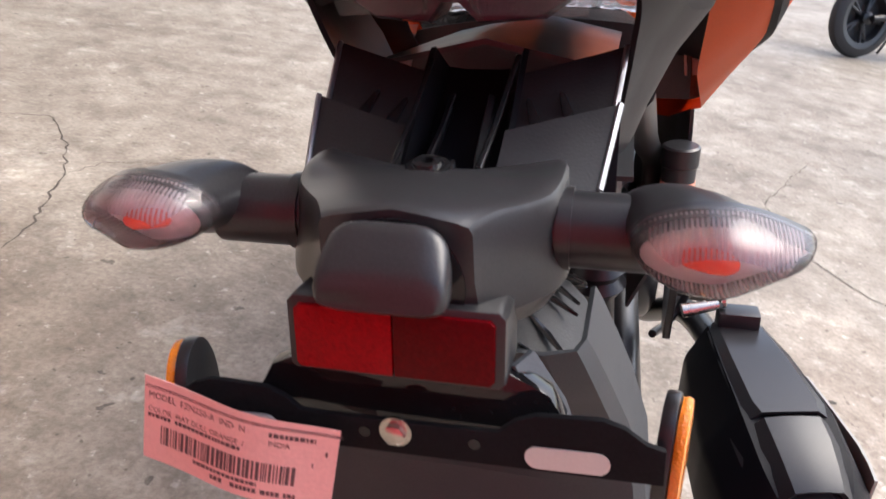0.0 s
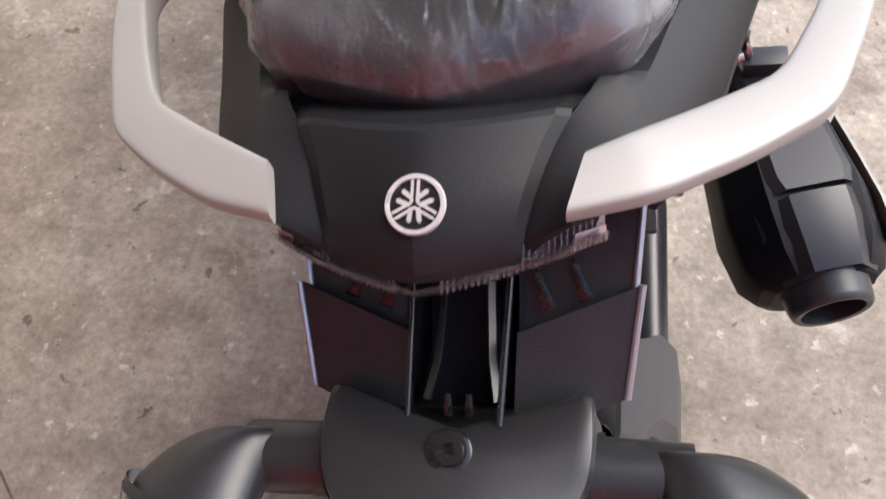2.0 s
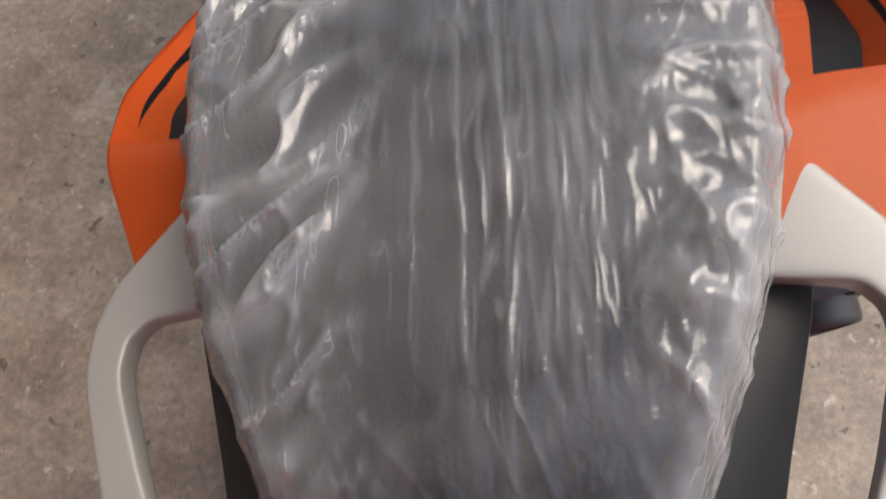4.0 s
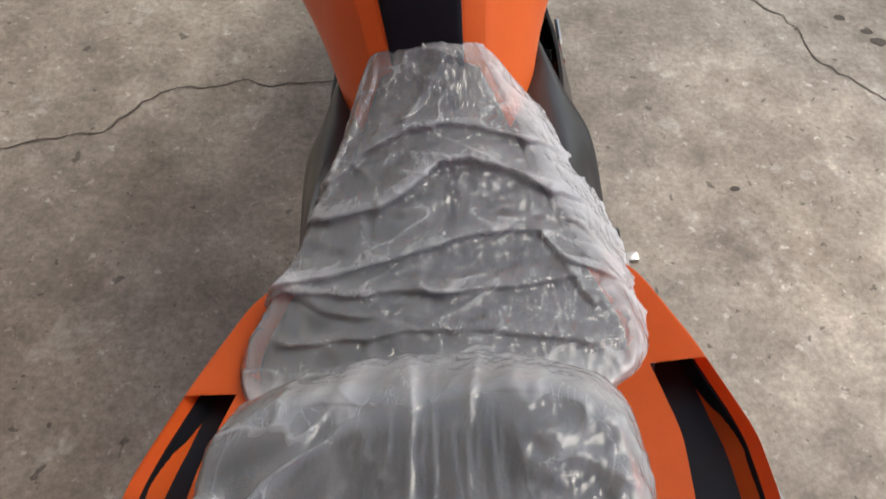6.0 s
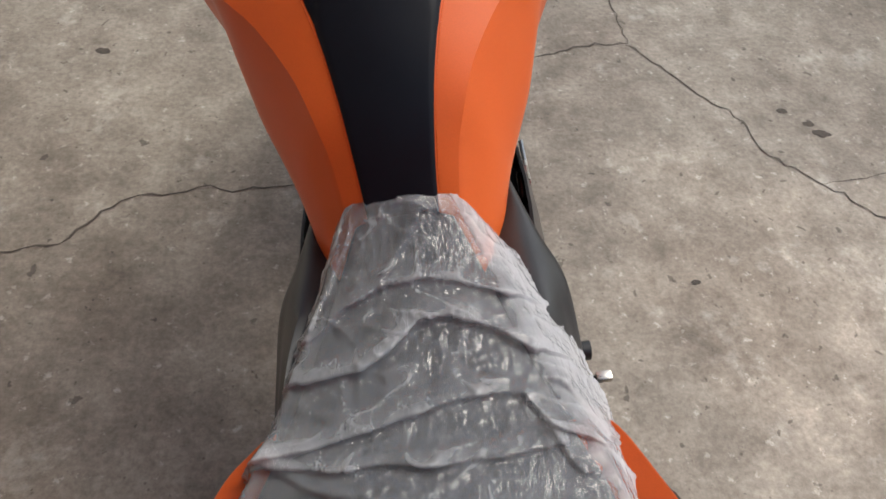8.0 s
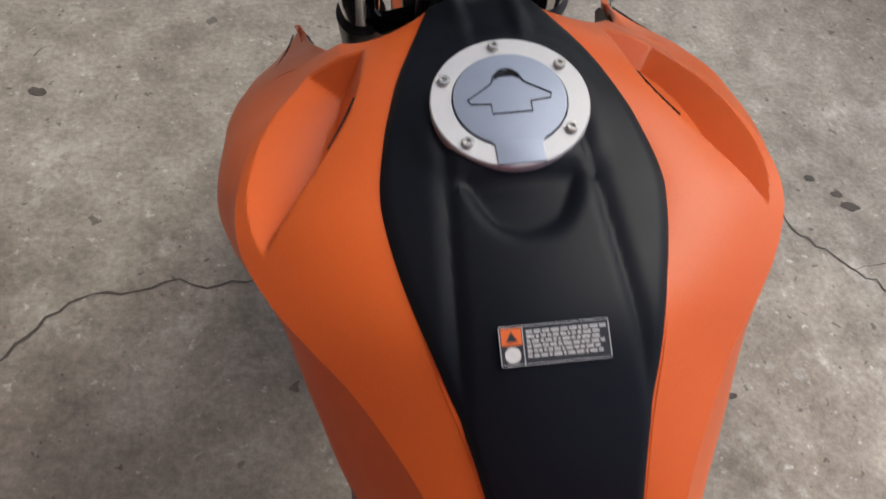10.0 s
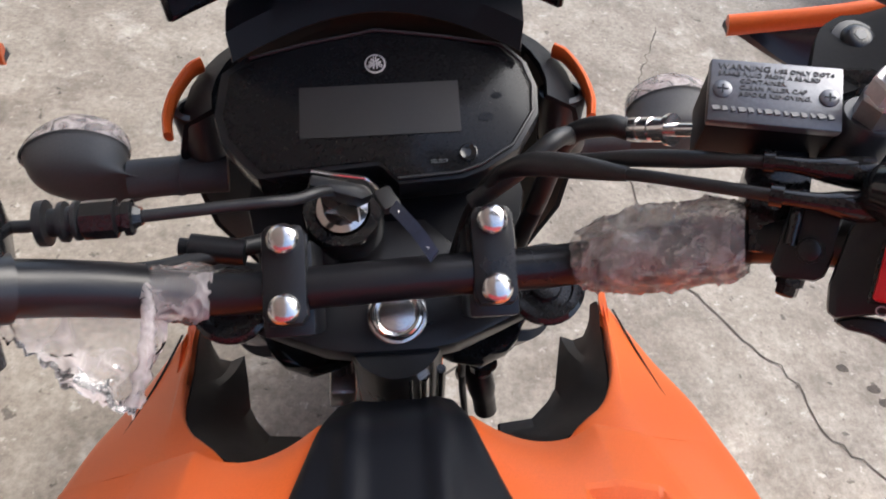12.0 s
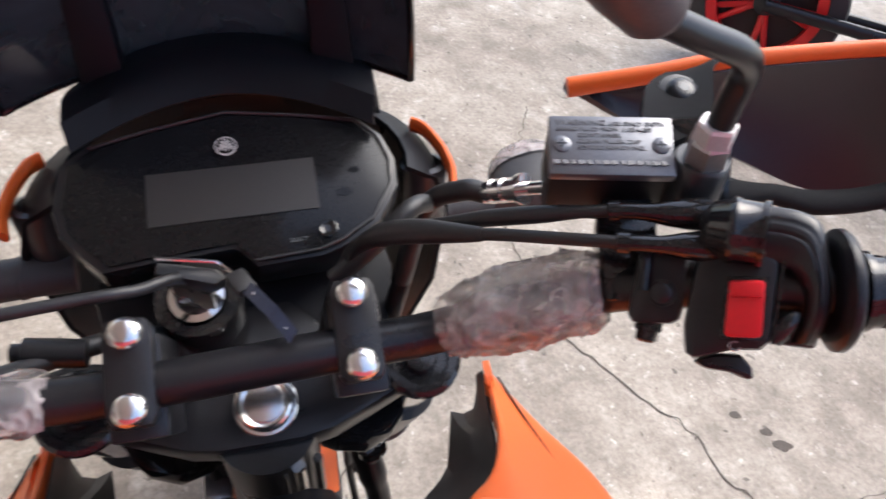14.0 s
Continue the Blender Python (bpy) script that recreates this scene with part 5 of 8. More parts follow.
carrier = part("plate_carrier", skin([body_row(*b) for b in glide(B[:-1], 3) + [np.array(B[-1])]], True, True), SATIN, bike, "satin black moulded tail carrier", 24)
part("carrier_bolt", lathe((0, -0.2435, 0.8395), (0, -0.10, 0.99), [(0, 0.0095), (0.0015, 0.0095), (0.002, 0.0082), (0.002, 0.0064), (0.0036, 0.006), (0.0038, 0.0028), (0.0010, 0.0026)], 28), GLOSS, carrier, "round black socket bolt")
box = [(-0.2915, 0.0190, 0.831, 0.810), (-0.2945, 0.0212, 0.8365, 0.810), (-0.300, 0.0230, 0.8395, 0.809), (-0.307, 0.0240, 0.8345, 0.8105), (-0.3135, 0.0238, 0.8280, 0.8125), (-0.3165, 0.0212, 0.8230, 0.8150)]
rings = []
for y, w, zt, zb in [tuple(v) for v in glide(box, 4)]:
    ring = []
    for k in range(28):
        an = 2 * math.pi * k / 28
        ca, sa = math.cos(an), math.sin(an)
        e = 0.42
        ring.append((w * math.copysign(abs(ca) ** e, ca) * (1 - 0.16 * (sa > 0) * sa), y - 0.0012 * (1 - sa), (zt + zb) / 2 + (zt - zb) / 2 * math.copysign(abs(sa) ** e, sa)))
    rings.append(ring)
part("plate_lamp_housing", skin(rings, True, True), SATIN, carrier, "rounded black plate lamp housing", 50)
part("housing_gap", skin([[(0.0262 * k * math.cos(a), -0.2935 + d, 0.812 + 0.0270 * k * math.sin(a)) for a in (2 * math.pi * q / 36 for q in range(36))] for k, d in ((0.80, -0.001), (1.0, -0.0012), (1.0, 0.002))], True, True), GLOSS, carrier, "dark gap round the lamp housing")
RFL = plane_at((-0.0005, -0.3005, 0.7905), (1, 0, 0), (0, 0.10, 0.99))
refl = part("reflector_housing", slab([(-0.0405, -0.0150), (0.0405, -0.0150), (0.0425, -0.013), (0.0425, 0.0135), (0.0400, 0.0165), (-0.0400, 0.0165), (-0.0425, 0.0135), (-0.0425, -0.013)], 0.030, 0.0015, RFL), SATIN, carrier, "black reflector housing")
# one red lens in two halves; the left is coloured brighter, as lit
part("reflector", slab([(0.0005, -0.0128), (0.0372, -0.0128), (0.0388, -0.011), (0.0388, 0.0115), (0.0368, 0.0135), (0.0005, 0.0135)], 0.004, 0.0006, RFL @ pose(0, 0, 0.0022)), REDLENS, refl, "darker, unlit half of the red reflector")
part("reflector", slab([(-0.0372, -0.0128), (-0.0001, -0.0128), (-0.0001, 0.0135), (-0.0368, 0.0135), (-0.0388, 0.0115), (-0.0388, -0.011)], 0.004, 0.0006, RFL @ pose(0, 0, 0.0022)), REDLENS_LIT, refl, "half of the red reflector coloured as lit")
# plate back and bracket
back = [(-0.040, 0.777), (0.040, 0.777), (0.058, 0.768), (0.064, 0.757), (0.062, 0.746), (0.045, 0.741), (-0.045, 0.741), (-0.062, 0.746), (-0.064, 0.757), (-0.058, 0.768)]
part("plate_back", slab([(x, z - 0.75) for x, z in back], 0.012, 0.003, plane_at((0, -0.293, 0.75), (1, 0, 0), (0, 0.08, 1))), GLOSS, carrier, "black plastic plate back")
PLT = plane_at((0.0, -0.306, 0.752), (1, 0, 0.02), (0, 0.06, 1))
bar_ = part("plate_bracket", slab([(-0.101, -0.009), (0.101, -0.009), (0.101, 0.006), (0.094, 0.008), (0.086, 0.014), (0.078, 0.0165), (0.054, 0.0155), (0.046, 0.012), (0.040, 0.0065), (0.030, 0.006), (-0.030, 0.006), (-0.040, 0.0065), (-0.046, 0.012), (-0.054, 0.0155), (-0.078, 0.0165), (-0.086, 0.014), (-0.094, 0.008), (-0.101, 0.006)], 0.003, 0.0006, PLT), DARKPLATE, carrier, "flat black steel plate bracket")
for sx in (0.066, -0.066):
    # nothing is cut out: a pale plate paints the light behind each slot
    part("bracket_slot", slab([(sx + p[0] + (0.0108 if p[0] > 0 else -0.0108), p[1] - 0.0025) for p in ring_pts(0.0050, 16)], 0.0006, 0, PLT @ pose(0, 0, 0.0006)), BRUSHED, bar_, "pale plate in the slot's shape, for light showing through")
for sx in (-0.013, 0.031):
    part("bracket_hole", slab([(sx + p[0], p[1]) for p in ring_pts(0.0024, 14)], 0.0005, 0, PLT @ pose(0, 0, 0.0005)), GLOSS, bar_, "small dark hole")
part("bracket_bolt", lathe(PLT @ Vector((0.0, 0.002, 0)), (0, -1, 0.06), [(0, 0.0062), (0.0012, 0.0062), (0.0014, 0.0046), (0.0042, 0.0046), (0.0046, 0.004)], 6), ZINC, bar_, "zinc hex bolt")
part("bracket_washer", lathe(PLT @ Vector((0.0, 0.002, 0)), (0, -1, 0.06), [(0, 0.0066), (0.0012, 0.0066)], 24), ZINC, bar_, "round zinc washer")
# side reflectors on the bracket ends
for sign in (1, -1):
    m = plane_at((sign * 0.1065, -0.280, 0.737), (0, sign, 0), (0, 0, 1))
    m = m @ pose(0, 0, 0, 0, -10 * sign, 0)
    sr = part("side_reflector", slab(ring_pts(0.029, 32, 0.66, 1.0), 0.006, 0.0015, m), SATIN, carrier, "black-backed amber side reflector")
    part("reflector_lens", slab(ring_pts(0.0275, 32, 0.66, 1.0), 0.0045, 0.002, m @ pose(0, 0, 0.0045)), AMBER, sr, "amber reflector lens")
# indicator arms and lamps
for sign in (1, -1):
    arm = part("indicator_arm", tube(glide([(sign * 0.050, -0.243, 0.8165), (sign * 0.075, -0.2435, 0.8165), (sign * 0.094, -0.244, 0.8168)], 4), 0.0158, 22), SATIN, carrier, "stubby black indicator arm", 50)
    part("arm_collar", tube([(sign * 0.0545, -0.243, 0.8165), (sign * 0.060, -0.243, 0.8165)], 0.0172, 22), SATIN, arm)
    rings, lens_rings = [], []
    axis = glide([(0.086, -0.236, 0.8180), (0.095, -0.240, 0.8195), (0.105, -0.252, 0.8230), (0.1112, -0.267, 0.8262), (0.1125, -0.2775, 0.8272)], 5)
    size = glide([(0.0115, 0.0145, 0), (0.0195, 0.0178, 0), (0.0255, 0.0180, 0), (0.0290, 0.0165, 0), (0.0300, 0.0155, 0)], 5)
    for i, (c, s) in enumerate(zip(axis, size)):
        f = max(0, i / (len(axis) - 1) - 0.35) / 0.65
        rings.append([(sign * (c[0] + s[0] * math.cos(a)), c[1] + 0.30 * s[0] * max(0, math.cos(a)) + 0.40 * f * s[1] * (0.15 - math.sin(a)), c[2] + s[1] * math.sin(a) * (1 - 0.5 * max(0, math.cos(a)) ** 1.5)) for a in (2 * math.pi * k / 30 for k in range(30))])
    ind = part("indicator", skin(rings, True, True), SATIN, bike, "black bullet indicator with a clear lens", 60)
    c0, s0 = axis[-1], size[-1]

    def lens_at(a, r, d, grow=1.0):
        ca, sa = math.cos(a), math.sin(a)
        x = c0[0] + s0[0] * r * grow * ca * (1.10 if ca > 0 else 1.0)
        return (sign * x, c0[1] + 0.30 * s0[0] * max(0, ca) * r + 0.40 * s0[1] * (0.15 - r * sa) - d, c0[2] + s0[1] * r * grow * sa * (1 - 0.58 * max(0, ca) ** 1.5) - 0.14 * d)
    full = [2 * math.pi * q / 44 for q in range(44)]
    dome = [(math.cos(t * math.pi / 2) ** 0.72, -0.006 + 0.027 * math.sin(t * math.pi / 2)) for t in (k / 9 for k in range(10))]
    part("lens_rim", skin([[lens_at(a, 1.0, d, g) for a in full] for d, g in ((-0.010, 0.99), (-0.006, 1.006), (-0.0045, 1.006), (-0.0045, 0.98))], True), SATIN, ind, "black rim round the lens", 40)
    lens = part("indicator_lens", skin([[lens_at(a, r, d, 1.02) for a in full] for r, d in dome], True), LENS, ind, "clear pinkish indicator lens", 60)
    for lo, hi in ((28, 152), (208, 332)):
        part("lens_flutes", skin([[lens_at(radians(lo + (hi - lo) * q / 24), r, d, 0.985) for q in range(25)] for r, d in dome[:7]]), FLUTED, lens, "finely fluted band of the lens", 60)
    part("lamp_bowl", skin([[lens_at(a, 0.89 * (1 - 0.55 * t), 0.004 - 0.009 * t) for a in full] for t in (0, 0.25, 0.5, 0.75, 1)], True, True), BOWL, ind, "mirrored bowl behind the lens", 60)
    part("bulb", lathe((sign * 0.1005, -0.279, 0.8257), (sign * 0.9, -0.2, -0.05), [(0, 0.003), (0.002, 0.0040), (0.010, 0.0046), (0.015, 0.0042), (0.018, 0.0025), (0.0190, 0.001)], 18), BULB, ind, "orange bulb")

# ---- paper tag hanging from the carrier
TAG = BIKE @ plane_at((-0.0625, -0.3215, 0.7475), (0.984, 0.0, -0.178), (0.178, 0.05, 0.984)) @ Matrix.Diagonal((0.92, 1.04, 1, 1))
W2, H2 = 0.0445, 0.0190
def tag_z(x, y): return -0.0035 * (x / W2) ** 2 + 0.0012 * math.sin(x * 90 + 1) - 0.0012 * (y / H2)
bm = sheet([[(-W2 + 2 * W2 * i / 24, -H2 + 2 * H2 * j / 8 - 0.0015 * (i / 24), tag_z(-W2 + 2 * W2 * i / 24, -H2 + 2 * H2 * j / 8)) for i in range(25)] for j in range(9)], -0.0003)
tag = solid("paper_tag", bm, PAPER, "pink printed paper tag with a bar code, tied to the tail", "paper tag", TAG, smooth=60)


def on_tag(b):
    for v in b.verts:
        v.co.z += tag_z(v.co.x, v.co.y) + 0.0004
    return b


for words, size, x, y in (("MODEL  FZN250-A  IND  N", 0.0040, -0.0425, 0.0098), ("COLOR  MAT DULL ORANGE  /", 0.0034, -0.0425, 0.0035), ("INDIA", 0.0034, 0.0155, 0.0062)):
    part("tag_print", on_tag(text_bm(words, size, pose(x, y, 0), 0.0)), INK, tag)
bm = bmesh.new()
rnd = random.Random(3)
x = -0.036
while x < 0.028:
    w = rnd.choice((0.0005, 0.0005, 0.0010, 0.0015))
    slab([(x, -0.0105), (x + w, -0.0105), (x + w, -0.0020), (x, -0.0020)], 0.0001, 0, None, bm)
    x += w + rnd.choice((0.0005, 0.0005, 0.0009))
part("bar_code", on_tag(bm), INK, tag, "printed bar code")
bm = bmesh.new()
for x0, x1, y0, h in ((-0.0425, -0.0315, 0.0010, 0.0016), (-0.0290, 0.0040, 0.0010, 0.0016), (-0.0190, 0.0120, -0.0135, 0.0016), (-0.010, -0.0035, -0.0168, 0.0020), (0.000, 0.0120, -0.0168, 0.0020), (0.014, 0.0225, -0.0168, 0.0020), (0.024, 0.029, -0.0168, 0.0020),
                      (0.0155, 0.0350, 0.0102, 0.0018), (0.0395, 0.0405, 0.0050, 0.002), (0.0345, 0.0350, -0.001, 0.002), (-0.0440, 0.0430, 0.0150, 0.0003), (-0.0440, 0.0430, 0.0142, 0.0003)):
    x = x0
    while x < x1 - 0.0002:
        w = min(rnd.uniform(0.001, 0.0022), x1 - x) if x1 - x0 < 0.06 else 0.006
        slab([(x, y0), (x + w, y0), (x + w, y0 + h), (x, y0 + h)], 0.0001, 0, None, bm)
        x += w + (0.0005 if x1 - x0 < 0.06 else 0.0)
part("tag_bars", on_tag(bm), INK, tag, "rows of print too small to read")


# ------------------------------------------------------------------ front end: forks, bridge, handlebar
RAKE = Vector((0, 0.42, -0.907))
bridge_out = [(0.0, 1.044), (0.022, 1.044), (0.041, 1.047), (0.066, 1.057), (0.080, 1.063), (0.104, 1.073), (0.121, 1.082), (0.127, 1.094), (0.118, 1.104), (0.100, 1.108), (0.082, 1.105), (0.060, 1.100),
              (0.040, 1.112), (0.024, 1.128)]
outline = bridge_out + [(-x, y) for x, y in bridge_out[::-1][:-1]]
BR = plane_at((0, 1.06, 0.936), (1, 0, 0), (0, 0.907, 0.42 * 0.55))
bridge = part("fork_bridge", slab([(x, (y - 1.06) * 1.03) for x, y in outline], 0.026, 0.004, BR), CAST, bike, "black cast upper fork bridge", 40)
for sign in (1, -1):
    c = BR @ Vector((sign * 0.096, 0.018, 0.0))
    part("fork_cap", lathe(c, BR.col[2].to_3d(), [(0, 0.0245), (0.004, 0.0245), (0.006, 0.022), (0.006, 0.017), (0.003, 0.016), (0.003, 0.010), (0.006, 0.009), (0.006, 0.001)], 30), GLOSS, bridge, "round black fork cap")
    fork = part("fork_leg", tube([c, c + RAKE * 0.30], 0.0205, 26), CHROME, bike, "chromed front fork tube")
    part("fork_sleeve", tube([c + RAKE * 0.115, c + RAKE * 0.30], 0.0260, 26), SATIN, fork, "black fork sleeve")
    part("fork_slider", lathe(c + RAKE * 0.30, RAKE, [(0, 0.024), (0.004, 0.029), (0.03, 0.029), (0.06, 0.026), (0.36, 0.025)], 26), SATIN, fork, "black lower fork slider")
lc = Vector((0, 1.057, 0.957)) + RAKE * 0.155
lower = part("lower_yoke", slab([(-0.052, -0.018), (0.052, -0.018), (0.052, 0.022), (-0.052, 0.022)], 0.034, 0.006, plane_at(lc + Vector((0, 0.02, 0)), (1, 0, 0), (0, 0.907, 0.42))), CAST, bike, "black lower fork yoke")
for sign in (1, -1):
    part("yoke_wing", slab([(sign * x, y) for x, y in ((0.030, 1.082), (0.040, 1.076), (0.060, 1.071), (0.079, 1.079), (0.089, 1.090), (0.0965, 1.105), (0.086, 1.100), (0.070, 1.098), (0.050, 1.102), (0.030, 1.110))], 0.016, 0.004, pose(0, 0, 0.862)), GLOSS, lower, "curved glossy black wing of the yoke", 40)
stem = part("steering_stem", tube([Vector((0, 1.068, 0.928)), Vector((0, 1.068, 0.928)) + RAKE * 0.32], 0.019, 22), GLOSS, bike, "black steering stem tube")
part("stem_collar", lathe((0, 1.072, 0.915), -RAKE, [(-0.010, 0.0225), (0.0, 0.0225), (0.002, 0.021)], 28), STEEL, stem)
NUT = Vector((0.0035, 1.0645, 0.9400))
NECK = Vector((0, 0.10, -0.995))
head = part("frame_neck", tube([Vector((0.002, 1.058, 0.928)), Vector((0.002, 1.058, 0.928)) + NECK * 0.30], 0.0290, 32), STEEL, bike, "black round neck of the frame", 60)
part("head_boss", lathe((0.000, 1.062, 0.932), RAKE, [(0, 0.030), (0.004, 0.032), (0.010, 0.032), (0.013, 0.0285)], 32), CAST, head, "round boss under the bridge", 50)
# the chrome rod stands in for the highlight on the glossy neck
for x0, r_, mt in ((0.0175, 0.0040, CHROME), (0.0090, 0.0022, GLOSS), (0.0285, 0.0030, GLOSS)):
    part("stem_pipe", tube([Vector((x0, 1.032 + 7 * x0 * x0, 0.918)), Vector((x0, 1.032 + 7 * x0 * x0, 0.918)) + NECK * 0.22], r_, 14), mt, head, "thin chrome rod put in for the neck's highlight" if mt is CHROME else "thin black pipe along the head tube", 60)
for x0, r_ in ((-0.040, 0.0045), (-0.034, 0.003), (0.046, 0.0030)):
    part("front_cable", tube(glide([(x0 * 0.6, 1.10, 0.93), (x0, 1.085, 0.86), (x0 * 1.1, 1.09, 0.78), (x0 * 1.3, 1.06, 0.66)], 5), r_, 10), RUBBER, bike, "black cable beside the head tube", 60)
part("cable_clip", block((-0.041, 1.092, 0.795), (0.016, 0.014, 0.024), 0.003), STEEL, bike, "dark metal clip on a cable")
nut = part("stem_nut", lathe(NUT, -RAKE, [(0, 0.0165), (0.0065, 0.0165), (0.0085, 0.0150), (0.0085, 0.001)], 6, None, 0.4), BOLT, bike, "large chrome steering stem nut", 25)
part("nut_washer", lathe(NUT - Vector((0, 0, 0.0005)), -RAKE, [(-0.004, 0.0182), (0.0005, 0.0182), (0.0016, 0.0172), (0.0018, 0.015)], 40), BOLT, nut)
part("nut_face", lathe(NUT, -RAKE, [(0.0060, 0.0158), (0.0090, 0.0150), (0.0100, 0.0136), (0.0092, 0.0122), (0.0090, 0.0114), (0.0104, 0.0102), (0.0108, 0.006), (0.0109, 0.001)], 40), BOLT, nut, "smooth domed nut face")

BAR = [(-0.40, 0.920, 1.092), (-0.30, 0.963, 1.089), (-0.25, 0.986, 1.084), (-0.205, 1.012, 1.066), (-0.165, 1.031, 1.040), (-0.125, 1.042, 1.016), (-0.095, 1.045, 1.006), (-0.06, 1.045, 1.004), (0, 1.045, 1.004)]
BAR = [(x, y, z) for x, y, z in BAR[:-1]] + [(0, 1.0465, 1.0055)] + [(-x, y + 0.0035 * min(1, max(0, (0.21 + x) / 0.06)), z + 0.003 * min(1, max(0, (0.21 + x) / 0.06))) for x, y, z in BAR[::-1][1:-2]] + [(0.30, 0.968, 1.092), (0.40, 0.932, 1.109)]  # the ends sweep differently where the bar has been turned in its clamps
bar = part("handlebar", tube(glide(BAR, 6), 0.0108, 24), CAST, bike, "satin black tubular handlebar", 60)
# thicker middle of the bar between the clamps
part("bar_middle", tube(glide([(-0.122, 1.0425, 1.0145), (-0.105, 1.0447, 1.008), (-0.08, 1.045, 1.004), (-0.03, 1.0458, 1.0048), (0.03, 1.0475, 1.0064), (0.08, 1.0485, 1.007), (0.105, 1.0482, 1.011), (0.122, 1.046, 1.0175)], 5), 0.0112, 26), CAST, bar, "thicker middle of the bar", 60)
part("bar_sleeve", tube(glide([(-0.215, 1.006, 1.072), (-0.190, 1.0195, 1.057), (-0.165, 1.031, 1.040), (-0.140, 1.038, 1.026), (-0.122, 1.0425, 1.015)], 5), 0.0138, 24), CAST, bar, "thick smooth sleeve on the bar", 60)
for sx, sy, sz in ((-0.0515, 1.0455, 1.0185), (0.0555, 1.0490, 1.0212)):
    CL = plane_at((sx, sy, sz), (1, 0, 0), (0, 0.90, 0.43))
    riser = part("bar_clamp", slab([(-0.0112, -0.021), (-0.0085, -0.0255), (0.0085, -0.0255), (0.0112, -0.021), (0.0112, 0.021), (0.0085, 0.0255), (-0.0085, 0.0255), (-0.0112, 0.021)], 0.012, 0.002, CL), CAST, bridge, "black handlebar clamp")
    part("clamp_foot", slab([(-0.0135, -0.027), (0.0135, -0.027), (0.0135, 0.023), (-0.0135, 0.023)], 0.052, 0.003, CL @ pose(0, -0.004, -0.0125, 6)), CAST, riser, "black clamp foot")
    for dy in (-0.0178, 0.0178):
        part("clamp_bolt", lathe(CL @ Vector((0, dy, -0.0005)), CL.col[2].to_3d(), [(0, 0.0083), (0.0015, 0.0084), (0.0040, 0.0078), (0.0058, 0.0062), (0.0066, 0.0030), (0.0067, 0.0010)], 26), BOLT, riser, "domed bright clamp bolt", 60)

# ignition lock, key and its strap
IGN = Vector((-0.025, 1.107, 0.992))
ign = part("ignition_lock", lathe(IGN - Vector((0, -0.012, 0.03)), (0, -0.35, 0.94), [(0, 0.024), (0.026, 0.024), (0.030, 0.0225), (0.030, 0.0165), (0.027, 0.0160), (0.026, 0.001)], 34), GLOSS, bike, "black ignition lock")
part("lock_ring", lathe(IGN - Vector((0, -0.002, 0.003)), (0, -0.35, 0.94), [(0, 0.0155), (0.003, 0.0150), (0.0035, 0.0110), (0.002, 0.0105)], 30), CHROME, ign, "bright lock ring")
key = thing("ignition_key", "black-headed key with a silver bar and black strap in the ignition", "key", BIKE)
part("key_blade", slab([(-0.012, -0.0012), (0.010, -0.0012), (0.010, 0.0012), (-0.012, 0.0012)], 0.026, 0, plane_at((-0.025, 1.104, 1.010), (0.93, -0.36, 0.05), (0.36, 0.93, 0))), ZINC, key, "flat steel key blade")
part("key_head", slab([(-0.018, -0.0035), (0.012, -0.0045), (0.018, 0.000), (0.012, 0.0045), (-0.018, 0.0035)], 0.016, 0.002, plane_at((-0.022, 1.100, 1.020), (0.95, -0.12, -0.28), (0.2, 0.9, 0.3))), RUBBER, key, "black key head")
part("key_bar", tube([(-0.038, 1.103, 1.031), (-0.010, 1.1035, 1.0225), (-0.004, 1.099, 1.020), (0.000, 1.093, 1.019)], 0.0012, 8), CHROME, key, "thin bright key bar")
part("key_strap", sheet([[Vector(p) + Vector((0.0022 * s, 0.0026 * s, 0.0012 * s)) for s in (-1, -0.3, 0.3, 1)] for p in glide([(0.006, 1.083, 1.021), (0.011, 1.073, 1.024), (0.018, 1.060, 1.026), (0.025, 1.047, 1.024)], 5)], 0.002), STRAP, key, "black strap with pale flecks")
bm = bmesh.new()
for k in range(6):
    block((0.009 + 0.0027 * k, 1.0770 - 0.0050 * k, 1.0245 + 0.0004 * k), (0.0025, 0.0018, 0.0006), 0, pose(0, 0, 0, 0, 0, 20 * (k % 3)), bm)
part("strap_end", block((0.002, 1.0895, 1.0195), (0.0105, 0.015, 0.006), 0.0022, pose(0, 0, 0, 0, 0, 25)), RUBBER, key, "square black strap end")
part("strap_print", bm, WHITE, key, "pale worn print on the strap")

# ---- instrument panel
DSH = plane_at((0, 1.158, 1.000), (1, 0.012, 0), (0, 0.944, 0.33))
out = [(0.0, 0.0735), (0.045, 0.0660), (0.079, 0.0585), (0.091, 0.045), (0.096, 0.028), (0.0945, 0.010), (0.080, -0.0120), (0.060, -0.0240), (0.0455, -0.0288), (0.008, -0.0306), (-0.0022, -0.0180), (-0.050, -0.0205),
       (-0.073, -0.0225), (-0.083, -0.0115), (-0.094, 0.003), (-0.098, 0.019), (-0.094, 0.0470), (-0.080, 0.0570), (-0.045, 0.0655)]
dash = part("instrument_panel", slab([(x * 1.05, v * 1.06 - 0.0015) for x, v in out], 0.028, 0.004, DSH @ pose(0, 0, -0.001)), CAST, bike, "black angular instrument panel", 30)
part("panel_glass", slab([(x * 0.985, v * 0.965) for x, v in out], 0.002, 0.0008, DSH @ pose(0, 0, 0.0006)), DASHFACE, dash, "glossy black panel face")
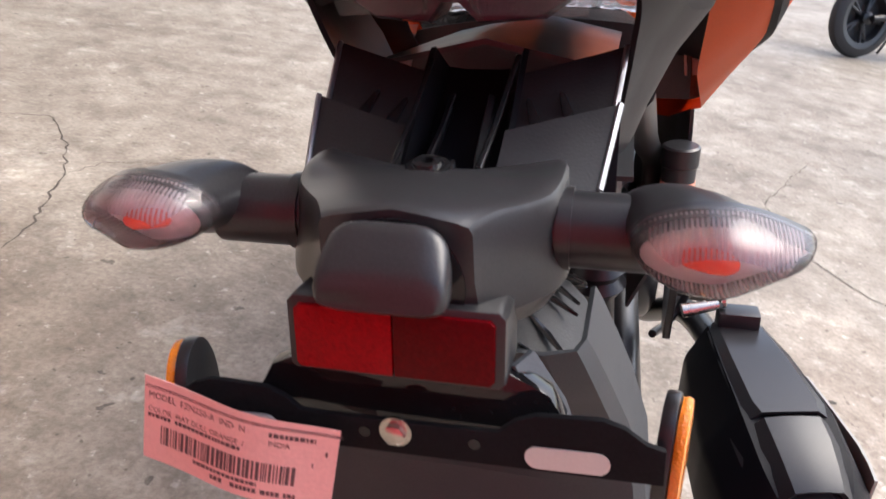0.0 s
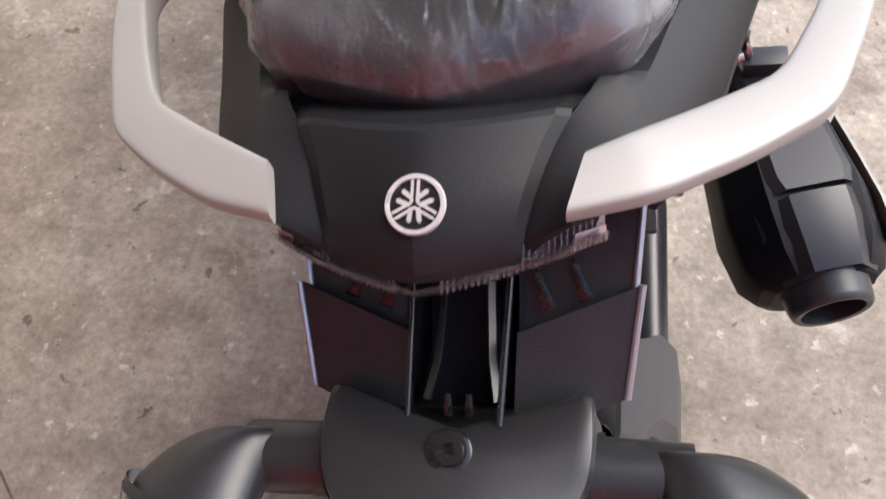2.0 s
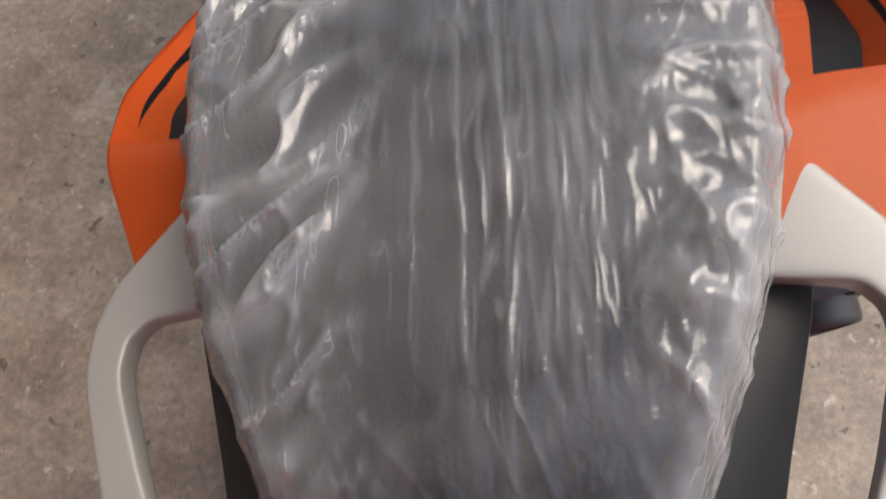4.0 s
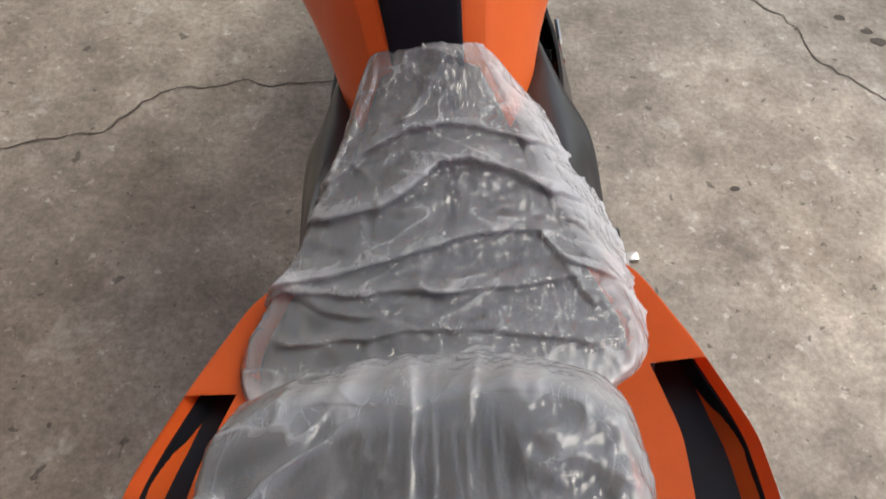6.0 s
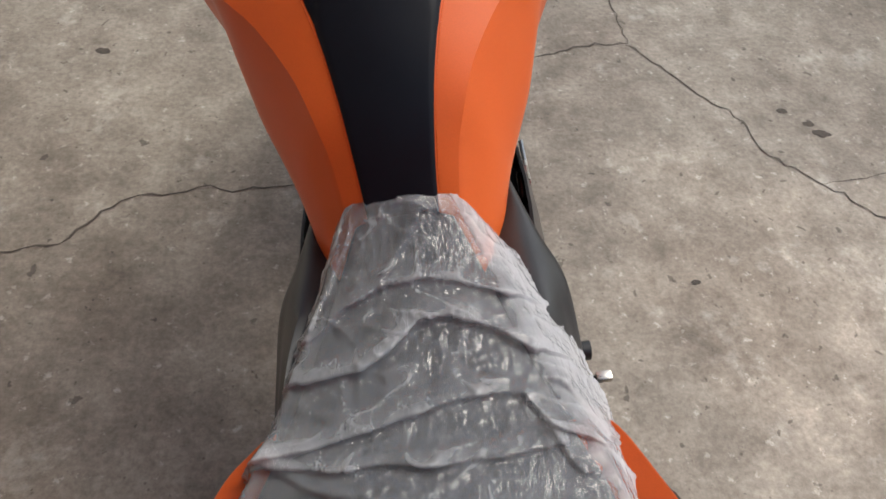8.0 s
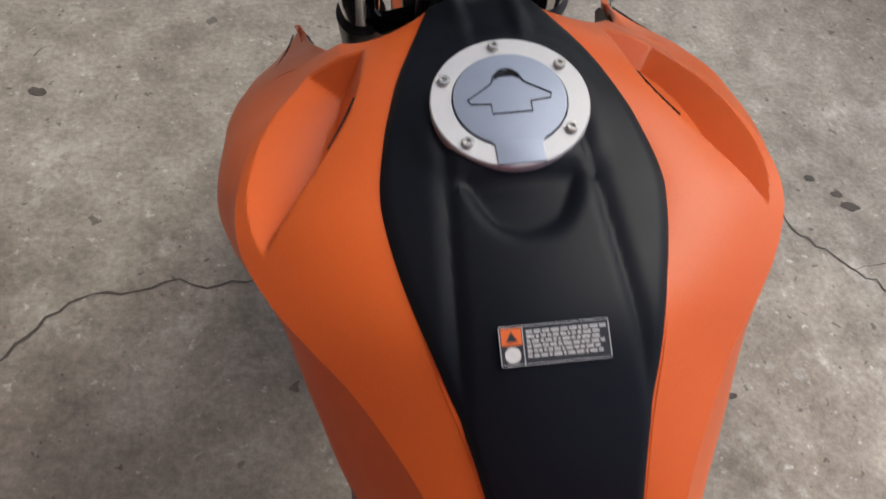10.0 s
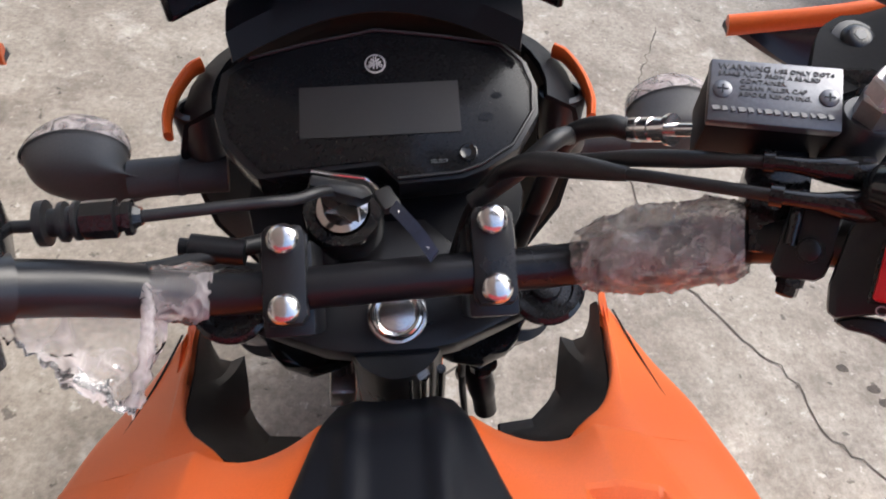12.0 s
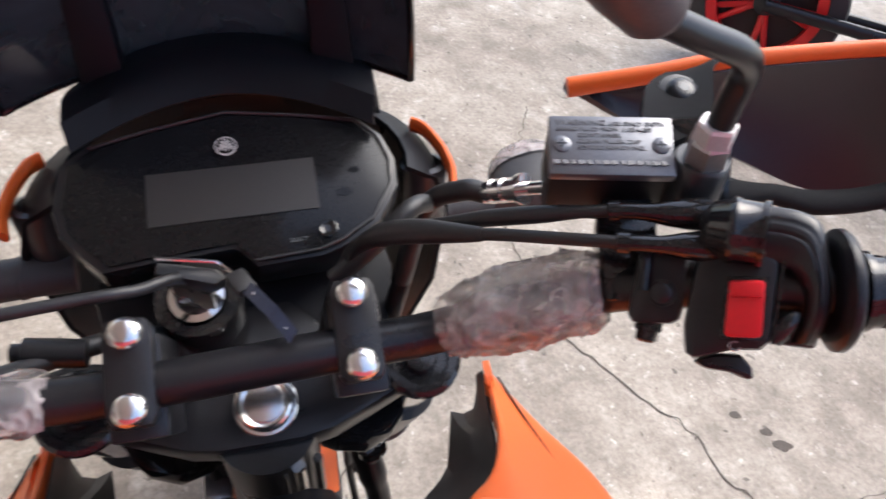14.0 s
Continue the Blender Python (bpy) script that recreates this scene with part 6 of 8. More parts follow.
part("panel_frame", tube([DSH @ Vector((x, v * 0.985, 0.0012)) for x, v in [out[-2], out[-1], *out[:10]]], 0.0011, 8), SATIN, dash, "fine raised edge of the panel")
part("display", slab([(-0.0500, -0.0010), (0.0490, -0.0015), (0.0495, 0.0335), (-0.0495, 0.0335)], 0.0008, 0, DSH @ pose(0, 0, 0.0014)), LCD, dash, "blank grey display")
DB = DSH @ pose(-0.0015, 0.0475, 0.0012)
dbadge = part("panel_badge", slab(ring_pts(0.0066, 30), 0.0006, 0, DB @ pose(0, 0, 0.0010)), BADGE, dash, "small round chrome badge")
part("badge_field", slab(ring_pts(0.0056, 30), 0.0004, 0, DB @ pose(0, 0, 0.0014)), GLOSS, dbadge)
badge_marks(DB, 0.0057, dbadge, 0.0024)
for px, pv, pw in ((-0.065, 0.0045, 0.0042), (-0.068, 0.0305, 0.0035), (0.065, 0.0076, 0.0042), (0.062, 0.0341, 0.0040), (0.073, 0.022, 0.003)):
    part("panel_symbol", slab([(px + a * 1.2, pv + b * 0.7) for a, b in ring_pts(pw, 12)], 0.0004, 0, DSH @ pose(0, 0, 0.0010)), DASHFACE, dash, "faint printed symbol")
# added dark slab that fills the shaded void below the panel
part("void_filler", slab([(-0.080, -0.055), (0.080, -0.055), (0.092, 0.0), (0.085, 0.04), (-0.085, 0.04), (-0.092, 0.0)], 0.012, 0.004, plane_at((0, 1.150, 0.950), (1, 0, 0), (0, 0.97, 0.24))), BLACK, dash, "dark slab added for the black void under the panel")
part("panel_button", lathe(DSH @ Vector((0.052, -0.0160, 0.0008)), DSH.col[2].to_3d(), [(0, 0.0058), (0.0012, 0.0058), (0.0016, 0.005), (0.001, 0.004), (0.001, 0.001)], 22), GLOSS, dash, "round black button")
part("panel_print", text_bm("SELECT", 0.0034, DSH @ pose(0.0285, -0.0215, 0.0009), 0.0001), GREY, dash)
# brow over the panel and screen mounts
rows = []
for k in range(25):
    a = -1 + k / 12
    x = 0.090 * a
    rows.append([(x, 1.2370 - 0.034 * abs(a) ** 1.8, 1.030 - 0.008 * abs(a) ** 2), (x * 1.02, 1.248 - 0.034 * abs(a) ** 1.8, 1.041 - 0.008 * abs(a) ** 2), (x * 1.04, 1.275 - 0.036 * abs(a) ** 1.8, 1.040 - 0.010 * abs(a) ** 2),
                 (x * 1.08, 1.315 - 0.045 * abs(a) ** 1.8, 1.030 - 0.014 * abs(a) ** 2), (x * 1.20, 1.34 - 0.06 * abs(a) ** 1.6, 0.95)])
brow = part("panel_brow", sheet(rows, 0.004), BLACK, bike, "black brow round the instrument panel", 50)
for sign in (1, -1):
    part("screen_mount", slab([(-0.014, -0.02), (0.014, -0.02), (0.011, 0.030), (0.006, 0.040), (-0.010, 0.040), (-0.014, 0.030)], 0.018, 0.004, plane_at((sign * 0.072, 1.262, 1.050), (1, 0, 0), (0, 0.35, 0.9))), BLACK, brow, "black screen mount")
# smoked wind screen
rows = []
for i in range(19):
    t = i / 18
    row = []
    for j in range(33):
        a = -1 + j / 16
        hw = 0.131 - 0.026 * t ** 1.3
        y = 1.298 - 0.040 * abs(a) ** 2.2 - 0.035 * t - 0.015 * t * t
        z = 1.015 + 0.242 * t + 0.010 * (1 - abs(a) ** 2) * (1 - t)
        row.append((hw * a - 0.006, y, z))
    rows.append(row)
screen = part("wind_screen", sheet(rows, 0.003), SMOKE, bike, "dark smoked wind screen", 60)
part("screen_edge", tube([(r[-1][0], r[-1][1], r[-1][2]) for r in rows], 0.0024, 8), GLOSS, screen, "rounded screen edge")
part("screen_edge", tube([(r[0][0], r[0][1], r[0][2]) for r in rows], 0.0024, 8), GLOSS, screen, "rounded screen edge")
part("screen_edge", tube(rows[0], 0.0024, 8), GLOSS, screen, "rounded screen edge")
# head lamp cowl with orange edges
rows = []
for k in range(21):
    a = radians(-100 + 200 * k / 20)
    rows.append([(0.142 * math.sin(a) * s, 1.225 + 0.11 * math.cos(a) * s2, z) for s, s2, z in ((0.80, 0.8, 0.975), (0.94, 0.95, 0.965), (1.0, 1.0, 0.940), (0.96, 1.0, 0.86), (0.75, 0.9, 0.78))])
cowl = part("headlamp_cowl", sheet(rows, 0.004), BLACK, bike, "black head lamp cowl", 50)
for sign in (1, -1):
    part("cowl_edge", tube(glide([(sign * 0.1440, 1.198, 0.966), (sign * 0.1455, 1.212, 0.970), (sign * 0.142, 1.230, 0.974), (sign * 0.134, 1.250, 0.976), (sign * 0.126, 1.258, 0.976)], 5), 0.0032, 10, None, 2.0), ORANGE, cowl, "orange edge of the cowl")
    part("cowl_pod", lathe((sign * 0.128, 1.222, 0.955), (0, 0.2, 1), [(-0.03, 0.014), (0.006, 0.0175), (0.012, 0.0165), (0.013, 0.012), (0.004, 0.010)], 22), SATIN, cowl, "black pod beside the panel")
    # front indicators
    back = 0.0 if sign > 0 else 0.017
    arm = part("front_indicator_arm", tube(glide([(sign * 0.115, 1.222 - back, 0.920), (sign * 0.150, 1.218 - back, 0.924), (sign * 0.182, 1.214 - back, 0.926)], 4), [0.0155] * 9, 18, None, 0.8), INDGREY, bike, "black rubber indicator arm", 60)
    part("arm_joint", tube([(sign * 0.145, 1.2185 - back, 0.9235), (sign * 0.1485, 1.2185 - back, 0.9235)], 0.0162, 18, None, 0.82), INDGREY, arm)
    rings = []
    for c, s in zip(glide([(0.176, 1.208, 0.925), (0.190, 1.207, 0.926), (0.212, 1.216, 0.928), (0.222, 1.236, 0.929), (0.224, 1.246, 0.929)], 4), glide([(0.010, 0.012, 0), (0.020, 0.017, 0), (0.031, 0.021, 0), (0.036, 0.0225, 0), (0.0365, 0.0225, 0)], 4)):
        rings.append([(sign * (c[0] + s[0] * math.cos(a)), c[1] - back - 0.2 * s[0] * max(0, math.cos(a)), c[2] + s[1] * math.sin(a)) for a in (2 * math.pi * k / 26 for k in range(26))])
    fi = part("front_indicator", skin(rings, True, True), INDGREY, bike, "dark grey front indicator wrapped in clear film", 60)
    lr = []
    for k in range(7):
        r = math.cos(k / 6 * math.pi / 2) ** 0.7
        lr.append([(sign * (0.224 + 0.0385 * r * math.cos(a)), 1.240 - back + 0.028 * math.sin(k / 6 * math.pi / 2) - 0.2 * 0.0365 * max(0, math.cos(a)) * r, 0.929 + 0.0245 * r * math.sin(a)) for a in (2 * math.pi * q / 28 for q in range(28))])
    part("front_lens", skin(lr, True), WRAP, fi, "clear lens under crinkled film", 60)
# front mudguard, wheel
FW = Vector((0, 1.40, 0.30))
wheel = part("front_wheel", lathe(FW - Vector((0.05, 0, 0)), (1, 0, 0), [(0.0, 0.235), (0.004, 0.262), (0.018, 0.288), (0.035, 0.297), (0.05, 0.299), (0.065, 0.297), (0.082, 0.288), (0.096, 0.262), (0.1, 0.235), (0.08, 0.215), (0.02, 0.215)], 72), TYRE, bike, "black front tyre on a dark alloy wheel", 40)
part("front_rim", lathe(FW - Vector((0.04, 0, 0)), (1, 0, 0), [(0, 0.222), (0.006, 0.225), (0.074, 0.225), (0.08, 0.222), (0.074, 0.200), (0.006, 0.200)], 64), SATIN, wheel, "black wheel rim")
for k in range(5):
    a = 2 * math.pi * k / 5
    part("front_spoke", tube([FW + Vector((0, 0.03 * math.cos(a), 0.03 * math.sin(a))), FW + Vector((0, 0.205 * math.cos(a), 0.205 * math.sin(a)))], [0.016, 0.012], 10), SATIN, wheel)
part("front_hub", lathe(FW - Vector((0.06, 0, 0)), (1, 0, 0), [(0, 0.02), (0.01, 0.04), (0.11, 0.04), (0.12, 0.02)], 24), SATIN, wheel)
part("brake_disc", lathe(FW + Vector((-0.062, 0, 0)), (1, 0, 0), [(0, 0.14), (0.005, 0.14), (0.005, 0.09), (0, 0.09)], 48), ZINC, wheel)
rows = []
for k in range(25):
    a = radians(48 + 98 * k / 24)
    c = FW + Vector((0, -0.335 * math.cos(a), 0.335 * math.sin(a)))
    n_ = Vector((0, -math.cos(a), math.sin(a)))
    w = 0.046 + 0.008 * math.sin(math.pi * k / 24)
    rows.append([c + Vector((x * w, 0, 0)) - n_ * 0.030 * abs(x) ** 2.2 for x in (-1, -0.8, -0.5, -0.2, 0, 0.2, 0.5, 0.8, 1)])
part("front_mudguard", sheet(rows, 0.003), ORANGE, bike, "matt orange front mudguard", 50)
mount = part("loom_bracket", block((-0.043, 1.088, 0.800), (0.020, 0.026, 0.040), 0.003, pose(0, 0, 0, 10, 6, 0)), DULL, bike, "small dull metal bracket beside the head tube")
part("bracket_bolt", lathe((-0.042, 1.100, 0.826), (0, 0.1, 1), [(0, 0.006), (0.012, 0.006), (0.014, 0.0045), (0.020, 0.0042), (0.021, 0.003)], 8), STEEL, mount)
guide = part("hose_guide", tube(glide([(0.058, 1.135, 0.790), (0.064, 1.118, 0.768), (0.070, 1.104, 0.742), (0.074, 1.096, 0.715)], 4), [0.009] * 4 + [0.012] * 5 + [0.010] * 4, 14), CAST, bike, "black hose guide beside the forks", 60)
for dx, dy, dz, r_ in ((0.004, -0.006, 0.016, 0.008), (0.012, 0.006, 0.0, 0.007), (-0.006, 0.004, -0.012, 0.009)):
    part("guide_boss", lathe((0.064 + dx, 1.112 + dy, 0.760 + dz), (0.3, -0.6, 0.74), [(-0.006, r_ * 0.8), (-0.005, r_), (0.004, r_), (0.006, r_ * 0.6)], 12), GLOSS, guide, "dark round boss")

# ---- controls on the bar: switches, levers, reservoir, mirrors, guards
def along_bar(x):
    ys = [(p[0], p[1]) for p in BAR]
    zs = [(p[0], p[2]) for p in BAR]
    return Vector((x, along(ys, x), along(zs, x)))


for sign in (1, -1):
    g0, g1 = along_bar(sign * 0.2755), along_bar(sign * 0.385)
    d = (g1 - g0)
    grip = part("hand_grip", lathe(g0, d, [(0, 0.0120), (0.002, 0.0146), (0.010, 0.0146), (0.012, 0.0142), (0.06, 0.0146), (0.105, 0.0150), (0.113, 0.0146), (0.114, 0.012)], 32), GRIP, bike, "smooth black rubber hand grip", 40)
    part("grip_flange", lathe(along_bar(sign * 0.2500), d, [(-0.002, 0.018), (-0.001, 0.0240), (0.0005, 0.0262), (0.003, 0.0264), (0.0048, 0.0248), (0.006, 0.018)], 44), GRIP, grip, "round glossy grip flange", 50)
    part("grip_collar", lathe(along_bar(sign * 0.2585), d, [(0, 0.0175), (0.003, 0.0172), (0.0035, 0.0155), (0.008, 0.0155)], 40), GLOSS, grip, "glossy step of the grip")
    q0 = along_bar(sign * 0.2640)
    e0, e1, e2 = frame_axes(d)
    part("knurled_ring", skin([[q0 + d.normalized() * (0.0013 * k) + (e1 * math.cos(a) + e2 * math.sin(a)) * (0.0152 - (0.0005 if (n_ + k) % 2 else 0.0)) for n_, a in ((n_, 2 * math.pi * n_ / 96) for n_ in range(96))] for k in range(10)], True), GRIP, grip, "knurled ring of the grip", 10)

# right switch housing
RC = plane_at((0.25, 0.9895, 1.087), (0.7914, -0.5678, 0.2264), (0.2898, 0.6746, 0.6789))
sw = part("switch_housing", slab([(-0.0535, -0.004), (-0.0500, 0.004), (-0.0230, 0.006), (-0.0205, 0.002), (-0.0190, -0.030), (-0.0225, -0.0345), (-0.0330, -0.0365), (-0.0480, -0.0435), (-0.0520, -0.0425), (-0.0545, -0.030)], 0.042, 0.004, RC @ pose(0, 0, 0.017)), CAST, bike, "black switch housing with a red stop switch", 40)
part("housing_seam", slab([(-0.0200, 0.004), (-0.0188, 0.004), (-0.0178, -0.031), (-0.0190, -0.031)], 0.030, 0, RC @ pose(0, 0, 0.0165)), GLOSS, sw, "joint between the housing halves")
red = part("stop_switch", slab([(-0.0388, -0.0085), (-0.0375, -0.0072), (-0.0262, -0.0054), (-0.0250, -0.0066), (-0.0230, -0.0278), (-0.0243, -0.0292), (-0.0362, -0.0311), (-0.0374, -0.0298)], 0.009, 0.0014, RC @ pose(0, 0, 0.0235)), RED, sw, "bright red engine stop switch")
part("switch_ridge", slab([(-0.0380, -0.0080), (-0.0258, -0.0060), (-0.0250, -0.0125), (-0.0374, -0.0145)], 0.004, 0.0012, RC @ pose(0, 0, 0.0252)), RED, red, "raised end of the switch")
part("switch_well", slab([(-0.0405, -0.0060), (-0.0238, -0.0034), (-0.0216, -0.0304), (-0.0388, -0.0330)], 0.002, 0.0005, RC @ pose(0, 0, 0.0176)), GLOSS, sw, "dark well of the switch")
part("switch_mark", tube([RC @ Vector((-0.0325 + 0.0021 * math.cos(a), -0.0345 + 0.0019 * math.sin(a), 0.0176)) for a in (radians(60 + 300 * k / 14) for k in range(15))], 0.0004, 6), DIMPRINT, sw, "small round arrow mark")
part("start_button", slab([(-0.0490, -0.0455), (-0.0400, -0.0405), (-0.0290, -0.0385), (-0.0240, -0.0430), (-0.0225, -0.0470), (-0.0250, -0.0490), (-0.0330, -0.0470), (-0.0420, -0.0475)], 0.012, 0.003, RC @ pose(0, 0, 0.004, 0, 6, 0)), CAST, sw, "dark starter rocker", 50)
# throttle elbow: a ribbed shell that bends from the cable drum down beside the grip flange
outer_e = glide([(-0.0300, 0.0262, 0), (-0.0165, 0.0256, 0), (-0.0078, 0.0212, 0), (-0.0030, 0.0085, 0), (0.0005, -0.0066, 0), (0.0005, -0.0190, 0), (-0.0020, -0.0290, 0)], 5)
inner_e = glide([(-0.0265, 0.0020, 0), (-0.0200, 0.0018, 0), (-0.0150, -0.0005, 0), (-0.0100, -0.0070, 0), (-0.0085, -0.0140, 0), (-0.0090, -0.0215, 0), (-0.0110, -0.0290, 0)], 5)
rows = []
for i, (a, b) in enumerate(zip(outer_e, inner_e)):
    row = [(a[0], a[1], -0.014)]
    for k in range(25):
        q = k / 24
        dip = 0.0006 * sum(math.exp(-((q - g) / 0.022) ** 2) for g in (0.24, 0.46))
        sink = 0.010 * max(0, (i - 18) / 12) ** 2
        row.append((a[0] + (b[0] - a[0]) * q, a[1] + (b[1] - a[1]) * q, 0.0085 + 0.0105 * math.sin(math.pi * (0.06 + 0.88 * q)) ** 0.42 - dip - sink))
    row.append((b[0], b[1], -0.004))
    rows.append([RC @ Vector(v) for v in row])
part("throttle_elbow", skin(rows, caps=True), CAST, sw, "curved ribbed throttle elbow", 50)
part("throttle_shell", slab([(-0.0200, 0.004), (-0.002, 0.004), (0.001, -0.010), (-0.001, -0.0305), (-0.0185, -0.0315)], 0.026, 0.003, RC @ pose(0, 0, 0.004)), CAST, sw, "lower half of the throttle body", 50)
part("throttle_stop", tube(glide([RC @ Vector((-0.0185, -0.0285, 0.010)), RC @ Vector((-0.0145, -0.0225, 0.012)), RC @ Vector((-0.0110, -0.0170, 0.011))], 4), [0.0046, 0.0046, 0.0045, 0.0042, 0.0040, 0.0038, 0.0036, 0.0034, 0.0030], 14), GLOSS, sw, "rounded cable stop in the elbow", 60)
part("cable_guide_body", lathe(RC @ Vector((-0.0420, 0.0135, 0.0200)), RC.col[0].to_3d(), [(-0.012, 0.0060), (-0.008, 0.0108), (-0.001, 0.0132), (0.0, 0.0144), (0.002, 0.0146), (0.003, 0.0138), (0.0115, 0.0134), (0.0120, 0.0146), (0.0140, 0.0146), (0.0145, 0.0120)], 40), GLOSS, sw, "glossy cable guide drum", 60)
# perch, clamp and bolts by the wrap
pc = along_bar(0.182)
perch = part("lever_perch", slab([(-0.012, -0.020), (0.012, -0.020), (0.014, 0.018), (0.010, 0.040), (-0.010, 0.040), (-0.014, 0.018)], 0.026, 0.003, plane_at(pc + Vector((0, 0.008, 0.012)), (0.95, -0.28, 0.1), (0.2, 0.85, 0.45))), GLOSS, bike, "black lever perch")
part("perch_clamp", slab([(-0.0785, 0.002), (-0.0580, 0.004), (-0.0560, -0.018), (-0.0575, -0.0285), (-0.0600, -0.031), (-0.0765, -0.034), (-0.0795, -0.030), (-0.0790, -0.010)], 0.024, 0.003, RC @ pose(0, 0, 0.010)), CAST, perch, "black clamp half", 40)
part("perch_bolt", lathe(RC @ Vector((-0.0655, -0.0180, 0.0095)), RC.col[2].to_3d(), [(0, 0.0062), (0.0015, 0.0060), (0.0016, 0.0048), (0.0055, 0.0046), (0.0062, 0.0035)], 12), STEEL, perch, "hexagon clamp bolt")
part("perch_nut", lathe(RC @ Vector((-0.0700, -0.0320, 0.001)), -RC.col[1].to_3d(), [(0, 0.0062), (0.004, 0.0062), (0.0045, 0.0050), (0.0085, 0.0048), (0.0095, 0.0036)], 6), GLOSS, perch, "small nut under the clamp")
part("perch_strut", tube(glide([RC @ Vector((-0.0760, 0.006, 0.010)), RC @ Vector((-0.0750, -0.004, 0.0125)), RC @ Vector((-0.0740, -0.018, 0.0120))], 4), 0.0030, 12), GLOSS, perch, "round strut of the perch", 60)
# brake reservoir
RV = plane_at((0.1772, 1.0685, 1.1050), (0.949, -0.270, 0.075), (0.248, 0.90, 0.33)) @ Matrix.Diagonal((0.90, 0.78, 1.0, 1.0))
res = part("brake_reservoir", slab([(-0.031, -0.0195), (0.031, -0.0195), (0.031, 0.0195), (-0.031, 0.0195)], 0.044, 0.003, RV @ pose(0, 0, -0.004)), BLACK, bike, "glossy black brake fluid reservoir")
capm = mat("dark_cast_cap", (0.15, 0.155, 0.17), 0.33, 0.6, 0.1, 30, 0.01, 500)
rc = part("reservoir_cap", slab([(-0.0315, -0.020), (0.0315, -0.020), (0.0315, 0.020), (-0.0315, 0.020)], 0.006, 0.0016, RV), capm, res, "dark grey cast reservoir cap")
for x in (-0.0250, 0.0250):
    cs = part("cap_screw", lathe(RV @ Vector((x, 0.000, -0.0002)), RV.col[2].to_3d(), [(0, 0.0042), (0.0008, 0.0042), (0.0012, 0.0036), (0.0012, 0.001)], 20), capm, rc, "cross-head screw")
    part("screw_cross", slab([(-0.0026, -0.0005), (-0.0005, -0.0005), (-0.0005, -0.0026), (0.0005, -0.0026), (0.0005, -0.0005), (0.0026, -0.0005), (0.0026, 0.0005), (0.0005, 0.0005), (0.0005, 0.0026), (-0.0005, 0.0026), (-0.0005, 0.0005), (-0.0026, 0.0005)], 0.0003, 0,
                             RV @ pose(x, 0.000, 0.0012)), GLOSS, cs)
CAPTXT = mat("raised_cap_letters", (0.10, 0.10, 0.105), 0.45, 0.4, 0.1, 60)
for words, size, x, y in (("WARNING", 0.0052, -0.0278, 0.0132), ("USE ONLY DOT4", 0.0037, -0.0010, 0.0132), ("BRAKE FLUID FROM A SEALED", 0.0036, -0.0278, 0.0092), ("CONTAINER.", 0.0038, -0.0172, 0.0050),
                          ("CLEAN FILLER CAP", 0.0038, -0.0172, 0.0008), ("BEFORE REMOVING.", 0.0038, -0.0172, -0.0034)):
    part("cap_lettering", text_bm(words, size, RV @ pose(x, y, 0.0002), 0.0003), CAPTXT, rc)
for k in range(14):
    part("cap_bar", block(RV @ Vector((-0.0275 + 0.0041 * k, -0.0120, 0.0002)), (0.0032 - 0.0008 * (k % 3), 0.0028, 0.0006)), CAPTXT, rc)
# banjo fitting and hose
part("hose_fitting", lathe((0.160, 1.090, 1.062), (-0.031, 0.035, -0.033), [(0, 0.0036), (0.014, 0.0036), (0.0142, 0.0085), (0.0165, 0.0085), (0.0170, 0.0064), (0.024, 0.0068), (0.0245, 0.0058), (0.0262, 0.0058), (0.0268, 0.0068), (0.0325, 0.0068), (0.033, 0.0058), (0.0346, 0.0058), (0.035, 0.0068), (0.041, 0.0066), (0.043, 0.006)], 24), BOLT, res, "bright crimped hose fitting")
part("brake_hose", tube(glide([(0.1370, 1.115, 1.038), (0.126, 1.121, 1.036), (0.108, 1.131, 1.016), (0.092, 1.118, 0.97), (0.085, 1.13, 0.90)], 5), 0.0062, 14), RUBBER, bike, "black brake hose")
# throttle cables with boots
cable_runs = ([(0.214, 1.029, 1.093), (0.194, 1.035, 1.091), (0.175, 1.043, 1.088), (0.147, 1.057, 1.077), (0.11, 1.080, 1.055), (0.07, 1.105, 1.025), (0.05, 1.11, 0.98), (0.03, 1.09, 0.90)],
              [(0.214, 1.013, 1.089), (0.194, 1.018, 1.088), (0.174, 1.026, 1.085), (0.144, 1.045, 1.074), (0.119, 1.063, 1.062), (0.076, 1.095, 1.036), (0.055, 1.102, 1.0), (0.03, 1.09, 0.90)])
for pts, sleeve, rs in ((cable_runs[0], (14, 27), 0.0044), (cable_runs[1], (24, 34), 0.0066)):
    q = glide(pts, 6)
    cb = part("throttle_cable", tube(q, 0.0031, 12), RUBBER, bike, "thin black throttle cable", 60)
    n_ = sleeve[1] - sleeve[0]
    part("cable_boot", tube(q[sleeve[0]:sleeve[1]], [rs * (0.55 + 0.45 * min(1, 3 * min(k, n_ - 1 - k) / n_)) for k in range(n_)], 14), RUBBER, cb, "black rubber cable boot", 60)
    part("cable_ferrule", tube(q[1:13], [0.0078, 0.0076, 0.0073, 0.0068, 0.0062, 0.0058, 0.0050, 0.0044, 0.0040, 0.0038, 0.0037, 0.0036], 18), GLOSS, cb, "tapered glossy cable ferrule", 60)
    part("ferrule_ring", tube(q[12:14], 0.0050, 18), GLOSS, cb, "ring at the ferrule's mouth", 40)
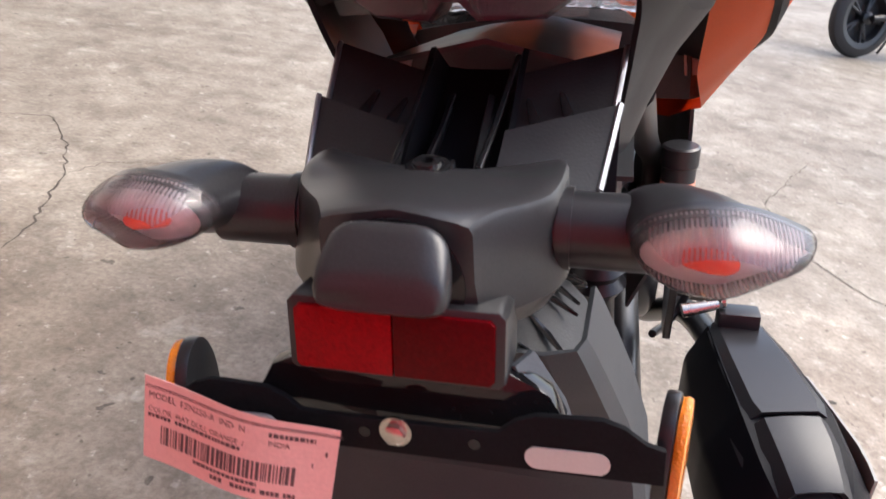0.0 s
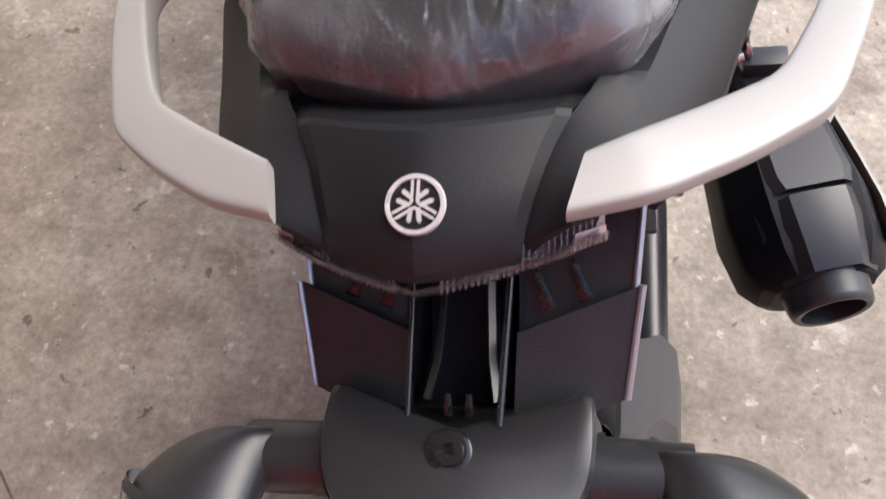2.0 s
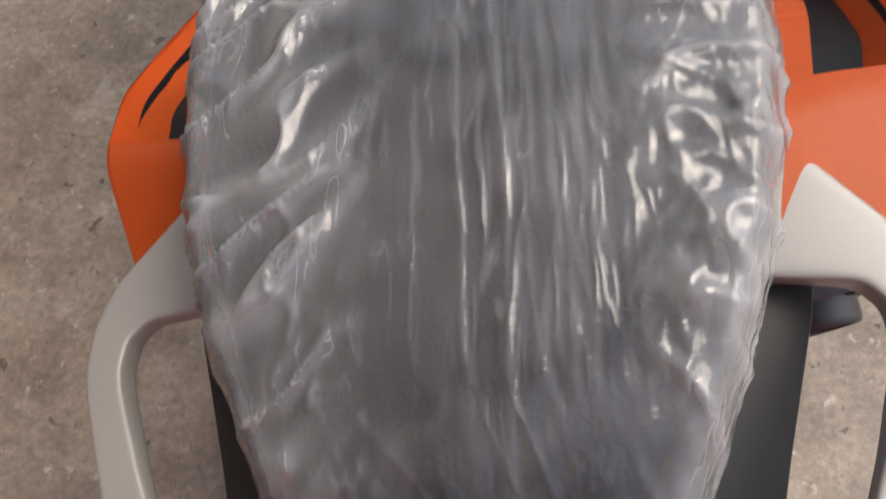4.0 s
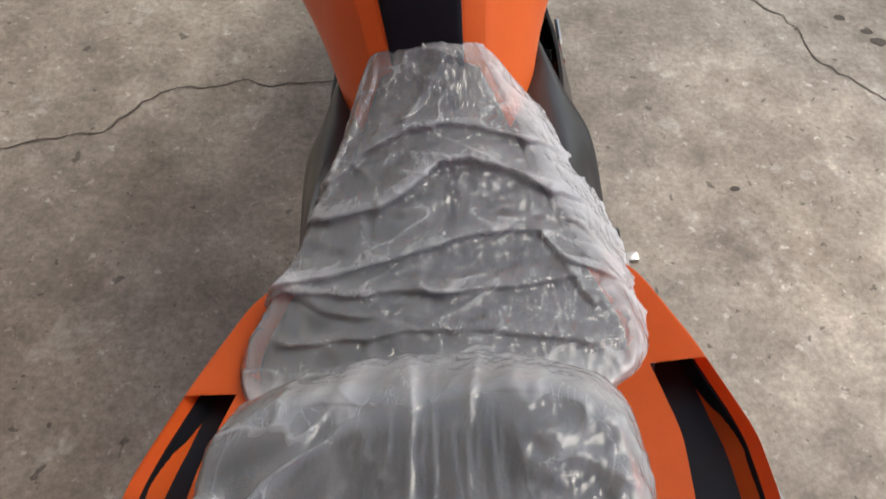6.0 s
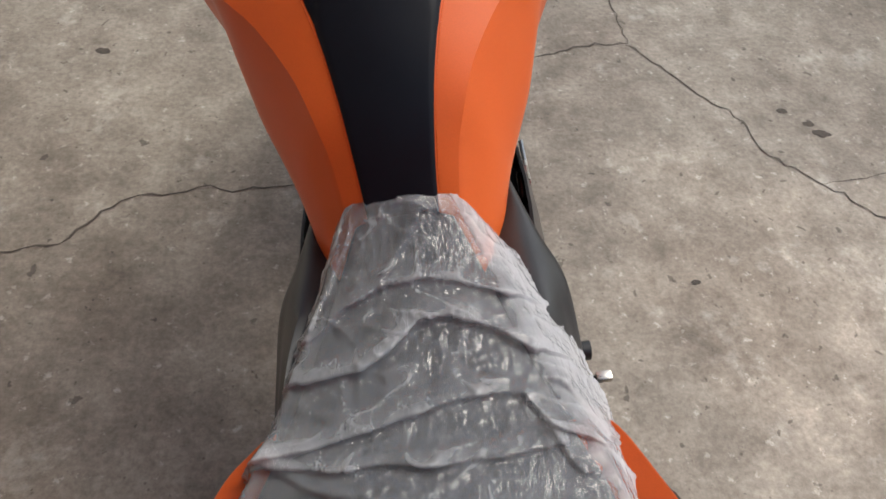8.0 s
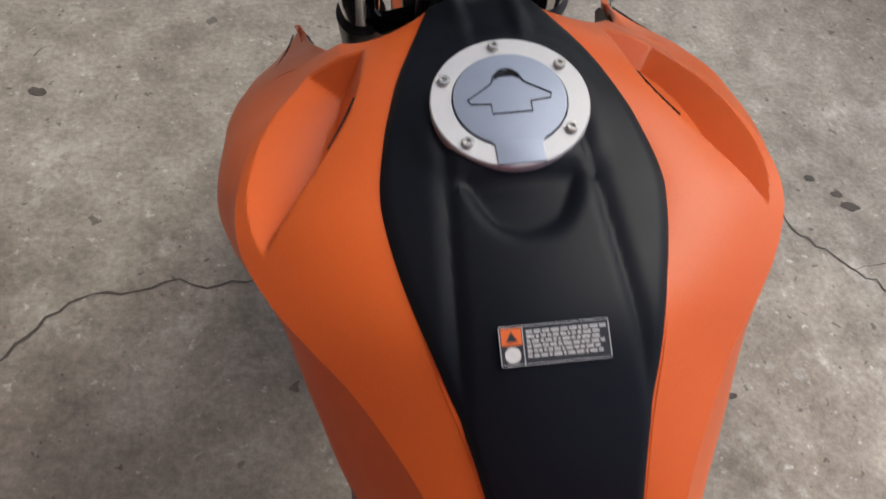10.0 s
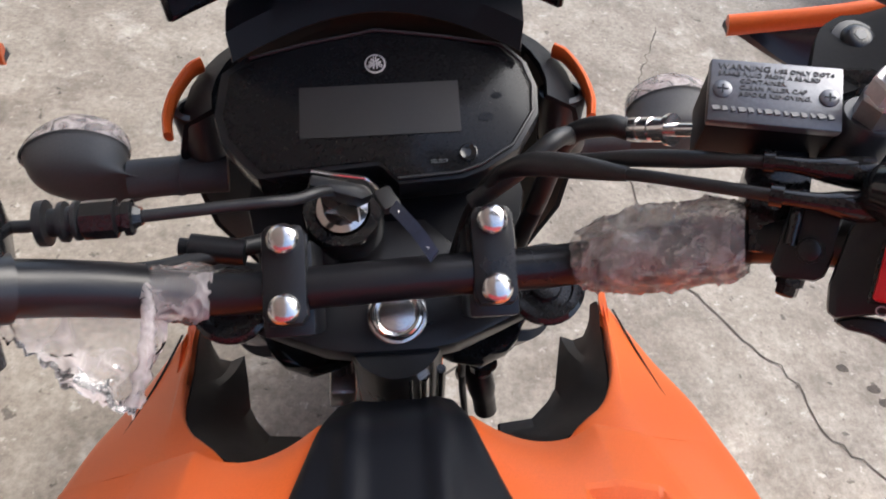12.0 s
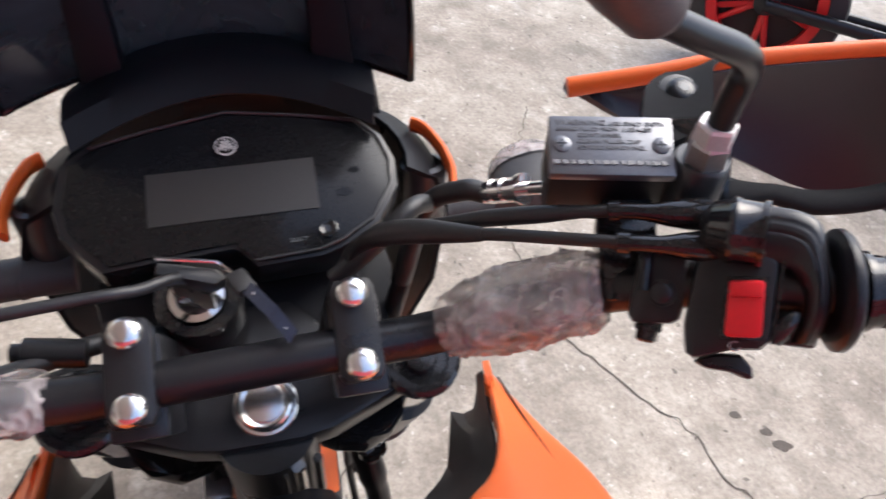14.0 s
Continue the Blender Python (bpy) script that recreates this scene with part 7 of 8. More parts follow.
# brake lever
part("brake_lever", tube(glide([(0.215, 1.083, 1.062), (0.240, 1.080, 1.058), (0.262, 1.076, 1.054), (0.284, 1.074, 1.053), (0.312, 1.073, 1.043), (0.347, 1.073, 1.039), (0.384, 1.074, 1.042), (0.42, 1.078, 1.046)], 5), [0.0100] * 11 + [0.0088, 0.0078, 0.0068, 0.0062, 0.0062, 0.0066, 0.0070, 0.0074, 0.0078, 0.0080] + [0.0080] * 15, 16, None, 0.8), DARKPLATE, bike, "black brake lever", 60)
part("clutch_lever", tube(glide([(-0.205, 1.092, 1.058), (-0.232, 1.084, 1.056), (-0.27, 1.066, 1.052), (-0.31, 1.052, 1.050), (-0.36, 1.047, 1.052), (-0.40, 1.042, 1.054)], 5), [0.0110] * 8 + [0.0095] * 18, 14, None, 0.6), SATIN, bike, "black clutch lever", 60)
# mirrors
for sign in (1, -1):
    nutp = Vector((0.2165, 1.0530, 1.1100)) if sign > 0 else Vector((-0.188, 1.030, 1.086))
    tall = 0.0 if sign > 0 else 0.008
    mb = part("mirror_boss", lathe(nutp - Vector((0, 0, 0.034)), (0, 0.05, 1), [(0, 0.013), (0.026, 0.0135), (0.028, 0.012)], 24), SATIN, bike, "black mirror boss")
    part("mirror_nut", lathe(nutp - Vector((0, 0, 0.006)), (0, 0.02, 1), [(-tall, 0.0100 + tall * 0.19), (0.010, 0.0100 + tall * 0.19), (0.012, 0.0088)], 6), DULL if sign > 0 else PALENUT, mb, "bright hex nut of the mirror", 25)
    part("mirror_nut", lathe(nutp + Vector((0, 0, 0.0055)), (0, 0.02, 1), [(0, 0.0094 + tall * 0.3), (0.008, 0.0094 + tall * 0.3), (0.0095, 0.0085)], 6, None, 0.3), PALENUT, mb, "bright hex nut of the mirror", 25)
    if sign > 0:
        pts = [nutp, nutp + Vector((0.001, -0.001, 0.030)), nutp + Vector((0.000, -0.003, 0.044)), nutp + Vector((-0.010, -0.008, 0.056)), nutp + Vector((-0.034, -0.012, 0.068)), nutp + Vector((-0.052, -0.014, 0.077))]
        part("mirror_stalk", tube(glide(pts, 5), 0.0062, 18), CAST, mb, "bent glossy black mirror stalk", 60)
        e = Vector(pts[-1])
        rings = []
        for k, (q, r1, r2) in enumerate(((0.0, 0.0085, 0.0085), (0.006, 0.014, 0.013), (0.020, 0.018, 0.016), (0.045, 0.021, 0.019), (0.075, 0.028, 0.022), (0.11, 0.036, 0.022), (0.15, 0.034, 0.018), (0.175, 0.02, 0.01))):
            c = e + Vector((-0.66, 0.22, 0.72)) * q
            rings.append([c + Vector((0.74, 0, 0.67)) * (r2 * math.sin(a)) + Vector((0, 1, 0)) * (r1 * math.cos(a)) for a in (2 * math.pi * n_ / 26 for n_ in range(26))])
        part("mirror_head", skin(rings, True, True), mat("grey_mirror_shell", (0.06, 0.055, 0.06), 0.45, 0, 0.15, 12, 0.01, 800), bike, "dark grey rear-view mirror", 60)
    else:
        part("mirror_stalk", tube(glide([nutp, nutp + Vector((0, 0.0, 0.035)), nutp + Vector((-0.008, 0.012, 0.060)), nutp + Vector((-0.03, 0.03, 0.075))], 5), 0.0062, 18), GLOSS, mb, "glossy black mirror stalk", 60)
# hand guards
for sign in (1, -1):
    top = glide([(0.197, 1.162, 1.0660), (0.2451, 1.155, 1.0750), (0.2838, 1.152, 1.0815), (0.3563, 1.142, 1.0888), (0.388, 1.130, 1.0940), (0.407, 1.108, 1.095), (0.425, 1.085, 1.095), (0.455, 1.03, 1.075), (0.46, 0.97, 1.05)], 6)
    low = glide([(0.200, 1.162, 1.0640), (0.240, 1.155, 1.0420), (0.2965, 1.142, 1.0247), (0.3581, 1.132, 0.9962), (0.400, 1.124, 0.9880), (0.4350, 1.112, 0.975), (0.460, 1.095, 0.955), (0.475, 1.03, 0.96), (0.470, 0.97, 0.98)], 6)
    rows = []
    for a, b in zip(top, low):
        rows.append([(sign * v[0], v[1], v[2]) for v in [a + (b - a) * q + np.array([0.0, 0.010 * math.sin(math.pi * q), 0]) for q in (0, 0.1, 0.25, 0.45, 0.65, 0.85, 1.0)]])
    hg = part("hand_guard", sheet(rows, 0.004 * -sign), GUARD, bike, "black plastic hand guard with an orange lip", 50)
    part("guard_lip", tube([(sign * a[0], a[1] + 0.002, a[2] + 0.001) for a in top], 0.0050, 10, None, 1.3), ORANGE, hg, "orange upper lip of the hand guard", 60)
    arm_pts = [(sign * 0.212, 1.072, 1.096), (sign * 0.222, 1.095, 1.099), (sign * 0.236, 1.118, 1.096), (sign * 0.262, 1.143, 1.084)]
    part("guard_arm", sheet([[Vector(p) + Vector((w, 0.3 * w, 0.003 * abs(w) / 0.014)) for w in (-0.022, -0.007, 0.007, 0.024)] for p in glide(arm_pts, 4)], -0.003), DARKPLATE, hg, "dark grey metal guard arm", 50)
    NB = plane_at((sign * 0.218, 1.058, 1.092), (0.882, -0.4577 * sign, 0.112 * sign), (0.2199 * sign, 0.61, 0.7613))
    part("guard_bracket", slab([(sign * x, y) for x, y in ((-0.0165, 0.0215), (-0.0150, 0.0245), (-0.0008, 0.0268), (0.0080, 0.0250), (0.0140, 0.0190), (0.0170, 0.0100), (0.0195, -0.0180), (0.0020, -0.0205), (-0.0064, -0.0072), (-0.0125, 0.0101))][::int(sign)], 0.014, 0.004, NB @ pose(0, 0, -0.006)), GLOSS, hg, "glossy black bracket round the mirror boss", 40)
    gb = part("guard_bolt", lathe((sign * 0.2307, 1.1061, 1.1000), (0, -0.3, 0.95), [(0, 0.0120), (0.0015, 0.0118), (0.0025, 0.0080), (0.005, 0.0074), (0.0062, 0.0050), (0.0065, 0.0030)], 22), CAST, hg, "black domed bolt of the guard", 60)
    part("bolt_socket", lathe((sign * 0.2307, 1.1044, 1.1062), (0, -0.3, 0.95), [(0, 0.0030), (0.0004, 0.0030), (0.0004, 0.0005)], 6), GREY, gb)
# left switch housing
m = plane_at((-0.2250, 0.9895, 1.0620), (0.955, 0.28, -0.10), (-0.10, 0.66, 0.74)) @ pose(0, 0, -0.013, 0, 0, 18)
ls = part("switch_housing", slab([(-0.026, -0.038), (0.022, -0.050), (0.0245, -0.045), (0.0235, 0.020), (0.018, 0.033), (-0.020, 0.035), (-0.026, 0.028)], 0.046, 0.004, m @ pose(0, 0, 0.018)), BLACK, bike, "black switch housing with lamp and turn switches", 40)
part("lamp_switch", slab([(-0.009, -0.016), (0.009, -0.016), (0.009, 0.012), (-0.009, 0.012)], 0.006, 0.0012, m @ pose(-0.003, 0.006, 0.0215, 5)), GLOSS, ls, "dark rocker switch")
part("turn_switch", slab([(-0.015, -0.0045), (0.015, -0.0045), (0.015, 0.0045), (-0.015, 0.0045)], 0.004, 0.001, m @ pose(0.002, -0.033, 0.0200)), GLOSS, ls, "slotted turn switch")
part("turn_knob", block(m @ Vector((0.001, -0.033, 0.026)), (0.009, 0.010, 0.012), 0.002, m.to_3x3().to_4x4()), BLACK, ls, "square turn switch knob")
for x, y in ((0.0125, 0.014), (0.0135, -0.006)):
    part("lamp_mark", tube([m @ Vector((x + 0.0022 * math.cos(a), y + 0.0022 * math.sin(a), 0.0185)) for a in (radians(-90 + 180 * k / 8) for k in range(9))], 0.0004, 6), DIMPRINT, ls, "white lamp symbol")
    bm = bmesh.new()
    for k in range(3):
        slab([(x - 0.005, y - 0.002 + 0.0017 * k), (x - 0.0015, y - 0.002 + 0.0017 * k), (x - 0.0015, y - 0.0014 + 0.0017 * k), (x - 0.005, y - 0.0014 + 0.0017 * k)], 0.0002, 0, m @ pose(0, 0, 0.0186), bm)
    part("lamp_rays", bm, DIMPRINT, ls)
for x in (-0.0065, 0.0055):
    part("turn_mark", slab([(x - 0.0019, -0.0245), (x, -0.0260), (x + 0.0019, -0.0245), (x, -0.0230)], 0.0002, 0, m @ pose(0, 0, 0.0186)), DIMPRINT, ls, "white turn symbol")
part("switch_print", text_bm("PASS", 0.0042, m @ pose(-0.014, 0.0255, 0.0187), 0.0001), DIMPRINT, ls)
part("horn_mark", slab([(0.002, -0.0435), (0.0062, -0.0420), (0.0062, -0.0385), (0.002, -0.0400)], 0.0002, 0, m @ pose(0, 0, 0.0186)), DIMPRINT, ls, "white horn symbol")
lp = along_bar(-0.180)
perch = part("lever_perch", slab([(-0.012, -0.020), (0.012, -0.020), (0.014, 0.018), (0.010, 0.040), (-0.010, 0.040), (-0.014, 0.018)], 0.026, 0.003, plane_at(lp + Vector((0, 0.008, 0.012)), (0.95, 0.28, -0.1), (-0.2, 0.85, 0.45))), GLOSS, bike, "black clutch lever perch")
part("perch_bolt", lathe(lp + Vector((0.002, 0.004, 0.016)), (0.05, -0.75, 0.66), [(-0.012, 0.0085), (0.006, 0.0085), (0.008, 0.0065)], 20), GLOSS, perch)
part("perch_lug", tube([lp + Vector((0.000, -0.008, 0.012)), lp + Vector((0.003, -0.024, -0.004)), lp + Vector((0.005, -0.032, -0.016))], [0.0100, 0.0098, 0.0085], 18), GLOSS, perch, "rounded clamp lug", 60)
part("perch_clamp", lathe(lp, along_bar(-0.170) - along_bar(-0.190), [(-0.013, 0.0135), (-0.0125, 0.0165), (0.0125, 0.0165), (0.013, 0.0135)], 28), SATIN, perch, "black clamp ring on the bar")
part("perch_bolt", lathe(lp + Vector((0.005, -0.033, -0.014)), (0.05, -0.9, -0.3), [(0, 0.0058), (0.005, 0.0058), (0.006, 0.004)], 6), STEEL, perch)
# clutch cable with ribbed boot
cc = part("clutch_cable", tube(glide([(-0.205, 1.064, 1.045), (-0.165, 1.066, 1.042), (-0.12, 1.070, 1.040), (-0.078, 1.077, 1.036), (-0.048, 1.084, 1.030), (-0.025, 1.105, 1.005), (-0.03, 1.12, 0.90)], 6), 0.0032, 12), RUBBER, bike, "black clutch cable", 60)
boot = part("cable_boot", lathe((-0.166, 1.0655, 1.0440), (0.93, 0.07, -0.05), [(0, 0.006), (0.001, 0.0112), (0.005, 0.0114), (0.006, 0.0070), (0.010, 0.0072), (0.011, 0.0100), (0.0135, 0.0102), (0.0145, 0.0076), (0.0165, 0.0076), (0.0175, 0.0096), (0.0195, 0.0098), (0.0205, 0.0080), (0.022, 0.0080)], 24), RUBBER, cc, "ribbed black rubber cable boot", 50)
part("cable_adjuster", lathe((-0.1455, 1.0670, 1.0429), (0.93, 0.07, -0.05), [(0, 0.0070), (0.001, 0.0098), (0.016, 0.0100), (0.017, 0.0070), (0.019, 0.0070), (0.020, 0.0092), (0.0235, 0.0092), (0.0245, 0.0060), (0.028, 0.0045)], 8, None, 0.3), GLOSS, boot, "glossy eight-sided cable adjuster", 30)
part("wire_loom", tube(glide([(-0.19, 1.055, 1.020), (-0.13, 1.066, 0.998), (-0.08, 1.085, 0.990), (-0.05, 1.098, 0.975), (-0.03, 1.10, 0.93)], 6), 0.0055, 12), RUBBER, bike, "black taped wire loom", 60)
part("wire_loom", tube(glide([(0.05, 1.10, 1.0), (0.075, 1.105, 1.02), (0.10, 1.12, 1.03), (0.12, 1.15, 0.99), (0.11, 1.18, 0.93)], 6), 0.0055, 12), RUBBER, bike, "black taped wire loom", 60)
part("guide_clip", lathe((-0.108, 1.083, 0.995), (-0.9, 0.1, 0.1), [(-0.03, 0.0075), (0, 0.0080), (0.001, 0.0050), (0.006, 0.0050)], 14), STEEL, bike, "small cable clamp with a bright screw end")

# ---- wrapping film on the bar
def wrapped(name, path, radii, amp, seed, label, film, seg=70, squash=0.8, parent=None):
    p = [Vector(q) for q in glide(path, 14)]
    r = [q[0] for q in glide([(v, 0, 0) for v in radii], 14)]
    rings = []
    for i, q in enumerate(p):
        d, s, u = frame_axes(p[min(i + 1, len(p) - 1)] - p[max(i - 1, 0)])
        ring = []
        for k in range(seg):
            a = 2 * math.pi * k / seg
            n_ = s * math.cos(a) + u * math.sin(a) * squash
            v = q + n_ * r[i]
            h = amp * (1.4 * noise.noise(v * 55 + Vector((seed, 0, 0))) + 1.2 * crease(v + Vector((0, seed, 0)), 70, 7) + 0.9 * crease(v + Vector((seed, 0, seed)), 120, 7) + 0.25 * noise.noise(v * 210)) - 0.5 * amp
            ring.append(v + n_.normalized() * h)
        rings.append(ring + ring[:1])
    loose = [[min(1, max(0, 0.20 + 1.1 * noise.noise(v * 60 + Vector((0, 0, seed))) + 0.35 * crease(v + Vector((seed, 0, seed)), 120, 4))) for v in ring] for ring in rings]
    bm = film_skin(rings, loose)
    bmesh.ops.remove_doubles(bm, verts=bm.verts, dist=0.00002)
    if parent:
        return part(name, bm, film, parent, label, 180)
    return solid(name, bm, film, label, "plastic wrap", BIKE, "bar wraps", smooth=180)


outer_wrap = wrapped("bubble_wrap", [(0.100, 1.047, 1.014), (0.118, 1.043, 1.025), (0.140, 1.038, 1.036), (0.162, 1.030, 1.049), (0.170, 1.027, 1.053)], [0.016, 0.0220, 0.0235, 0.0215, 0.0165], 0.0017, 2.0, "crumpled clear bubble wrap round the handlebar", BUBBLE)
wrapped("inner_layer", [(0.104, 1.046, 1.013), (0.125, 1.042, 1.023), (0.150, 1.034, 1.038), (0.166, 1.028, 1.048)], [0.0125, 0.0150, 0.0155, 0.013], 0.0014, 5.0, "inner layer of bubble wrap on the handlebar", BARWRAP, parent=outer_wrap)
wrapped("clear_wrap", [(-0.119, 1.0425, 1.0145), (-0.110, 1.043, 1.011), (-0.096, 1.045, 1.007), (-0.090, 1.045, 1.0055)], [0.0140, 0.0148, 0.0146, 0.0128], 0.0013, 7.0, "clear film wound tightly round the handlebar", BARWRAP)
rows, loose = [], []
hem = glide([(-0.182, 1.016, 1.026), (-0.173, 1.012, 1.022), (-0.158, 1.000, 1.018), (-0.1444, 0.990, 1.0155), (-0.131, 0.983, 1.010), (-0.1195, 0.979, 1.006), (-0.1145, 0.990, 1.011), (-0.1125, 1.004, 1.015)], 9)
for i in range(70):
    t = i / 69
    row, sl = [], []
    for j in range(len(hem)):
        s = j / (len(hem) - 1)
        top = Vector((-0.190, 1.022, 1.046)).lerp(Vector((-0.112, 1.042, 1.012)), s)
        low = Vector(hem[j]) + Vector((0, 0.007 * noise.noise(Vector((s * 14, 3, 0))) + 0.003 * noise.noise(Vector((s * 45, 7, 0))), 0))
        v = top.lerp(low, t)
        v.z -= 0.016 * math.sin(math.pi * t) * (0.6 + 0.4 * s)
        h = 0.0045 * crease(v + Vector((1, 4, 0)), 30, 2) + 0.0026 * crease(v + Vector((4, 1, 0)), 62, 4) + 0.0010 * crease(v, 130, 3)
        row.append(v + Vector((0.3 * h, -0.3 * h, h)) * (0.3 + t))
        sl.append(min(1, max(0, 0.02 + 0.75 * max(0, t - 0.62) / 0.38 + 0.7 * max(0, s - 0.86) / 0.14 + 0.5 * crease(v + Vector((4, 1, 0)), 62, 4) + 0.5 * noise.noise(v * 70))))
    rows.append(row), loose.append(sl)
torn = solid("torn_wrap", film_skin(rows, loose), BARWRAP, "torn flap of clear crinkled film hanging from the handlebar", "plastic wrap", BIKE, "bar wraps", smooth=180)
strand = [Vector(q) for q in glide([(-0.1225, 1.052, 1.018), (-0.118, 1.042, 1.026), (-0.1150, 1.030, 1.022), (-0.1141, 1.0141, 1.0175), (-0.1155, 0.998, 1.013), (-0.1190, 0.983, 1.008)], 9)]
rings = []
for i, q in enumerate(strand):
    d, e1, e2 = frame_axes(strand[min(i + 1, len(strand) - 1)] - strand[max(i - 1, 0)])
    r = 0.0015 + 0.0014 * (i / len(strand)) + 0.0012 * noise.noise(q * 160)
    ring = [q + e1 * (r * (1.5 + 0.8 * noise.noise(q * 200 + Vector((k, 0, 0)))) * math.cos(a)) + e2 * (r * math.sin(a)) for k, a in ((k, 2 * math.pi * k / 14) for k in range(14))]
    rings.append(ring + ring[:1])
part("twisted_strand", film_skin(rings, [[0.3 + 0.5 * abs(noise.noise(q * 300)) for q in ring] for ring in rings]), BARWRAP, torn, "whitish twisted strand of the film", 180)


# ------------------------------------------------------------------ rear wheel, engine, exhaust
RW = Vector((0, 0.0, 0.315))
rear = part("rear_wheel", lathe(RW - Vector((0.07, 0, 0)), (1, 0, 0), [(0.0, 0.235), (0.004, 0.262), (0.016, 0.288), (0.035, 0.305), (0.055, 0.3135), (0.07, 0.315), (0.085, 0.3135), (0.105, 0.305), (0.124, 0.288), (0.136, 0.262), (0.14, 0.235), (0.11, 0.215), (0.03, 0.215)], 80), TYRE, bike, "wide black rear tyre on a dark alloy wheel", 40)
bm = bmesh.new()
for k in range(44):
    a = 2 * math.pi * k / 44
    for sx in (-1, 1):
        x0, x1 = sx * 0.012, sx * 0.052
        o = 0.07 * (k % 2)
        p = RW + Vector((x0, 0.3155 * math.cos(a), 0.3155 * math.sin(a)))
        q = RW + Vector((x1, 0.3060 * math.cos(a + 0.09 + o), 0.3060 * math.sin(a + 0.09 + o)))
        tube([p, p.lerp(q, 0.5) + (p.lerp(q, 0.5) - RW).normalized() * 0.001, q], [0.0015, 0.0032, 0.0015], 6, bm)
tagged(part("tread_groove", bm, GLOSS, rear, "slanted tread grooves"), kind="stuff")
part("rear_rim", lathe(RW - Vector((0.06, 0, 0)), (1, 0, 0), [(0, 0.222), (0.006, 0.225), (0.114, 0.225), (0.12, 0.222), (0.114, 0.200), (0.006, 0.200)], 64), SATIN, rear, "black wheel rim")
for k in range(5):
    a = 2 * math.pi * k / 5 + 0.3
    part("rear_spoke", tube([RW + Vector((0, 0.03 * math.cos(a), 0.03 * math.sin(a))), RW + Vector((0, 0.205 * math.cos(a), 0.205 * math.sin(a)))], [0.018, 0.013], 10), SATIN, rear)
part("rear_hub", lathe(RW - Vector((0.075, 0, 0)), (1, 0, 0), [(0, 0.02), (0.01, 0.045), (0.14, 0.045), (0.15, 0.02)], 24), SATIN, rear)
# inner mudguard
rows = []
for z, y, X in ((0.736, -0.214, 0.066), (0.728, -0.212, 0.070), (0.70, -0.200, 0.080), (0.660, -0.179, 0.092), (0.615, -0.170, 0.105), (0.56, -0.175, 0.112), (0.50, -0.190, 0.112)):
    rows.append([(x * X, y + d, z) for x, d in ((-1, 0.070), (-0.98, 0.014), (-0.93, 0.005), (-0.72, 0.0), (-0.35, 0.001), (0, 0.002), (0.35, 0.001), (0.72, 0.0), (0.93, 0.005), (0.98, 0.014), (1, 0.070))])
mud = part("inner_mudguard", sheet(rows, 0.003), MUDGREY, bike, "dark grey faceted inner mudguard", 16)
for sx in (1, -1):
    part("mudguard_bolt", lathe((sx * 0.053, -0.180, 0.657), (0.1 * sx, -0.45, 0.89), [(0, 0.011), (0.002, 0.0108), (0.003, 0.0085), (0.0015, 0.008), (0.0015, 0.0055), (0.006, 0.0052), (0.007, 0.003), (0.005, 0.0026)], 24), GLOSS, mud, "black bolt in a round recess")
    part("carrier_stay", sheet([[(sx * 0.041, -0.286, 0.776), (sx * 0.047, -0.274, 0.776)], [(sx * 0.052, -0.284, 0.752), (sx * 0.060, -0.270, 0.752)], [(sx * 0.058, -0.281, 0.738), (sx * 0.064, -0.268, 0.738)]], 0.003 * sx), GREY, carrier, "grey stay beside the plate back")
    part("under_panel", sheet([[(sx * x, y, z) for y, z in ((-0.11, 0.788), (-0.08, 0.785), (-0.03, 0.782), (0.04, 0.78))] for x in (0.0, 0.04, 0.07, 0.085)], 0.003 * sx), SATIN, bike, "black panel under the tail")
# added sheet: keeps the bright floor from showing through the gaps
part("splash_backing", sheet([[(x, y, z) for z, y in ((0.755, -0.152), (0.80, -0.136), (0.84, -0.122))] for x in (-0.0755, -0.03, 0.03, 0.0755)], 0.003), BLACK, bike, "black sheet added to darken the gaps between the splash panels")
part("tail_under_tray", sheet([[(x, y, 0.872 - 0.02 * (abs(x) / 0.09) - 0.10 * (y + 0.15)) for y in (-0.115, -0.08, -0.02, 0.05, 0.15)] for x in (-0.070, -0.04, 0, 0.04, 0.070)], -0.003), SATIN, bike, "black tray under the tail")
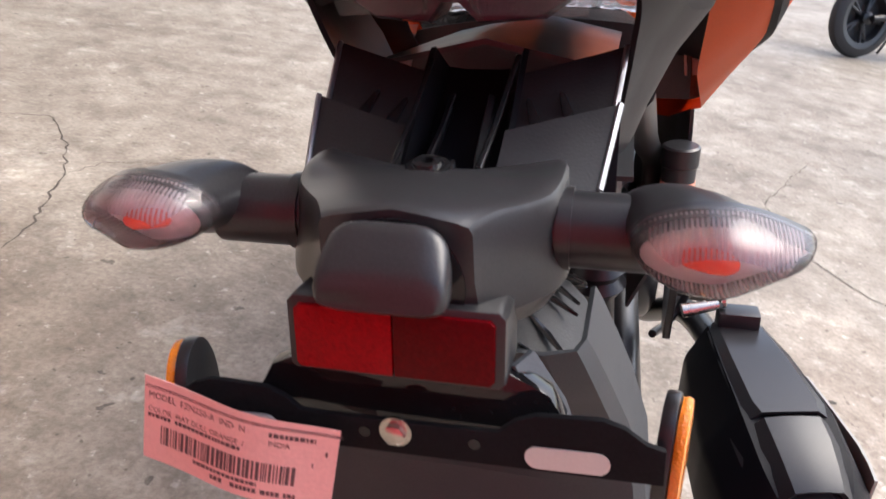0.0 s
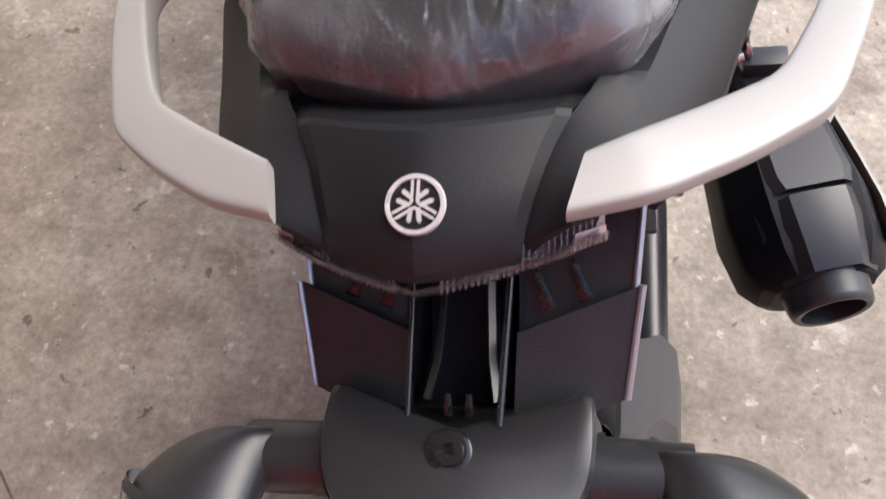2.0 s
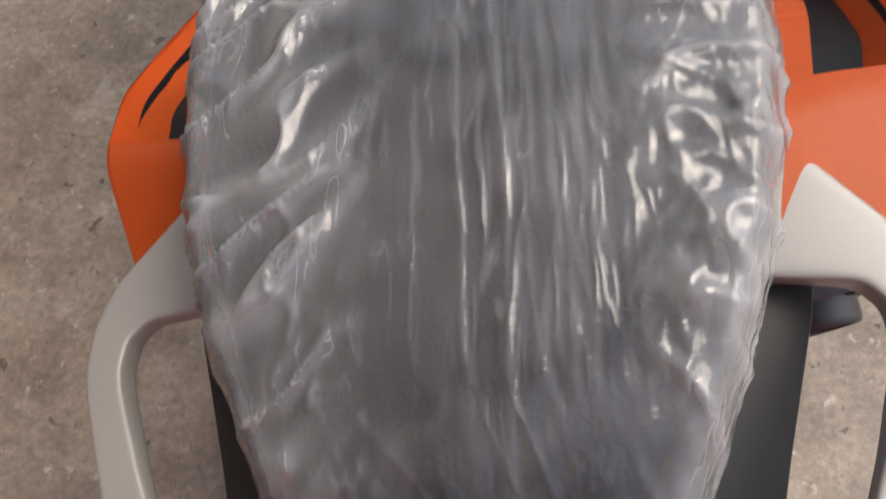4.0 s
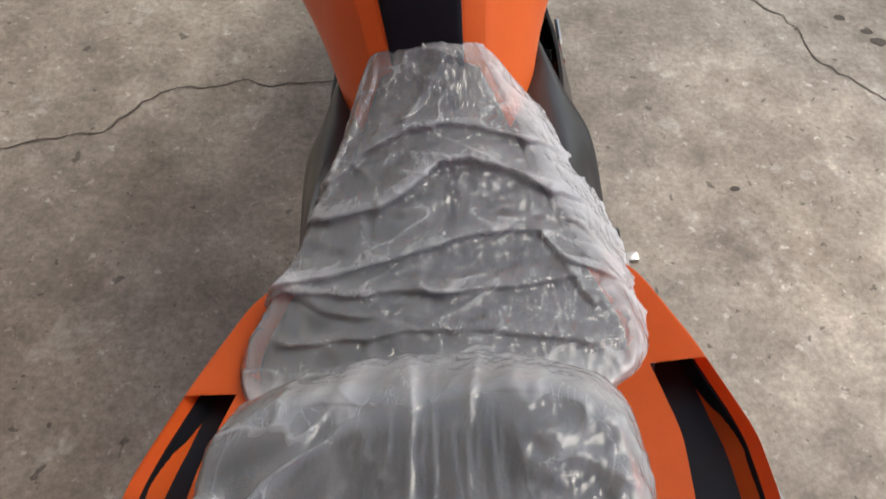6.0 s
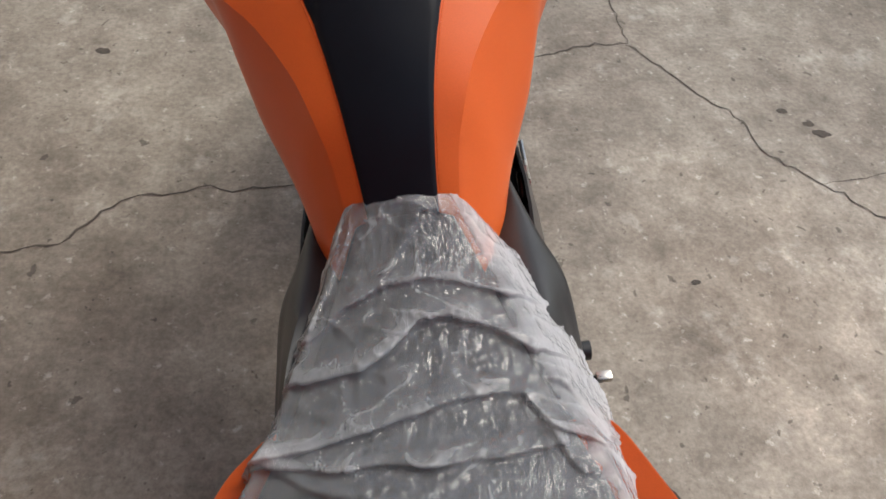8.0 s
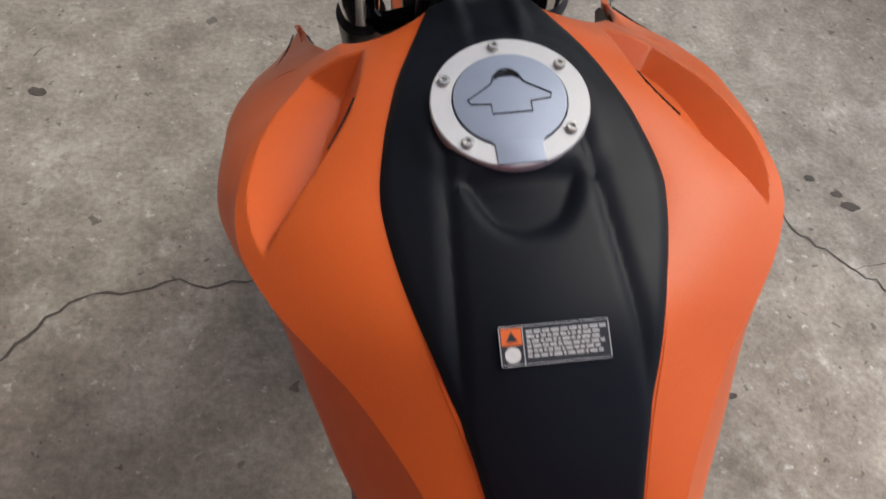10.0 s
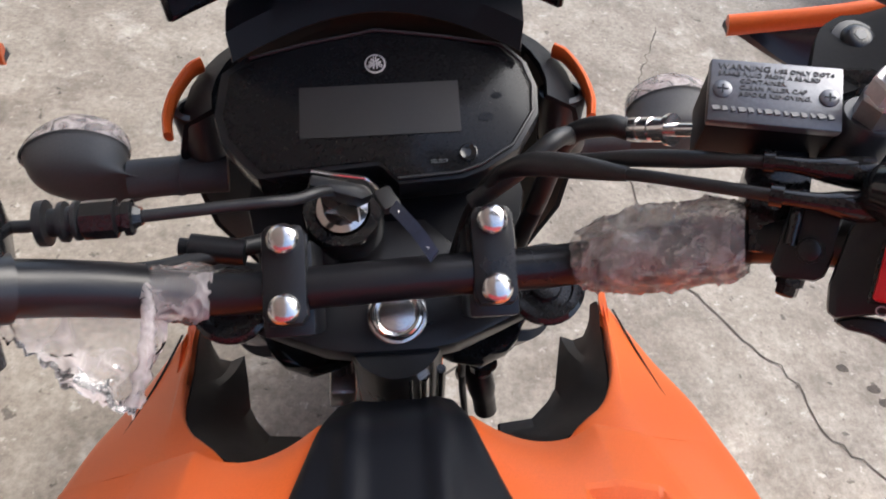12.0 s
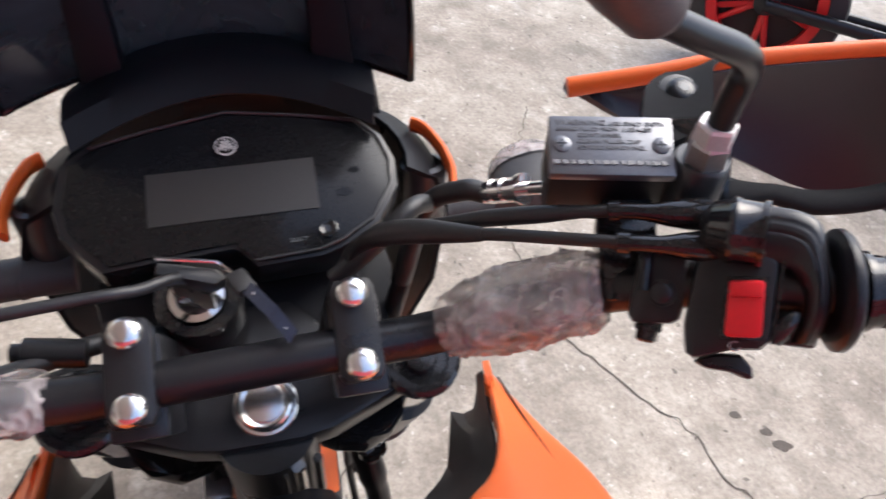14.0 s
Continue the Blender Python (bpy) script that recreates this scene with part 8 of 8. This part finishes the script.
# swing arm and shock
for sx in (1, -1):
    part("swing_arm", tube([(sx * 0.105, -0.03, 0.312), (sx * 0.105, 0.20, 0.34), (sx * 0.09, 0.47, 0.39)], [0.020, 0.024, 0.028], 14, None, 1.3), SATIN, bike, "black swing arm")
    part("footrest_hanger", slab([(0, -0.10), (0.05, -0.10), (0.10, 0.02), (0.08, 0.06), (0.03, 0.03), (-0.02, 0.06), (-0.04, 0.03)], 0.010, 0.002, plane_at((sx * 0.158, 0.345, 0.50), (0, 1, 0), (0, 0, 1))), SATIN, bike, "black passenger footrest hanger")
    fr = part("footrest", tube([(sx * 0.16, 0.36, 0.475), (sx * 0.215, 0.35, 0.470)], [0.011, 0.012], 14), RUBBER, bike, "folded rubber passenger footrest")
    part("footrest_pin", tube([(sx * 0.165, 0.315, 0.462), (sx * 0.208, 0.325, 0.470)], [0.009, 0.006], 12), ZINC, fr, "bright footrest pin")
    part("footrest_end", lathe((sx * 0.213, 0.335, 0.470), (sx, 0, 0.2), [(0, 0.009), (0.004, 0.009), (0.005, 0.006)], 16), ZINC, fr)
    part("frame_tube", tube(glide([(sx * 0.085, 0.05, 0.80), (sx * 0.10, 0.25, 0.70), (sx * 0.12, 0.45, 0.60), (sx * 0.12, 0.55, 0.45)], 5), 0.014, 14), SATIN, bike, "black frame tube")
    part("rider_footrest", tube([(sx * 0.17, 0.60, 0.34), (sx * 0.225, 0.60, 0.335)], [0.013, 0.015], 14), RUBBER, bike, "rubber rider footrest")
part("brake_pedal_end", block((0.222, 0.515, 0.420), (0.022, 0.014, 0.012), 0.003), ZINC, bike, "bright end of the brake pedal")
part("brake_pedal", tube(glide([(0.14, 0.42, 0.36), (0.17, 0.50, 0.34), (0.20, 0.515, 0.40), (0.218, 0.515, 0.418)], 4), 0.006, 10), STEEL, bike, "black brake pedal")
part("frame_lug", slab([(-0.03, -0.05), (0.03, -0.06), (0.035, 0.03), (0.0, 0.06), (-0.03, 0.04)], 0.012, 0.003, plane_at((0.152, 0.76, 0.52), (0, 1, 0), (0, 0, 1))), GLOSS, bike, "black frame lug beside the engine")
part("lug_bolt", lathe((0.152, 0.80, 0.545), (1, 0, 0.1), [(0, 0.011), (0.006, 0.011), (0.009, 0.007)], 6), ZINC, bike, "bright frame bolt")
part("lug_clip", tube(glide([(0.156, 0.84, 0.56), (0.160, 0.81, 0.53), (0.158, 0.77, 0.545)], 4), 0.0035, 8), ZINC, bike, "bright wire clip")
part("shock_absorber", lathe((0.05, 0.27, 0.74), (0.05, 0.12, -1), [(0, 0.018), (0.03, 0.02), (0.05, 0.03), (0.06, 0.024)] + [(0.06 + 0.012 * k, 0.034 if k % 2 else 0.026) for k in range(16)] + [(0.26, 0.02), (0.30, 0.02)], 20), STEEL, bike, "black shock absorber spring")
rv = part("rear_brake_reservoir", lathe((0.140, 0.285, 0.625), (0, 0, 1), [(0, 0.016), (0.002, 0.0185), (0.036, 0.0185), (0.038, 0.0205), (0.058, 0.0205), (0.060, 0.018)], 26), SATIN, bike, "small rear brake fluid cup")
part("reservoir_band", lathe((0.140, 0.285, 0.627), (0, 0, 1), [(0, 0.0188), (0.018, 0.0188)], 26), mat("pale_orange_plastic", (0.75, 0.33, 0.22), 0.4, 0, 0.2, 60), rv, "pale orange fluid band")
eng = part("engine", block((0, 0.68, 0.40), (0.24, 0.34, 0.26), 0.03), STEEL, bike, "black painted single-cylinder engine")
part("cylinder", block((0, 0.82, 0.56), (0.17, 0.16, 0.22), 0.015, pose(0, 0, 0, -20)), STEEL, eng, "black finned cylinder")
bm = bmesh.new()
for k in range(7):
    block((0, 0.82 + 0.012 * k, 0.49 + 0.024 * k), (0.20, 0.19, 0.006), 0.001, pose(0, 0, 0, -20), bm)
part("cylinder_fins", bm, STEEL, eng, "thin cooling fins")
for sx in (1, -1):
    part("crank_cover", lathe((sx * 0.115, 0.66, 0.38), (sx, 0, 0), [(0, 0.12), (0.02, 0.115), (0.035, 0.095), (0.04, 0.05), (0.042, 0.01)], 30), STEEL, eng, "round engine side cover", 50)
    part("knee_shield", sheet([[(sx * (0.128 + 0.016 * math.sin(3.1 * (y - 0.5) / 0.45)), y, 0.70 - 0.02 * q), (sx * (0.145 + 0.016 * math.sin(3.1 * (y - 0.5) / 0.45)), y, 0.62 - 0.02 * q), (sx * 0.13, y, 0.52)] for q, y in enumerate([0.52 + 0.06 * k for k in range(8)])], 0.004 * sx), SATIN, bike, "black shield beside the engine")
    part("engine_bolt", lathe((sx * 0.143, 0.845, 0.50), (sx, 0, 0), [(0, 0.010), (0.008, 0.010), (0.010, 0.006)], 6), ZINC, eng)
    part("engine_bolt", lathe((sx * 0.150, 0.905, 0.46), (sx, 0, 0), [(0, 0.013), (0.012, 0.013), (0.014, 0.008)], 16), GLOSS, eng)
part("radiator_duct", block((0, 1.0, 0.62), (0.20, 0.05, 0.26), 0.01, pose(0, 0, 0, 20)), GLOSS, bike, "black oil cooler behind the forks")
part("battery_box", block((0, 0.30, 0.70), (0.16, 0.36, 0.14), 0.02), SATIN, bike, "black box under the seats")
part("tank_floor", block((0, 0.80, 0.78), (0.13, 0.36, 0.10), 0.03), SATIN, bike, "dark tank body under the panels")
part("side_stand", tube(glide([(-0.11, 0.55, 0.30), (-0.155, 0.50, 0.16), (-0.185, 0.45, 0.043)], 4), 0.011, 12), STEEL, bike, "black side stand")

# exhaust silencer on the right-hand side
A0, A1 = Vector((0.228, 0.365, 0.372)), Vector((0.290, 0.095, 0.345))
ax = (A1 - A0).normalized()
sd = ax.cross(Vector((0, 0, 1))).normalized()
up = sd.cross(ax)


def ex_ring(t, w, ht, hb, c=0.4, cx=0.0):
    """Eight-sided section with rounded corners: half width, height above and below the axis."""
    o = A0.lerp(A1, t)
    zt, zb, w = ht, -hb, w * 1.12
    pts = [(w, zt - (zt - zb) * c * 0.75), (w * (1 - c), zt), (-w * (1 - c), zt), (-w, zt - (zt - zb) * c * 0.75), (-w, zb + (zt - zb) * c * 0.7), (-w * (1 - c), zb), (w * (1 - c), zb), (w, zb + (zt - zb) * c * 0.7)]
    ring = []
    for k, q in enumerate(pts):
        a, n_ = pts[k - 1], pts[(k + 1) % 8]
        for s_, other in ((0.10, a), (0.0, None), (0.10, n_)):
            x, z = q if other is None else (q[0] + (other[0] - q[0]) * s_, q[1] + (other[1] - q[1]) * s_)
            if other is None:
                x, z = x * 0.985, zt * 0.015 + z * 0.985
            ring.append(o + sd * (x + cx) + up * z)
    return ring


sil = part("silencer", skin([ex_ring(*v) for v in ((-0.06, 0.020, 0.010, 0.05), (0.0, 0.040, 0.048, 0.092), (0.06, 0.050, 0.062, 0.108), (0.30, 0.062, 0.069, 0.118), (0.62, 0.071, 0.072, 0.118), (0.66, 0.072, 0.0715, 0.117),
                                                   (0.88, 0.068, 0.058, 0.098), (0.97, 0.058, 0.046, 0.070), (1.0, 0.048, 0.040, 0.052))], True, True), BLACK, bike, "matt black stubby exhaust silencer", 26)
hood = [[A0.lerp(A1, t) + sd * (w * s) + up * (h - 0.030 * max(0, abs(s) - 0.45) / 0.55) for s in (-1, -0.75, -0.47, -0.2, 0.2, 0.47, 0.75, 1)] for t, w, h in ((0.70, 0.056, 0.0735), (0.80, 0.055, 0.0700), (0.90, 0.050, 0.0620), (0.965, 0.046, 0.0550), (0.985, 0.044, 0.0520))]
part("hood", sheet(hood, -0.006), SATIN, sil, "angular hood over the outlet", 25)
shield = [[A0.lerp(A1, t) + sd * (w * s) + up * (h + 0.0035 - 0.010 * max(0, abs(s) - 0.72) / 0.28) for s in (-1, -0.86, -0.72, -0.3, 0.3, 0.72, 0.86, 1)] for t, w, h in ((0.03, 0.026, 0.056), (0.10, 0.034, 0.064), (0.35, 0.042, 0.0700), (0.62, 0.046, 0.0725), (0.68, 0.040, 0.0722))]
part("heat_shield", sheet(shield, -0.004), SATIN, sil, "satin black heat shield", 25)
part("side_strip", sheet([[A0.lerp(A1, t) - sd * r * 1.12 + up * z for z in (0.034, 0.020, 0.004)] for t, r in ((0.30, 0.0645), (0.5, 0.0700), (0.7, 0.0740), (0.80, 0.0725), (0.88, 0.0690))], -0.003), SILVER, sil, "bright side strip of the silencer")
bo = A0.lerp(A1, 0.42) + up * 0.0755 - sd * 0.004
part("shield_recess", slab([(-0.017, -0.011), (0.017, -0.011), (0.017, 0.011), (-0.017, 0.011)], 0.002, 0.0006, plane_at(bo, sd, ax * -1)), BLACK, sil, "square boss of the heat shield")
part("shield_bolt", lathe(bo, up, [(0, 0.0085), (0.0018, 0.0085), (0.0024, 0.0060), (0.0005, 0.0055)], 22), GLOSS, sil, "black socket bolt")
part("end_cap", lathe(A1 - ax * 0.03, ax, [(0, 0.050), (0.022, 0.049), (0.030, 0.0455), (0.050, 0.0435), (0.056, 0.0415), (0.058, 0.039), (0.057, 0.0335), (0.030, 0.0315), (0.010, 0.0305), (0.008, 0.001)], 40), SATIN, sil, "round black end cap", 40)
part("outlet_pipe", lathe(A1 - ax * 0.020 + sd * 0.008, ax, [(0, 0.017), (0.030, 0.017), (0.030, 0.0140), (0.002, 0.0135), (0.002, 0.001)], 26), STEEL, sil, "dark outlet pipe")
# a zinc disc put in as the glint in the dark outlet
part("outlet_glint", lathe(A1 - ax * 0.018 + sd * 0.022 - up * 0.012, ax, [(0, 0.008), (0.004, 0.008), (0.006, 0.005)], 14), ZINC, sil, "small bright disc for the glint inside the outlet")
for q in (1, -1):
    part("cap_bolt", lathe(A1 + sd * 0.058 * q - up * 0.02 - ax * 0.02, ax, [(0, 0.008), (0.010, 0.008), (0.012, 0.004)], 14), GLOSS, sil)
part("cap_flange", slab([(-0.066, -0.030), (-0.060, -0.042), (0.060, -0.042), (0.066, -0.030), (0.060, 0.004), (-0.060, 0.004)], 0.012, 0.003, plane_at(A1 - ax * 0.018, sd, up)), BLACK, sil, "bolted flange behind the end cap")
part("header_pipe", tube(glide([tuple(A0), (0.19, 0.55, 0.33), (0.12, 0.75, 0.22), (0.05, 0.98, 0.28), (0.03, 0.99, 0.50)], 6), 0.020, 16), STEEL, bike, "black exhaust header pipe")
part("silencer_bracket", block(A0.lerp(A1, 0.08) + up * 0.075, (0.05, 0.03, 0.03), 0.004), SATIN, sil)


# ------------------------------------------------------------------ other parked motorcycles
def parked_bike(label, mt, rim, paint, lean=-8):
    root = thing("parked_motorcycle", label, "motorcycle", mt @ pose(0, 0, 0, 0, lean, 0), "parked motorcycles")
    for y in (0.0, 1.30):
        c = Vector((0, y, 0.29))
        w = part("wheel", lathe(c - Vector((0.05, 0, 0)), (1, 0, 0), [(0.0, 0.22), (0.004, 0.25), (0.02, 0.28), (0.05, 0.29), (0.08, 0.28), (0.096, 0.25), (0.1, 0.22), (0.08, 0.21), (0.02, 0.21)], 56), TYRE, root, "black tyre", 40)
        part("rim", lathe(c - Vector((0.045, 0, 0)), (1, 0, 0), [(0, 0.222), (0.006, 0.226), (0.084, 0.226), (0.09, 0.222), (0.084, 0.180), (0.006, 0.180)], 56), rim, w, "painted wheel rim")
        for k in range(5):
            a = 2 * math.pi * k / 5
            for o in (-0.14, 0.14):
                part("spoke", tube([c + Vector((0, 0.04 * math.cos(a), 0.04 * math.sin(a))), c + Vector((0, 0.19 * math.cos(a + o), 0.19 * math.sin(a + o)))], [0.014, 0.011], 8), rim, w)
        part("hub", lathe(c - Vector((0.06, 0, 0)), (1, 0, 0), [(0, 0.02), (0.01, 0.045), (0.11, 0.045), (0.12, 0.02)], 20), STEEL, w)
        part("disc", lathe(c + Vector((-0.065, 0, 0)), (1, 0, 0), [(0, 0.13), (0.004, 0.13), (0.004, 0.08), (0, 0.08)], 40), ZINC, w, "bright brake disc")
        part("fender", sheet([[Vector((x * 0.065, y + (0.325 - 0.02 * abs(x) ** 2) * math.cos(a), 0.29 + (0.325 - 0.02 * abs(x) ** 2) * math.sin(a))) for x in (-1, -0.5, 0, 0.5, 1)] for a in (radians(40 + 110 * k / 12) for k in range(13))], 0.003), paint, root, "painted mudguard")
    for sx in (-1, 1):
        part("fork", tube([(sx * 0.09, 1.30, 0.29), (sx * 0.09, 1.02, 0.92)], 0.022, 14), STEEL, root)
        part("swing_arm", tube([(sx * 0.09, 0.0, 0.29), (sx * 0.09, 0.5, 0.36)], 0.024, 12), STEEL, root)
    prof = [(0.42, 0.30, 0.05, 0.10), (0.50, 0.52, 0.10, 0.14), (0.62, 0.70, 0.14, 0.16), (0.78, 0.80, 0.16, 0.18), (0.92, 0.82, 0.14, 0.17), (1.02, 0.80, 0.08, 0.10)]
    part("body", skin([[(hx * math.cos(a), y, z - 0.12 + hz * math.sin(a)) for a in (2 * math.pi * k / 22 for k in range(22))] for y, z, hx, hz in [tuple(v) for v in glide(prof, 4)]], True, True), paint, root, "painted body and tank", 60)
    part("tail", skin([[(hx * math.cos(a), y, z + hz * math.sin(a)) for a in (2 * math.pi * k / 18 for k in range(18))] for y, z, hx, hz in ((-0.28, 0.86, 0.03, 0.02), (-0.1, 0.80, 0.09, 0.06), (0.25, 0.70, 0.12, 0.08), (0.5, 0.66, 0.10, 0.08))], True, True), paint, root, "painted tail", 60)
    part("saddle", skin([[(hx * math.cos(a), y, z + hz * math.sin(a)) for a in (2 * math.pi * k / 18 for k in range(18))] for y, z, hx, hz in ((-0.22, 0.90, 0.06, 0.02), (0.0, 0.88, 0.11, 0.04), (0.3, 0.80, 0.13, 0.04), (0.58, 0.79, 0.08, 0.04))], True, True), VINYL, root, "black saddle", 60)
    part("engine", block((0, 0.66, 0.40), (0.26, 0.38, 0.30), 0.04), STEEL, root, "dark engine")
    part("handlebar", tube(glide([(-0.36, 0.90, 1.04), (-0.2, 1.0, 1.02), (0, 1.02, 0.98), (0.2, 1.0, 1.02), (0.36, 0.90, 1.04)], 5), 0.011, 12), STEEL, root)
    part("headlamp", lathe((0, 1.16, 0.86), (0, 1, 0.1), [(-0.12, 0.04), (-0.04, 0.09), (0.02, 0.10), (0.04, 0.08), (0.05, 0.01)], 26), paint, root, "painted head lamp shell", 50)
    part("stand", tube([(-0.1, 0.5, 0.3), (-0.19, 0.44, 0.035)], 0.012, 10), STEEL, root)
    return root


REDRIM = mat("red_wheel_paint", (0.62, 0.02, 0.02), 0.35, 0, 0.1, 12)
DARKPAINT = mat("dark_grey_paint", (0.03, 0.032, 0.036), 0.35, 0, 0.2, 8)
parked_bike("dark blue motorcycle with bright red wheel rims, parked on concrete", pose(1.86, 3.05, 0, 0, 0, -132), REDRIM, BLUE)
parked_bike("dark grey motorcycle parked far off on the concrete floor", pose(1.75, 5.75, 0, 0, 0, -60), DARKPAINT, DARKPAINT)
